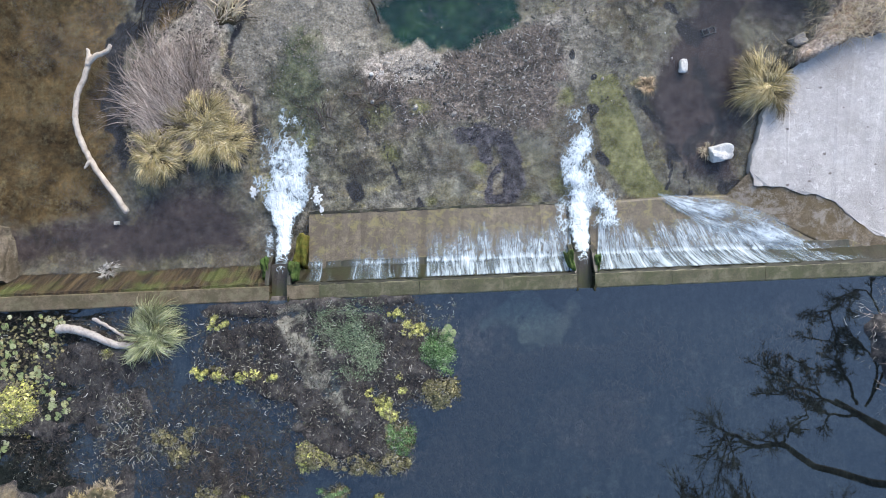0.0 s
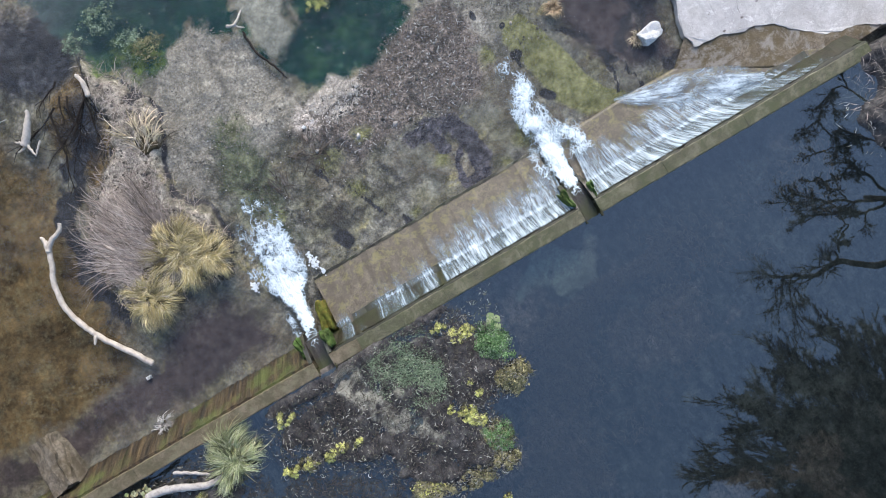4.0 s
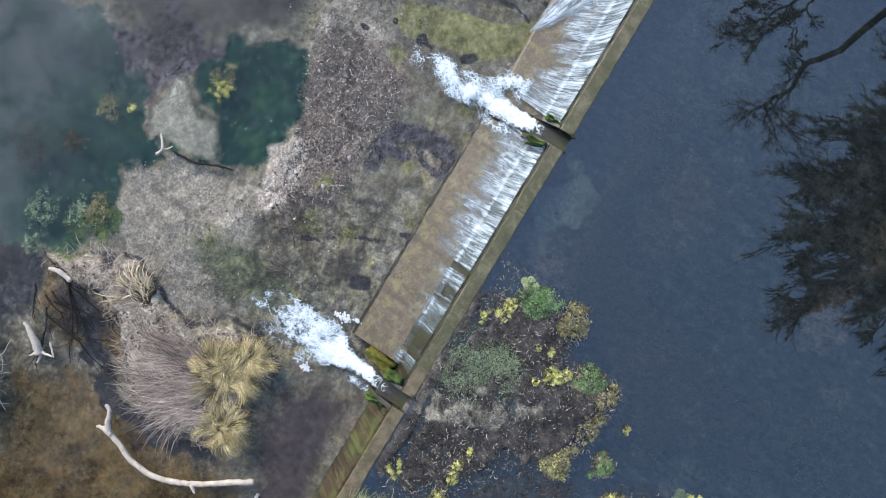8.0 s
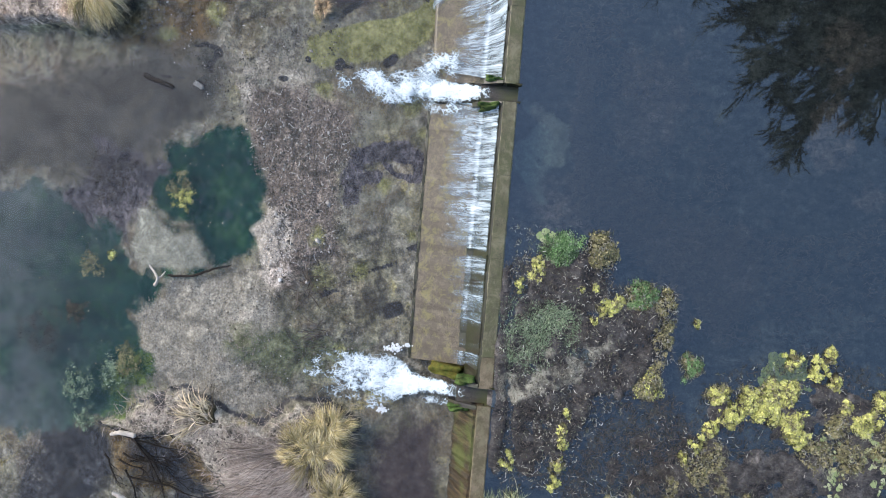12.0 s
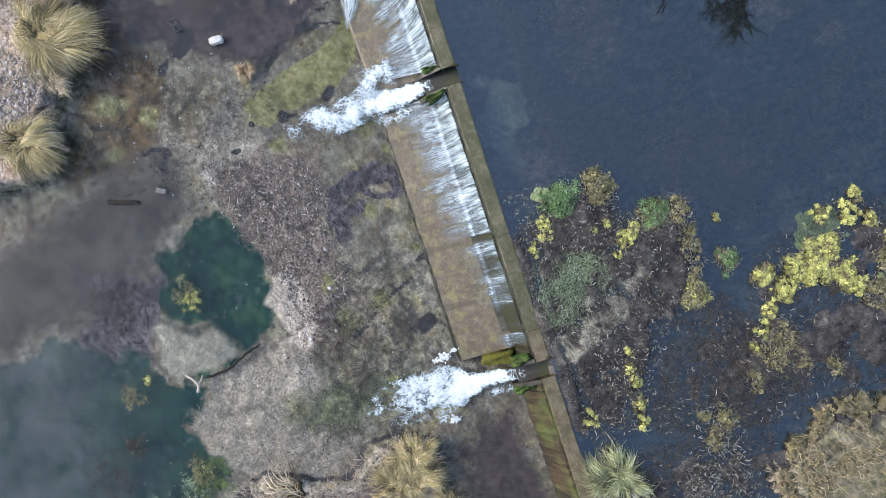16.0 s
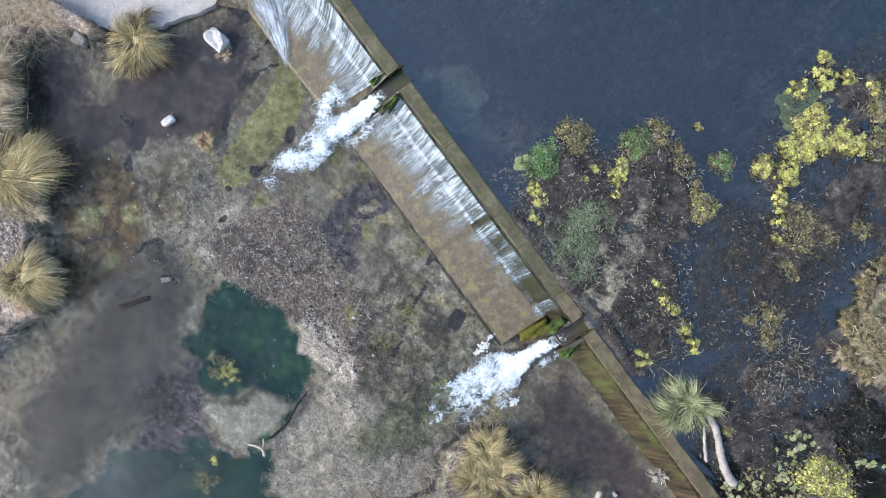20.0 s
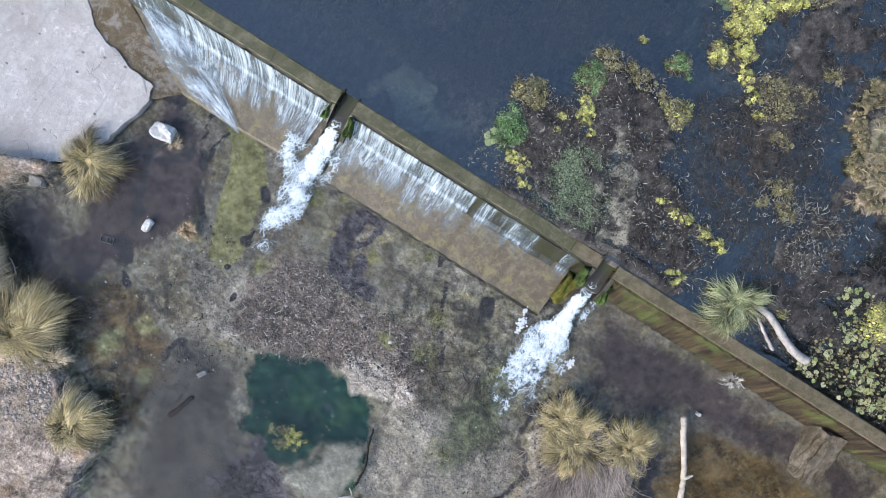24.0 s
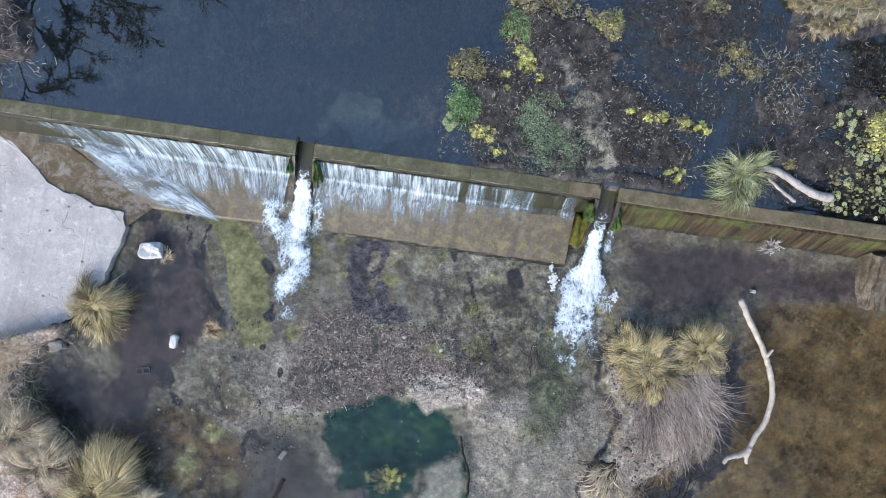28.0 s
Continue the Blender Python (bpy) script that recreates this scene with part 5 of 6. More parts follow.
def apron_z(y):
    return -0.66 - 0.36 * min(1, max(0, (y - 0.8) / 1.6))


APRON_LOW = [(8.95, 2.3), (9.8, 2.4), (11.0, 2.45), (12.2, 2.45), (13.3, 2.4), (14.4, 2.0), (15.6, 1.4), (16.8, 0.8), (17.6, 0.5)]
part("apron", strip("apron", [(x, y, apron_z(y)) for x, y in APRON_LOW], [(8.95 + i * 1.08, 0.42, -0.62) for i in range(9)], 140, 24, 0.04, 55), APRON_MAT, weir, "sloping brown concrete apron", True)
RIM_MAT = concrete_material("stained_concrete", (0.07, 0.054, 0.036), (0.23, 0.185, 0.135), (0.11, 0.084, 0.045), 0.7, (0.28, 0.25, 0.22))
RIM_TOP = [(13.75, 3.12), (14.16, 2.96), (15.05, 2.72), (16.04, 2.29), (17.62, 1.19), (19.37, 0.52)]
RIM_LOW = [(12.95, 2.35), (13.3, 2.2), (14.0, 1.8), (14.7, 1.4), (16.0, 0.75), (17.5, 0.42)]
tagged(part("rim", strip("rim", [(x, y, apron_z(y) - 0.02) for x, y in RIM_LOW], [(x, y, float(slab_z(x)) - 0.03) for x, y in RIM_TOP], 110, 18, 0.07, 71), RIM_MAT, None, "", True), "brown stained concrete rim sloping from the slab to the falls", "concrete rim", kind="structure")

# ---- grass tussocks ----
def tussock(name, x, y, z, radius, height, n, material, label, seed, lean=(0, 0), droop=0.9, width=0.0062, group="", base=0.25, dead=None, fan=None):
    r = np.random.RandomState(seed)
    top = empty(name, x, y, z)
    def blades(n, rad, hgt, w, mat, nm):
        nt = 46 if fan is None else 60
        ta = r.uniform(0, 2 * np.pi, nt) if fan is None else r.normal(fan[0], fan[1], nt)
        tl, tb = r.uniform(0.55, 1.15, nt), base * rad * 1.6 * np.sqrt(r.rand(nt))
        tx, ty = tb * np.cos(r.uniform(0, 6.3, nt)), tb * np.sin(r.uniform(0, 6.3, nt))
        tuft = r.randint(0, nt, n)
        a = ta[tuft] + r.normal(0, 0.15, n)
        L = rad * tl[tuft] * r.uniform(0.6, 1.15, n)
        t = np.linspace(0, 1, 6)
        b0 = base * rad * np.sqrt(r.rand(n))
        ba = a + r.normal(0, 0.6, n)
        out = b0[:, None] * 0 + L[:, None] * (t[None] ** 0.85)
        curl = a[:, None] + (r.normal(0, 0.3, nt)[tuft] + r.normal(0, 0.16, n))[:, None] * t[None] ** 1.5
        px = tx[tuft][:, None] + np.cos(ba)[:, None] * b0[:, None] * 0.4 + np.cos(curl) * out + lean[0] * rad * t[None] ** 1.3
        py = ty[tuft][:, None] + np.sin(ba)[:, None] * b0[:, None] * 0.4 + np.sin(curl) * out + lean[1] * rad * t[None] ** 1.3
        H = hgt * r.uniform(0.5, 1.1, (n, 1))
        pz = H * (np.sin(t * np.pi * 0.62)[None] * 1.05) - droop * H * t[None] ** 3 * r.uniform(0.5, 1.2, (n, 1)) + 0.02
        pz = np.maximum(pz, -0.08)
        W = w * r.uniform(0.6, 1.3, (n, 1)) * np.array([0.8, 1, 1, 0.8, 0.5, 0.12])[None]
        part(nm, set_tone(ribbons(nm, np.stack([px, py, pz], -1), W), 12, np.clip(r.normal(-0.06, 0.38, nt), -0.8, 0.5)[tuft]), mat, top)
    blades(int(n * 1.9), radius, height, width, material, "foliage")
    if dead:
        blades(n // 5, radius * 1.05, height * 0.6, width, dead, "dead_foliage")
    bm = stone_bm(radius * 0.45, radius * 0.45, height * 0.25, seed % 17 + 1, 3, 0.4)
    part("root_crown", bm, BROWN_CROWN, top, "", True)
    return tagged(top, label, "grass tussock", group)


BROWN_CROWN = concrete_material("root_crown", (0.035, 0.028, 0.016), (0.10, 0.08, 0.045), None, 0.95)
BK = "tussocks on the bank"
tussock("grass_tussock", 14.15, 5.5, -0.85, 0.85, 0.5, 1100, STRAW_GREEN, "straw-green drooping grass tussock at the slab edge", 21, (-0.15, 0.1), dead=STRAW, group=BK)
tussock("grass_tussock", 13.3, 10.75, -0.45, 1.1, 0.42, 1700, STRAW_GREEN, "straw-green drooping grass tussock on the bank", 22, (-0.1, -0.35), dead=STRAW, group=BK)
tussock("grass_tussock", 10.6, 12.2, -0.45, 0.85, 0.4, 1200, STRAW_GREEN, "straw-green drooping grass tussock on the bank", 23, (-0.2, -0.3), dead=STRAW, group=BK)
tussock("grass_tussock", 14.95, 10.1, -0.45, 0.8, 0.4, 1000, STRAW, "straw-coloured drooping grass tussock on the bank", 24, (0, -0.3), dead=STRAW_GREEN, group=BK)
tussock("grass_tussock", 15.8, 9.4, -0.45, 0.8, 0.4, 1000, STRAW, "straw-coloured drooping grass tussock on the bank", 25, (-0.2, -0.2), dead=STRAW_GREEN, group=BK)
tussock("grass_tussock", 12.0, 10.85, -0.5, 0.4, 0.25, 350, STRAW, "small straw-coloured grass tussock at the bank edge", 26, (-0.1, -0.2), group=BK)
IG = "tussocks on the gravel island"
tussock("grass_tussock", -2.2, 5.0, -0.78, 0.95, 0.4, 1500, STRAW_GREEN, "golden-green dense grass tussock on the gravel island", 31, dead=STRAW, group=IG)
tussock("grass_tussock", -1.45, 4.5, -0.78, 0.7, 0.36, 800, STRAW_GREEN, "golden-green dense grass tussock on the gravel island", 32, (0.1, -0.1), dead=STRAW, group=IG)
tussock("grass_tussock", -3.5, 4.25, -0.82, 0.75, 0.36, 850, STRAW_GREEN, "greener grass tussock at the water's edge", 33, (0, -0.1), dead=STRAW, group=IG)
tussock("dry_reed_fan", -2.7, 5.3, -0.75, 1.85, 0.3, 800, DRY_STEM, "fan of fallen greyish dry reed stems on gravel", 34, droop=0.8, width=0.0062, base=0.3, fan=(2.15, 0.38), group=IG)
tussock("dry_reed_fan", -2.8, 6.6, -0.75, 0.9, 0.2, 90, DRY_STEM, "fan of fallen greyish dry reed stems on gravel", 35, droop=0.8, width=0.009, base=0.5, fan=(2.0, 0.9), group=IG)
tussock("dry_reed_fan", -1.35, 8.2, -0.74, 0.85, 0.25, 70, STRAW, "small fan of dry straw stems on gravel", 36, droop=0.7, width=0.012, fan=(1.3, 0.5), group=IG)
tussock("grass_tussock", -3.45, -0.82, 0.02, 0.84, 0.5, 620, GREEN_BLADE, "pale green spiky grass tussock growing by the crest", 41, droop=1.0, width=0.0065, dead=STRAW_GREEN)
tussock("dry_tuft", 10.82, 5.76, -1.07, 0.28, 0.25, 200, ORANGE_TUFT, "small orange-brown dry grass tuft", 42)
tussock("dry_tuft", -5.15, 0.95, -0.85, 0.3, 0.25, 60, PALE_TWIG, "small whitish dry tuft on the weir face", 43)
tussock("dry_tuft", 12.5, 3.72, -1.05, 0.28, 0.2, 120, STRAW, "small straw tuft against a white rock", 44)


# ---- dry bush of pale curly twigs on the bank ----
def curly_bush(x, y, z, radius, n, seed):
    r = np.random.RandomState(seed)
    top = empty("dry_bush", x, y, z)
    a = r.uniform(0, 6.3, n)
    t = np.linspace(0, 1, 9)
    L = radius * r.uniform(0.5, 1.2, n)
    ang = a[:, None] + np.cumsum(r.normal(0, 0.35, (n, 9)), 1)
    px = np.cumsum(np.cos(ang) * L[:, None] / 8, 1) + r.normal(0, radius * 0.25, (n, 1))
    py = np.cumsum(np.sin(ang) * L[:, None] / 8, 1) + r.normal(0, radius * 0.25, (n, 1))
    pz = 0.1 + 0.5 * np.sin(t * 2.4)[None] * r.uniform(0.3, 1, (n, 1))
    part("twigwork", tubes("twigwork", np.stack([px, py, pz], -1), np.tile(np.linspace(0.016, 0.006, 9), (n, 1)), 4), PALE_TWIG, top)
    return tagged(top, "dry bush of pale curly twigs on the bank", "bush")


curly_bush(-5.9, 11.2, -0.65, 1.0, 130, 51)
curly_bush(-6.6, 12.2, -0.6, 1.2, 130, 52)


# ---- driftwood ----
def log(name, path, radii, material, label, seed, branches=()):
    top = empty(name, *path[0])
    top.matrix_world = Matrix()
    r = np.random.RandomState(seed)
    def limb(nm, pts, ra, rb, parent):
        n = 8 * (len(pts) - 1) + 1
        P = curve_points(pts, n)
        P[1:-1] += r.normal(0, 0.007, (n - 2, 3))
        R = np.linspace(ra, rb, n) * (1 + r.normal(0, 0.04, n))
        R[0] *= 0.6
        R[-1] *= 0.35
        me = tubes(nm, P[None], R[None], 9)
        return part(nm, me, material, parent, "", True)
    limb("stem", path, radii[0], radii[1], top)
    for pts, ra, rb in branches:
        limb("branch", pts, ra, rb, top)
    return tagged(top, label, "log")


lz = WD + 0.1
log("driftwood_log", [(-5.4, 7.3, lz + 0.1), (-5.52, 6.8, lz + 0.1), (-5.85, 6.0, lz + 0.08), (-5.9, 5.2, lz + 0.06), (-5.7, 4.5, lz), (-5.38, 3.9, lz), (-4.85, 3.1, lz), (-4.58, 2.62, lz - 0.08)],
    (0.075, 0.09), DRIFTWOOD, "long bleached bent driftwood log in shallow water", 61,
    [([(-5.5, 6.95, lz + 0.12), (-5.2, 7.2, lz + 0.16), (-4.85, 7.32, lz + 0.2), (-4.72, 7.5, lz + 0.22)], 0.085, 0.05), ([(-5.42, 7.2, lz + 0.1), (-5.45, 7.45, lz + 0.12)], 0.06, 0.04),
     ([(-5.55, 4.2, lz + 0.04), (-5.7, 3.95, lz + 0.1)], 0.06, 0.03)])
log("driftwood_log", [(-6.15, -0.58, 0.12), (-5.6, -0.62, 0.16), (-5.0, -0.86, 0.18), (-4.4, -1.12, 0.16), (-3.7, -1.1, 0.08)], (0.13, 0.085), GREY_WOOD, "bleached thick log leading into a grass tussock", 62,
    [([(-5.2, -0.35, 0.02), (-4.7, -0.62, 0.06), (-4.3, -0.9, 0.05)], 0.05, 0.04)])
log("driftwood_snag", [(-3.88, 10.8, WD + 0.25), (-4.2, 10.4, WD + 0.15), (-4.6, 10.02, WD + 0.02)], (0.05, 0.14), DRIFTWOOD, "bleached pointed driftwood snag with root stubs", 63,
    [([(-4.55, 10.1, WD + 0.05), (-4.75, 10.25, WD + 0.1)], 0.05, 0.02), ([(-4.5, 10.0, WD + 0.05), (-4.4, 9.6, WD + 0.12)], 0.05, 0.02), ([(-4.6, 10.0, WD), (-4.85, 9.95, WD + 0.05)], 0.04, 0.02), ([(-4.1, 9.95, WD + 0.05), (-4.45, 9.6, WD + 0.05)], 0.035, 0.02)])
log("driftwood_stick", [(-2.15, 10.95, -0.72), (-2.05, 10.6, -0.68), (-2.15, 10.2, -0.72)], (0.05, 0.08), DRIFTWOOD, "short white stick on the gravel edge", 64)
log("driftwood_stick", [(2.3, 10.05, WD + 0.1), (2.55, 9.95, WD + 0.2), (2.9, 10.25, WD + 0.1)], (0.05, 0.025), DRIFTWOOD, "small forked driftwood stick at the pool edge", 65, [([(2.45, 9.98, WD + 0.15), (2.75, 9.75, WD + 0.12)], 0.03, 0.015)])


log("sunken_branch", [(2.62, 9.75, -1.1), (2.66, 9.03, -1.06), (2.9, 8.44, -1.06), (3.06, 7.9, -1.1)], (0.04, 0.028), BARK, "dark curved branch sunk at the pool edge", 66)
log("sunken_log", [(8.47, 10.87, -1.16), (8.29, 10.36, -1.1), (8.17, 9.95, -1.14)], (0.08, 0.06), BARK, "dark waterlogged log on the silt", 67)
log("driftwood_stick", [(14.48, 9.56, -1.0), (14.66, 9.36, -0.98), (14.9, 9.24, -1.0)], (0.018, 0.01), DRIFTWOOD, "thin bleached stick in water under the bank", 68, [([(14.6, 9.44, -0.99), (14.5, 9.34, -0.99)], 0.014, 0.008)])
log("driftwood_stick", [(14.02, 9.8, -1.0), (13.98, 9.62, -0.98)], (0.016, 0.01), DRIFTWOOD, "thin bleached stick in water under the bank", 69)
log("driftwood_stick", [(4.35, 7.0, -1.0), (4.1, 6.85, -0.98)], (0.03, 0.02), DRIFTWOOD, "short white stick on the gravel edge", 70)


# ---- rocks, cinder block, broken concrete ----
def rock(x, y, sx, sy, sz, rz, seed, material, label, sink=0.06):
    bm = stone_bm(sx, sy, sz, seed)
    ob = part("rock", bm, material, None, "", False)
    ob.matrix_world = pose(x, y, max(ground_z(x, y), WD - 0.25) - sink, 0, 0, rz)
    return tagged(ob, label, "rock")


rock(12.86, 3.66, 0.42, 0.32, 0.34, 12, 4, WHITE_ROCK, "white angular rock on dark mud")
rock(11.91, 6.25, 0.15, 0.26, 0.2, -8, 8, WHITE_ROCK, "small white upright stone in shallow water")
rock(15.3, 6.85, 0.3, 0.22, 0.25, 20, 9, GREY_ROCK, "grey stone wedged at the slab corner", 0.0)
rock(-5.0, 2.35, 0.09, 0.07, 0.12, 0, 11, WHITE_ROCK, "pale pebble standing out of shallow water", 0.0)

rock(8.29, 9.24, 0.2, 0.1, 0.08, 60, 14, GREY_ROCK, "flat grey stone sunk in pale silt", 0.0)
rock(2.76, 6.4, 0.07, 0.06, 0.07, 20, 15, WHITE_ROCK, "bright white pebble on the gravel bar", 0.0)


def cinder_block(x, y, z, rz):
    top = empty("cinder_block", x, y, z, rz)
    bm = bmesh.new()
    for cx, cy, sx, sy in ((0, 0.085, 0.39, 0.02), (0, -0.085, 0.39, 0.02), (-0.185, 0, 0.02, 0.15), (0, 0, 0.025, 0.15), (0.185, 0, 0.02, 0.15)):
        g = bmesh.ops.create_cube(bm, size=1)["verts"]
        bmesh.ops.scale(bm, vec=(sx, sy, 0.19), verts=g)
        bmesh.ops.translate(bm, vec=(cx, cy, 0.095), verts=g)
    part("shell", bm, BLOCK_MAT, top)
    return tagged(top, "grey hollow concrete block under shallow water", "cinder block")


cinder_block(12.74, 7.28, -1.25, 15)

bm = bmesh.new()
bmesh.ops.create_cube(bm, size=1)
bmesh.ops.subdivide_edges(bm, edges=bm.edges, cuts=7, use_grid_fill=True)
for v in bm.verts:
    p = v.co
    n3 = noise.noise(p * 5) * 0.09
    v.co = Vector((p.x * (0.85 - 0.15 * p.y) + n3, p.y * 2.0 + noise.noise(p * 4 + Vector((5, 0, 0))) * 0.12, p.z * 0.95 + noise.noise(p * 4 + Vector((0, 7, 0))) * 0.1 + 0.1 * p.x))
ob = part("broken_concrete_block", bm, BROKEN_CONC)
ob.matrix_world = pose(-8.45, 1.5, -0.98, -7, -10, 8) @ Matrix.Diagonal((0.9, 0.82, 0.9, 1))
tagged(ob, "large broken concrete block leaning on the weir face", "concrete block")

# ---- stones and litter on the bed ----
def strew(name, poly, n, size, seed, material, label, clump=0.6, dz=0.0, cat="gravel"):
    xy = scatter(poly, n, 0.0, clump, 0.9, seed)
    return tagged(part(name, pebbles(name, xy, gz(xy[:, 0], xy[:, 1]) + dz, size, seed), material), label, cat, kind="stuff")


BED = [(-0.6, 4.2), (1.2, 3.9), (3.6, 4.3), (7.2, 4.4), (8.2, 4.2), (9.3, 4.4), (10.4, 5.0), (11, 7.5), (12.5, 9.4), (10, 11), (8.5, 10), (7.3, 8), (5, 6.9), (3, 6.8), (0.5, 10), (-1, 9), (-0.5, 6)]
strew("bed_stones", BED, 8000, 0.015, 71, PEBBLE, "small stones scattered over the riverbed", 0.5)
strew("bed_flecks", BED, 320, 0.018, 78, PEBBLE_PALE, "pale stones scattered over the riverbed", 0.9)
strew("mud_stones", [(11.2, 4.6), (10.6, 6.2), (10.2, 8.5), (12.2, 9.6), (12.4, 7.5), (12.0, 5.5)], 160, 0.011, 79, PEBBLE_PALE, "pale pebbles on the dark mud", 0.8)
strew("bar_gravel", SHINGLE, 5000, 0.014, 72, PEBBLE_BAR, "grey gravel of the shingle bar", 0.9)
strew("pale_gravel", PALE_BAR, 700, 0.022, 73, PEBBLE_PALE, "pale pinkish pebbles on the gravel bar", 1.2)
strew("litter_stones", LITTER, 4500, 0.018, 74, PEBBLE, "stones among leaf litter", 1.0)
strew("litter_flecks", LITTER, 260, 0.026, 75, PEBBLE_PALE, "white stones and shells among leaf litter", 1.0)
strew("bank_stones", [(11.4, 11.5), (12.3, 11.0), (13.2, 11.4), (13.4, 12.6), (12, 13.2), (11.2, 12.6)], 700, 0.034, 76, PEBBLE_PALE, "white stones on the earth bank", 0.8, 0.02)
strew("island_stones", ISLAND, 1500, 0.03, 77, PEBBLE, "gravel of the island", 0.9)


def strew_twigs(poly, n, length, width, seed, material, label, clump=0.6, dz=0.03, curl=0.5):
    xy = scatter(poly, n, 0.0, clump, 0.9, seed)
    return tagged(part("twig_litter", stalks(xy, gz(xy[:, 0], xy[:, 1]) + dz, length, width, curl, seed, "twig_litter"), material), label, "twigs", kind="stuff")


strew_twigs(LITTER, 1200, 0.09, 0.005, 81, TWIG, "dark twigs and leaf litter on gravel", 1.0)
strew_twigs(LITTER, 130, 0.15, 0.008, 82, PALE_TWIG, "bleached twigs on gravel", 1.0)
strew_twigs(BED, 1300, 0.09, 0.005, 83, TWIG, "scattered twigs on the riverbed", 0.8)
for px, py, seed in ((1.3, 5.1, 84), (2.6, 5.6, 85)):
    xy = np.stack([RNG.normal(px, 0.2, 45), RNG.normal(py, 0.2, 45)], 1)
    tagged(part("twig_heap", stalks(xy, gz(xy[:, 0], xy[:, 1]) + 0.06, 0.4, 0.012, 0.4, seed, "twig_heap", 1.9 if seed == 84 else None, lift=0.06), TWIG), "small heap of drifted twigs", "twigs", kind="stuff")

# ---- dry grass on the banks ----
def turf(poly, n, seed, material, label, length=0.4, z=None, clump=0.7, aim=None):
    n = int(n * 1.8)
    xy = scatter(poly, n, 0.0, clump, 0.8, seed)
    zz = gz(xy[:, 0], xy[:, 1]) + 0.06 if z is None else np.full(n, z)
    return tagged(part("dry_grass", stalks(xy, zz, length, 0.0048, 0.7, seed, "dry_grass", aim, lift=0.2), material), label, "dry grass", kind="stuff")


turf([(14.9, 6.6), (15.8, 7.2), (15.9, 8.6), (15.2, 9.6), (18, 11), (20, 8), (18, 6.9)], 1900, 91, STRAW, "matted straw-coloured dry grass on the bank", 0.4)
turf([(9.5, 12.6), (11.3, 11.8), (13, 10.4), (15, 10), (17, 12), (14, 16), (10, 15)], 1000, 92, STRAW, "matted dry grass on the bank", 0.25)
turf([(16.3, -1.2), (16.9, -0.2), (19, -0.5), (19, -7), (17.3, -6), (16.9, -4.2), (16.8, -2.6)], 420, 93, DRY_STEM, "dry grass and twigs on the bank", 0.3)
turf([(-4.8, -5.1), (-4.2, -5.9), (-3.8, -7.0), (-4.2, -8), (-5, -11), (-10, -9), (-9, -5.8), (-6, -5.6)], 1300, 94, STRAW_GREEN, "short straw-green grass of the bank", 0.18)
turf([(-4.8, -5.1), (-4.2, -5.9), (-3.8, -7.0), (-4.2, -8), (-5, -11), (-10, -9), (-9, -5.8), (-6, -5.6)], 350, 95, STRAW, "dry straw on the bank", 0.3, clump=0.6)
turf(ISLAND, 900, 96, DRY_STEM, "dry stems on the gravel island", 0.35, clump=0.9)
turf([(-5.2, 11.2), (-6.2, 10.9), (-8.5, 10.6), (-9, 14), (-5, 14)], 1500, 97, DRY_STEM, "dry pale grass on the bank", 0.4)

# grassy hummocks along the bank edge
HUMMOCK = Mat("hummock")
hf, hg = HUMMOCK.noise(26, 6, 0.8), HUMMOCK.noise(3.5, 7, 0.75)
hc = HUMMOCK.mix(HUMMOCK.ramp(hg, (0.35, 0.0), (0.65, 1.0)), (0.10, 0.095, 0.052), (0.31, 0.255, 0.17))
hc = HUMMOCK.mix(HUMMOCK.ramp(hf, (0.42, 0.0), (0.62, 0.75)), hc, (0.10, 0.088, 0.05))
HUMMOCK = HUMMOCK.done(hc, 0.95, HUMMOCK.bump(hf, 1.0, 0.05))
hr_ = np.random.RandomState(88)
HUMMOCKS = [(-4.85, -5.28, 0.24), (-4.45, -5.72, 0.22), (-4.2, -5.95, 0.2), (-4.22, -6.4, 0.24), (-3.95, -6.62, 0.2), (-3.72, -6.85, 0.24), (-3.6, -7.4, 0.26), (-3.65, -8.0, 0.28), (-5.25, -5.25, 0.24), (-5.7, -5.45, 0.26), (-3.9, -8.6, 0.3),
            (-5.0, -5.8, 0.34), (-4.7, -6.3, 0.32), (-4.4, -7.0, 0.36), (-4.2, -7.7, 0.36), (-5.4, -6.1, 0.36), (-5.2, -6.9, 0.4), (-4.9, -7.6, 0.4), (-6.1, -6.0, 0.4)]
for i, (hx, hy, hr) in enumerate(HUMMOCKS):
    ob = lump("grass_hummock", 0, 0, 0, hr, hr * 0.9, 0.24, 0, HUMMOCK, 20 + i)
    ob.matrix_world = pose(hx, hy, -0.08, 0, 0, 40 * i)
    tagged(ob, "mossy straw-topped hummock at the water's edge", "hummock", "bank hummocks")
    tussock("grass_tuft", hx + hr_.normal(0, 0.05), hy + hr_.normal(0, 0.05), 0.06, hr * 0.95, 0.13, 200, STRAW if i % 4 == 0 else STRAW_GREEN if i % 4 == 1 else HUMMOCK_GRASS, "short straw-green grass tuft on a mossy hummock", 500 + i, droop=0.9, width=0.005, group="tufts on the mossy bank", base=0.6)


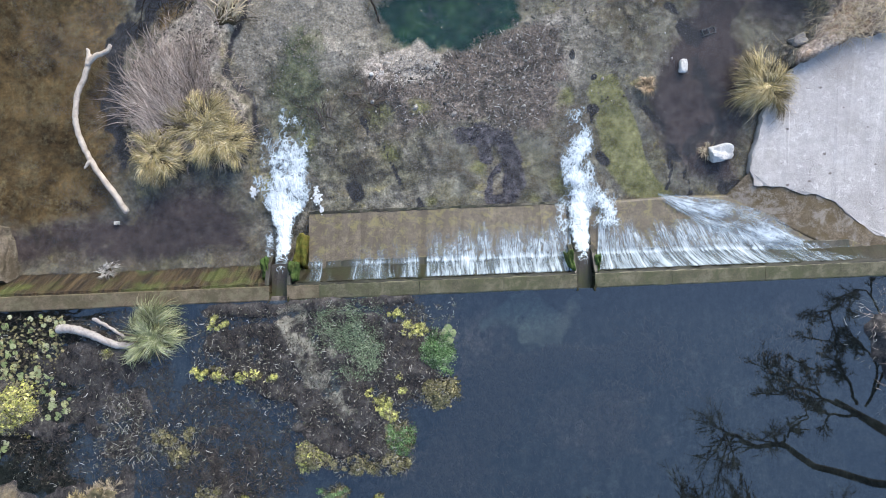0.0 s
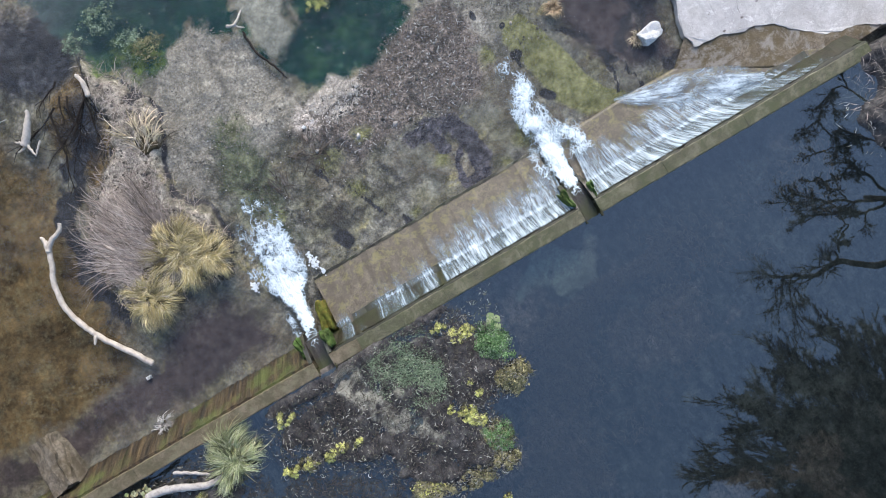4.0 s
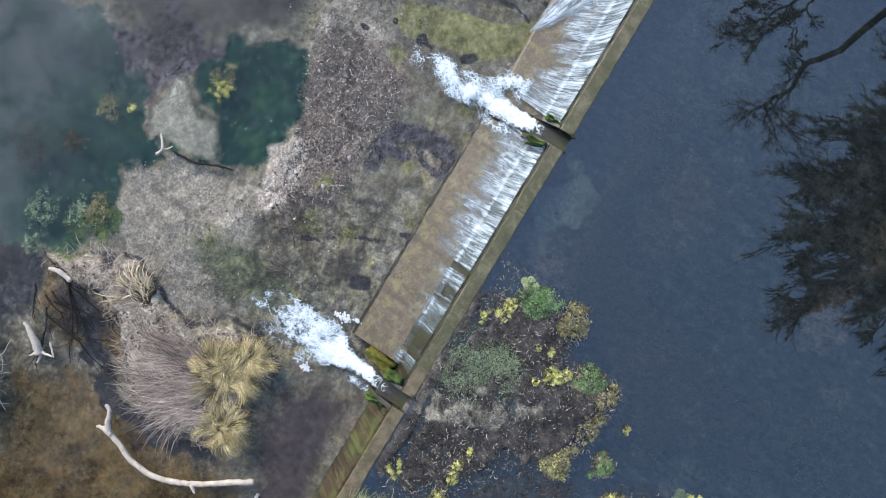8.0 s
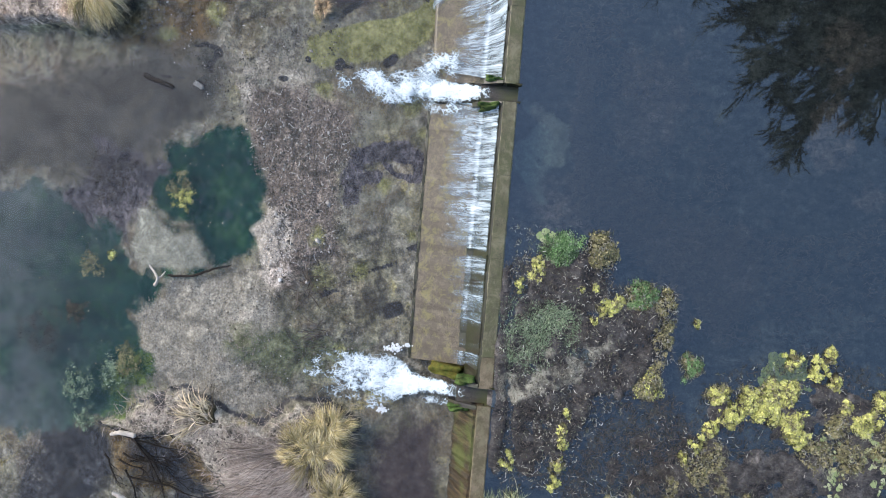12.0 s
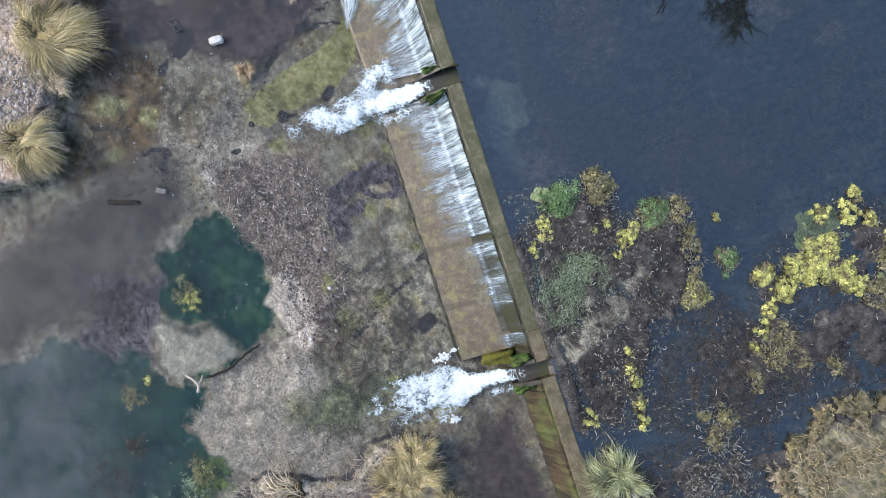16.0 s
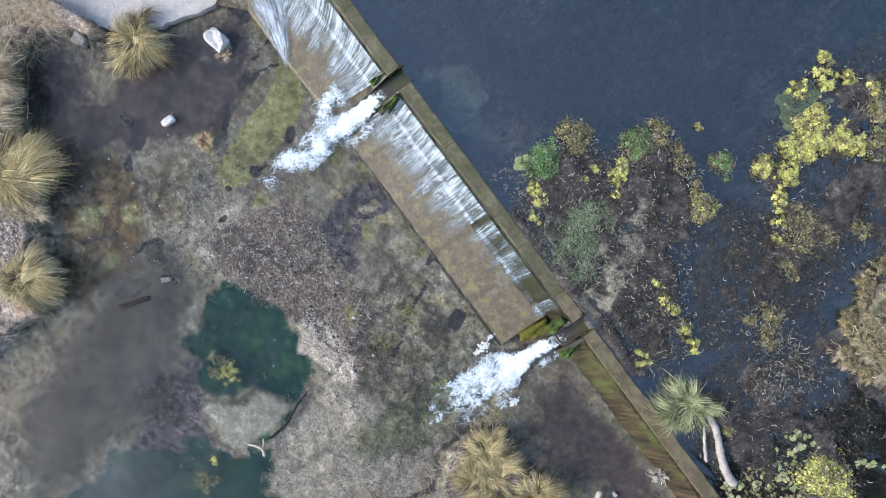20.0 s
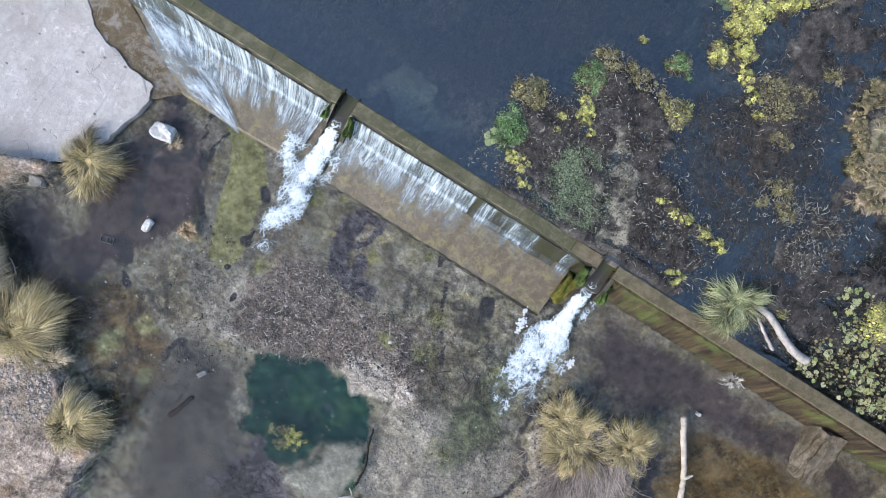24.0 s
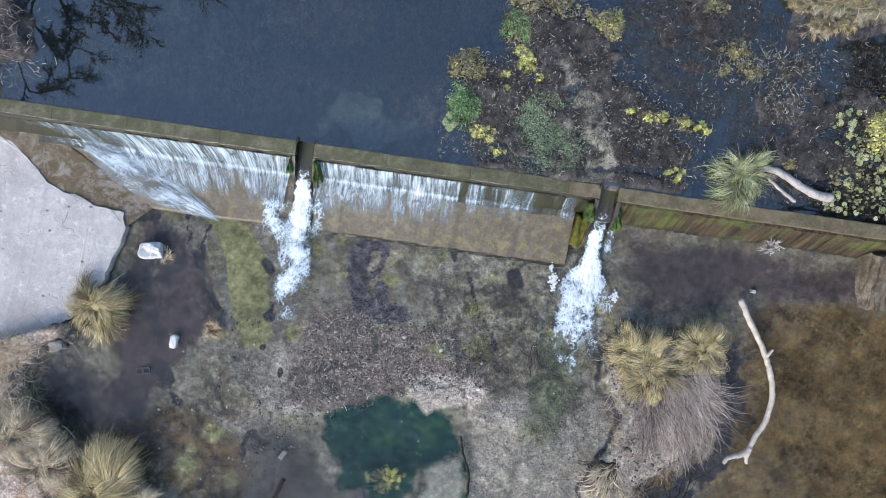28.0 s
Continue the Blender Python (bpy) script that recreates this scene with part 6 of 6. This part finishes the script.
# ---- water plants above the weir ----
CRESS_BED = [(2.5, -0.35), (2.95, -1.4), (2.7, -2.4), (1.9, -2.3), (1.1, -1.3), (0.55, -0.3), (1.2, -0.05)]
xy = np.concatenate([scatter(CRESS_BED, 4200, 0.3, 1.4, 1.6, 101), scatter(CRESS_BED, 4200, 0.0, 1.5, 2.2, 102), scatter(CRESS_BED, 2200, -0.35, 1.2, 1.6, 103)])
tagged(part("watercress", discs("watercress", xy, np.abs(RNG.normal(0.03, 0.03, len(xy))) + 0.01, 0.0145, 101, 5, 0.7), CRESS), "low bed of grey-green watercress on the water", "water plants", kind="stuff")


def leaf_dome(name, x, y, rx, ry, hgt, n, size, material, label, seed, group="water plants by the weir", extra=None, z=0.0, withered=1.0):
    """A floating cushion: leaves over a low uneven dome."""
    r = np.random.RandomState(seed)
    top = empty(name, x, y, z)
    def leaves(nm, n, size, mat, off):
        # leaves gathered in small heads, with a few strays past the rim
        nt = max(7, int(55 * rx * ry * 4))
        a, q = r.uniform(0, 6.3, nt), np.sqrt(r.rand(nt)) * (1 + 0.25 * (r.rand(nt) > 0.86))
        wob = 1 + 0.22 * np.sin(a * 3 + seed) + 0.12 * np.sin(a * 7 + 2 * seed)
        hx, hy = np.cos(a) * q * rx * wob, np.sin(a) * q * ry * wob
        head = r.randint(0, nt, n)
        sp = np.maximum(0.035, 0.16 * min(rx, ry))
        px, py = hx[head] + r.normal(0, sp, n), hy[head] + r.normal(0, sp, n)
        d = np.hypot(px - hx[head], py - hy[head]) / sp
        q = np.clip(np.hypot(px / rx, py / ry), 0, 1)
        pz = hgt * (1 - q ** 2) * r.uniform(0.6, 1.0, n) + 0.05 * np.clip(1 - d * 0.5, 0, 1) * r.uniform(0.5, 1, nt)[head] + 0.015 + off
        # each head has its own tone; leaves further from its centre are darker
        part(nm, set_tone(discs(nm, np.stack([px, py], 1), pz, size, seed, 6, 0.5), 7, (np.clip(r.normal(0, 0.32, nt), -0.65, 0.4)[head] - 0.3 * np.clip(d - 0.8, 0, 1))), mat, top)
    def strands(nm, n, mat):
        a, q = r.uniform(0, 6.3, n), np.sqrt(r.rand(n)) * 1.15
        xy = np.stack([np.cos(a) * q * rx, np.sin(a) * q * ry], 1)
        part(nm, stalks(xy, hgt * np.clip(1 - q ** 2, 0, 1) + 0.02, 0.13, 0.006, 1.2, seed + 7, nm, lift=0.05), mat, top)
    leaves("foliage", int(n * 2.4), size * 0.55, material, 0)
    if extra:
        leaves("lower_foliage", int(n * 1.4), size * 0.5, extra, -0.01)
    if withered:
        strands("dead_foliage", int(140 * withered * (rx * ry * 6 + 0.2)), DEAD_STALK)
    return tagged(top, label, "water plant", group)


Y_LAB, O_LAB, G_LAB = "cushion of bright yellow-green floating leaves", "withered olive-brown floating plant cushion", "round cushion of fresh green leaves"
leaf_dome("water_plant", 4.3, -1.65, 0.5, 0.5, 0.22, 1500, 0.032, BRIGHT_LEAF, G_LAB, 111, extra=CRESS, withered=0)
leaf_dome("water_plant", 3.2, -4.05, 0.45, 0.42, 0.2, 1000, 0.032, BRIGHT_LEAF, G_LAB, 112, extra=OLIVE_LEAF)
leaf_dome("water_plant", 1.35, -5.6, 0.3, 0.32, 0.12, 500, 0.03, BRIGHT_LEAF, G_LAB, 113, extra=OLIVE_LEAF)
leaf_dome("water_plant", 4.35, -2.75, 0.5, 0.42, 0.2, 650, 0.055, OLIVE_LEAF, O_LAB, 114)
leaf_dome("water_plant", 0.75, -4.45, 0.42, 0.4, 0.18, 450, 0.05, OLIVE_LEAF, O_LAB, 115, extra=YELLOW_LEAF)
leaf_dome("water_plant", 3.0, -4.75, 0.5, 0.3, 0.1, 260, 0.045, OLIVE_LEAF, O_LAB, 116)
leaf_dome("water_plant", 1.9, -4.75, 0.55, 0.25, 0.1, 260, 0.045, OLIVE_LEAF, O_LAB, 117)
leaf_dome("water_plant", -7.6, -2.75, 0.75, 0.65, 0.25, 900, 0.06, YELLOW_LEAF, Y_LAB, 118, extra=OLIVE_LEAF)
for i, (px, py, r1) in enumerate(((-2.9, -4.2, 0.38), (-3.4, -3.8, 0.3), (-2.6, -3.7, 0.22), (-1.6, -6.0, 0.5), (-1.2, -6.5, 0.45), (-2.1, -5.4, 0.3), (-1.9, -6.8, 0.4), (-2.4, -7.6, 0.3), (-0.6, -11.4, 0.5), (0.0, -9.9, 0.45), (-1.0, -9.4, 0.6), (-0.9, -10.4, 0.5))):
    leaf_dome("water_plant", px, py, r1, r1 * 0.8, 0.1, int(520 * r1), 0.05, OLIVE_LEAF, O_LAB, 120 + i)
for i, (px, py, rx, ry) in enumerate(((3.65, -1.05, 0.42, 0.28), (3.25, -0.55, 0.2, 0.14), (2.85, -3.1, 0.3, 0.45), (3.35, -2.7, 0.22, 0.2), (2.4, -2.75, 0.1, 0.13), (3.35, -2.3, 0.25, 0.2), (-1.75, -0.62, 0.28, 0.2), (-4.75, -1.35, 0.3, 0.3),
                                      (-0.25, -2.2, 0.2, 0.16), (-0.75, -2.1, 0.25, 0.2), (-1.2, -2.1, 0.3, 0.2), (-1.8, -2.05, 0.25, 0.2), (-2.3, -2.0, 0.3, 0.16), (0.55, -4.62, 0.16, 0.14), (2.58, -5.64, 0.09, 0.06),
                                      (0.6, -6.45, 0.4, 0.35), (0.1, -6.9, 0.4, 0.4), (0.5, -7.3, 0.45, 0.4), (0.2, -7.9, 0.5, 0.5), (0.75, -7.9, 0.4, 0.5), (0.75, -8.4, 0.4, 0.4), (-0.05, -8.6, 0.45, 0.45), (-0.45, -8.8, 0.4, 0.35), (1.75, -8.5, 0.25, 0.3), (1.55, -9.2, 0.4, 0.3),
                                      (1.95, -9.5, 0.25, 0.25), (1.2, -9.7, 0.3, 0.25), (-0.35, -6.35, 0.3, 0.25), (-0.8, -5.95, 0.28, 0.22), (-1.3, -5.6, 0.25, 0.2), (0.1, -10.6, 0.5, 0.45), (0.7, -11.2, 0.4, 0.4), (-0.3, -11.6, 0.5, 0.4), (0.6, -10.1, 0.3, 0.25))):
    shrink = 0.82 if py < -5 else 0.95
    leaf_dome("water_plant", px, py, rx * shrink, ry * shrink, 0.14, max(40, int(3600 * rx * ry)), 0.042, OLIVE_LEAF if 6 < i < 13 and i % 2 else YELLOW_LEAF, Y_LAB, 140 + i, extra=YELLOW_LEAF if 6 < i < 13 and i % 2 else OLIVE_LEAF if i % 3 == 2 or i > 14 and i % 2 else None, withered=0.3)

for i, (px, py, r1, mat) in enumerate(((4.85, 9.4, 0.36, YELLOW_LEAF), (5.3, 9.6, 0.4, OLIVE_LEAF), (3.0, 11.4, 0.2, YELLOW_LEAF), (2.7, 12.0, 0.4, OLIVE_LEAF), (0.0, 10.75, 0.45, OLIVE_LEAF), (-0.3, 11.1, 0.5, CRESS), (-1.9, 11.9, 0.35, CRESS), (0.6, 13.4, 0.7, DARK_WEED), (1.4, 12.4, 0.4, DARK_WEED), (5.4, 11.6, 0.8, DARK_WEED), (-0.8, 12.2, 0.5, CRESS))):
    leaf_dome("pool_plant", px, py, r1, r1 * 0.8, 0.07, int(700 * r1), 0.03, mat, "sunken tuft of water plants in the green pool", 210 + i, "plants in the pool", None, WD - 0.1 + 0.06 * (i % 4 == 0), 0)
# added branch shapes at the surface that imitate a bare bush's reflection
r = np.random.RandomState(77)
n = 16
st = np.stack([r.normal(-2.5, 0.5, n), r.normal(10.7, 0.3, n), np.full(n, WD + 0.0)], 1)
dr = np.stack([r.normal(-0.25, 0.5, n), -np.ones(n), r.normal(-0.03, 0.02, n)], 1)
P = branch_paths(st, dr / np.linalg.norm(dr, axis=1, keepdims=True), r.uniform(1.0, 2.8, n), n, r, 0.0, 0.2, 7)
P[..., 2] = np.clip(P[..., 2], WD - 0.09, WD + 0.06)
s2, d2, L2 = offshoots(P, 7, r, 0.4, 1.0)
P2 = branch_paths(s2, d2 * np.array([1, 1, 0.05]), L2, len(s2), r, 0.0, 0.2, 5)
P2[..., 2] = np.clip(P2[..., 2], WD - 0.09, WD + 0.04)
snag = empty("sunken_branches", -2.5, 10.5, WD)
snag.matrix_world = Matrix()
for one in P:
    part("branch", tubes("branch", one[None], np.linspace(0.032, 0.01, 7)[None], 5), BARK, snag)
tagged(part("twigwork", tubes("twigwork", P2, np.tile(np.linspace(0.015, 0.006, 5), (len(P2), 1)), 3), BARK, snag), kind="stuff")
tagged(snag, "dark branches standing in for a bare bush's reflection in brown shallows beside the island", "branches")

# lily pads
PADS = [(-6.0, -0.2), (-6.0, -1.5), (-6.3, -2.1), (-8.4, -2.1), (-9.5, -0.2)]
PAD_MESH = [discs("lily_pad", np.zeros((1, 2)), np.zeros(1), 0.085, 400 + k, 12, 0.04, True) for k in range(6)]
PAD_ONE = Mat("lily_pad")
PAD_ONE = PAD_ONE.done(PAD_ONE.mix(PAD_ONE.ramp(PAD_ONE.noise(30, 3), (0.4, 0.0), (0.7, 0.4)), PAD_ONE.ramp(PAD_ONE.rand(), (0.0, (0.20, 0.26, 0.10)), (0.4, (0.34, 0.38, 0.17)), (0.75, (0.50, 0.50, 0.31)), (1.0, (0.46, 0.45, 0.15))), (0.16, 0.19, 0.09)), 0.4)
for me in PAD_MESH:
    me.materials.append(PAD_ONE)
for poly, n, seed in ((PADS, 130, 181), ([(-5.0, -0.9), (-5.8, -2.6), (-8.5, -4.5), (-7, -2)], 40, 182), ([(-0.5, -9.5), (0.0, -10.9), (-1.06, -11.6), (-2.1, -11.7), (-2.1, -9.9), (-1.23, -9.4)], 150, 183), ([(4.7, -1.0), (4.95, -1.3), (4.6, -1.5), (4.35, -1.1)], 14, 184)):
    patch = empty("lily_pad_patch", *np.mean(poly, 0), 0)
    patch.matrix_world = Matrix()
    for k, (px, py) in enumerate(scatter(poly, n, 0.0, 0.5, 1.0, seed)):
        ob = part("lily_pad", PAD_MESH[k % 6], None, patch)
        sc = RNG.uniform(0.7, 1.25)
        ob.matrix_world = pose(px, py, RNG.uniform(0.008, 0.03), 0, 0, RNG.uniform(0, 360)) @ Matrix.Diagonal((sc, sc, 1, 1))
    tagged(patch, "round pale green lily pads floating on dark water", "lily pads", "lily pad patches")
xy = scatter(PADS, 420, 0.0, 1.6, 0.9, 185)
tagged(part("pond_leaves", discs("pond_leaves", xy, RNG.uniform(0.01, 0.06, 420), 0.042, 185, 6, 0.4), OLIVE_LEAF), "olive leaves among lily pads", "water plants", kind="stuff")

xy = scatter([(0.6, -7.6), (1.9, -7.7), (1.9, -8.8), (0.9, -9.2)], 900, 0.0, 0.9, 1.5, 187)
tagged(part("algae_film", discs("algae_film", xy, -RNG.uniform(0.01, 0.06, 900), 0.07, 187, 7, 0.1), YELLOW_LEAF), "yellow-green algae film just under the surface", "algae", kind="stuff")

# weed: dark strands under and at the surface, with bleached dead stalks on top
ALL_WEED = (("weed_mat", MAT, 9000, 0.10, 191), ("weed_mat", WEED_LEFT, 8000, 0.11, 192), ("weed_mat", WEED_BACK, 5000, 0.13, 193), ("weed_mat", WEED_GAP, 4000, 0.16, 194))
for nm, poly, n, length, seed in ALL_WEED:
    xy = scatter(poly, n, 0.0, 0.9, 0.9, seed)
    z = np.maximum(gz(xy[:, 0], xy[:, 1]), 0.0) + np.abs(RNG.normal(0.01, 0.015, n))
    tagged(part(nm, stalks(xy, z, length, 0.006, 1.0, seed, nm, lift=0.02), DARK_WEED), "dark mat of withered water weed", "water weed", kind="stuff")
for poly, n, length, seed in ((MAT, 1900, 0.07, 201), (WEED_LEFT, 700, 0.08, 202), (WEED_BACK, 500, 0.09, 203), (WEED_GAP, 200, 0.09, 206), ([(3.4, -0.2), (5.2, -0.3), (4.8, -1.2), (3.6, -0.9)], 120, 0.08, 204), ([(-2.6, -3.4), (-3.0, -4.6), (-5.5, -4.6), (-5.0, -2.5)], 400, 0.1, 205)):
    xy = scatter(poly, n, 0.0, 0.7, 1.3, seed)
    z = np.maximum(gz(xy[:, 0], xy[:, 1]), 0.0) + RNG.uniform(0.015, 0.05, n)
    tagged(part("dead_stalks", stalks(xy, z, length, 0.0085, 1.3, seed, "dead_stalks", lift=0.03), DEAD_STALK), "pale curled dead stalks on the weed", "dead stalks", kind="stuff")
for poly, n, length, seed in ((MAT, 230, 0.13, 221), (WEED_LEFT, 110, 0.15, 222), (WEED_BACK, 80, 0.16, 223), (WEED_GAP, 30, 0.16, 224), ([(-2.6, -3.4), (-3.0, -4.6), (-5.5, -4.6), (-5.0, -2.5)], 60, 0.18, 225), ([(16.0, -0.6), (16.6, -1.2), (16.4, -3.2), (15.6, -2.0)], 16, 0.24, 226)):
    xy = scatter(poly, n, 0.0, 0.9, 1.1, seed)
    z = np.maximum(gz(xy[:, 0], xy[:, 1]), 0.0) + RNG.uniform(0.03, 0.07, n)
    tagged(part("curled_stalks", stalks(xy, z, length, 0.007, 2.0, seed, "curled_stalks", lift=0.05), PALE_STALK), "bleached curled stalks lying on the weed", "dead stalks", kind="stuff")
for poly, n, seed in ((WEED_RUN, 5000, 214), (WEED_MID, 4500, 211), ([(2.5, -5.5), (5, -6.5), (6, -12), (2.2, -12), (1.8, -8)], 2500, 212), ([(8.5, -1.0), (13, -0.8), (15.5, -1.5), (15, -4), (11, -3.5)], 900, 213)):
    xy = scatter(poly, n, 0.0, 0.5, 0.6, seed)
    tagged(part("sunken_weed", stalks(xy, -RNG.uniform(0.22, 0.6, n), 0.15, 0.012, 1.2, seed, "sunken_weed", 1.7, lift=0.04), SUNKEN), "brown strands of sunken weed in the current", "water weed", kind="stuff")


# ---- bare trees on the bank, mirrored in the river ----
def bare_tree(name, base, trunk, limbs, radii, counts, label, seed, spread=1.0, lift=0.04, ratios=(0.42, 0.5, 0.55, 0.6), thick=None):
    """A leafless tree: a trunk path, main limbs as paths, then side shoots in layers."""
    r = np.random.RandomState(seed)
    top = empty(name, *base)
    top.matrix_world = Matrix()
    T = curve_points(trunk, 12)
    part("trunk", tubes("trunk", T[None], np.linspace(radii[0], radii[0] * 0.22, 12)[None], 10), BARK, top, "", True)
    P = np.stack([curve_points(pts, 15) + np.concatenate([np.zeros((1, 3)), r.normal(0, 0.05, (14, 3))]) for pts in limbs])
    for q, one in enumerate(P):
        w = radii[1] * (thick[q] if thick else 1.0)
        part("limb", tubes("limb", one[None], np.linspace(w, w * 0.3, 15)[None], 7), BARK, top, "", True)
    rad = radii[1] * (0.28 if thick else 0.4)
    for lev, per in enumerate(counts):
        s, d, L = offshoots(P, per, r, ratios[lev], spread)
        P = branch_paths(s, d, L, len(s), r, lift, 0.16, 5 if lev < 2 else 4)
        last = lev == len(counts) - 1
        R = np.tile(np.linspace(rad, rad * 0.45, P.shape[1]), (len(P), 1))
        part("crown" if last else "branchwork", tubes("wood", P, R, 3 if lev > 1 else 5), BARK, top)
        rad = max(rad * 0.45, radii[2])
    return tagged(top, label, "tree", "bare trees on the bank")


bare_tree("bare_tree", (22.2, -7.6, 0.4), [(22.2, -7.6, 0.2), (21.8, -7.2, 3.0), (21.0, -6.4, 6.0), (20.4, -5.9, 7.0), (19.8, -5.4, 7.6)],
          [[(21.6, -7.6, 4.5), (20.6, -8.3, 6.2), (19.0, -7.93, 7), (17.9, -7.27, 7), (17.1, -6.83, 7), (16.5, -6.97, 7), (15.8, -6.6, 7), (15.36, -6.45, 7), (15.1, -6.45, 7)],
           [(17.33, -6.85, 7), (17.7, -6.3, 7), (18.3, -5.92, 7), (18.6, -5.5, 7.2)],
           [(20.4, -5.9, 7), (19.3, -5.35, 7), (18.6, -4.9, 7), (17.8, -4.5, 7), (16.95, -4.15, 7)],
           [(20.3, -5.5, 7), (20.1, -4.85, 7), (19.6, -3.76, 7), (19.5, -3.13, 7), (18.95, -2.85, 7)],
           [(19.7, -3.9, 7), (18.9, -4.15, 7), (18.1, -3.8, 7)],
           [(20.5, -5.5, 6.8), (21.2, -4.2, 7), (20.5, -3.07, 7), (20.1, -3.25, 7), (19.5, -3.1, 7)],
           [(20.5, -5.5, 6.8), (21.6, -3.5, 7), (21.2, -1.6, 7), (20.5, -1.0, 7), (20.0, -1.54, 7), (19.5, -1.77, 7), (19.0, -2.14, 7)],
           [(20.3, -5.9, 7), (19.4, -5.9, 7.4), (18.4, -5.3, 8), (17.6, -5.1, 8.4)],
           [(21.8, -7.2, 4.0), (22.6, -9.0, 6.0), (21.8, -10.4, 7.2), (20.8, -11.4, 8.8)]],
          (0.34, 0.13, 0.011), (9, 10, 8), "dark gnarled leafless tree leaning over the river", 301, 1.0, 0.0, (0.27, 0.5, 0.55), (1.25, 0.4, 0.6, 0.5, 0.3, 0.4, 0.35, 0.5, 0.6))
B = (15.8, -15.6)
bare_tree("bare_tree", (17.7, -17.0, 0.4), [(17.7, -17.0, 0.2), (17.3, -16.6, 2.0), (16.5, -16.1, 4.0), (B[0], B[1], 5.6)],
          [[(B[0] + 0.3, B[1] - 0.2, 4.8 + 0.05 * i), (B[0] + 1.6 * math.cos(q), B[1] + 1.6 * math.sin(q), 6.0), (B[0] + rr * 0.62 * math.cos(q), B[1] + rr * 0.62 * math.sin(q), 6 + (hh - 6) * 0.6), (B[0] + rr * math.cos(q), B[1] + rr * math.sin(q), hh)]
           for i, (q, rr, hh) in enumerate((0.3 + 0.2417 * k, (4.3, 3.1, 4.8, 2.2)[k % 4], (9.0, 10.5, 8.6, 12.0)[k % 4]) for k in range(26))],
          (0.42, 0.12, 0.017), (12, 10, 8, 4), "large dark leafless tree with a dense brush of twigs", 302, 0.24, 0.02, (0.4, 0.45, 0.5, 0.6))
brush = bpy.data.objects["bare_tree.001"]
# unseen copies added on the left to darken the sky mirrored in the water
for tx, ty, turn, size in ((-17.5, -8.5, 70, 1.0), (-18.5, -1.0, 200, 1.05), (-17.5, 7.5, 310, 0.95), (-16.0, -17.0, 140, 1.0), (-15.5, 16.0, 20, 0.9)):
    one = copy_thing(brush, Matrix())
    one.matrix_world = Matrix.Translation((tx, ty, 0.0)) @ Matrix.Rotation(radians(turn), 4, "Z") @ Matrix.Diagonal((size, size, size, 1)) @ Matrix.Translation((-B[0], -B[1], 0.0))
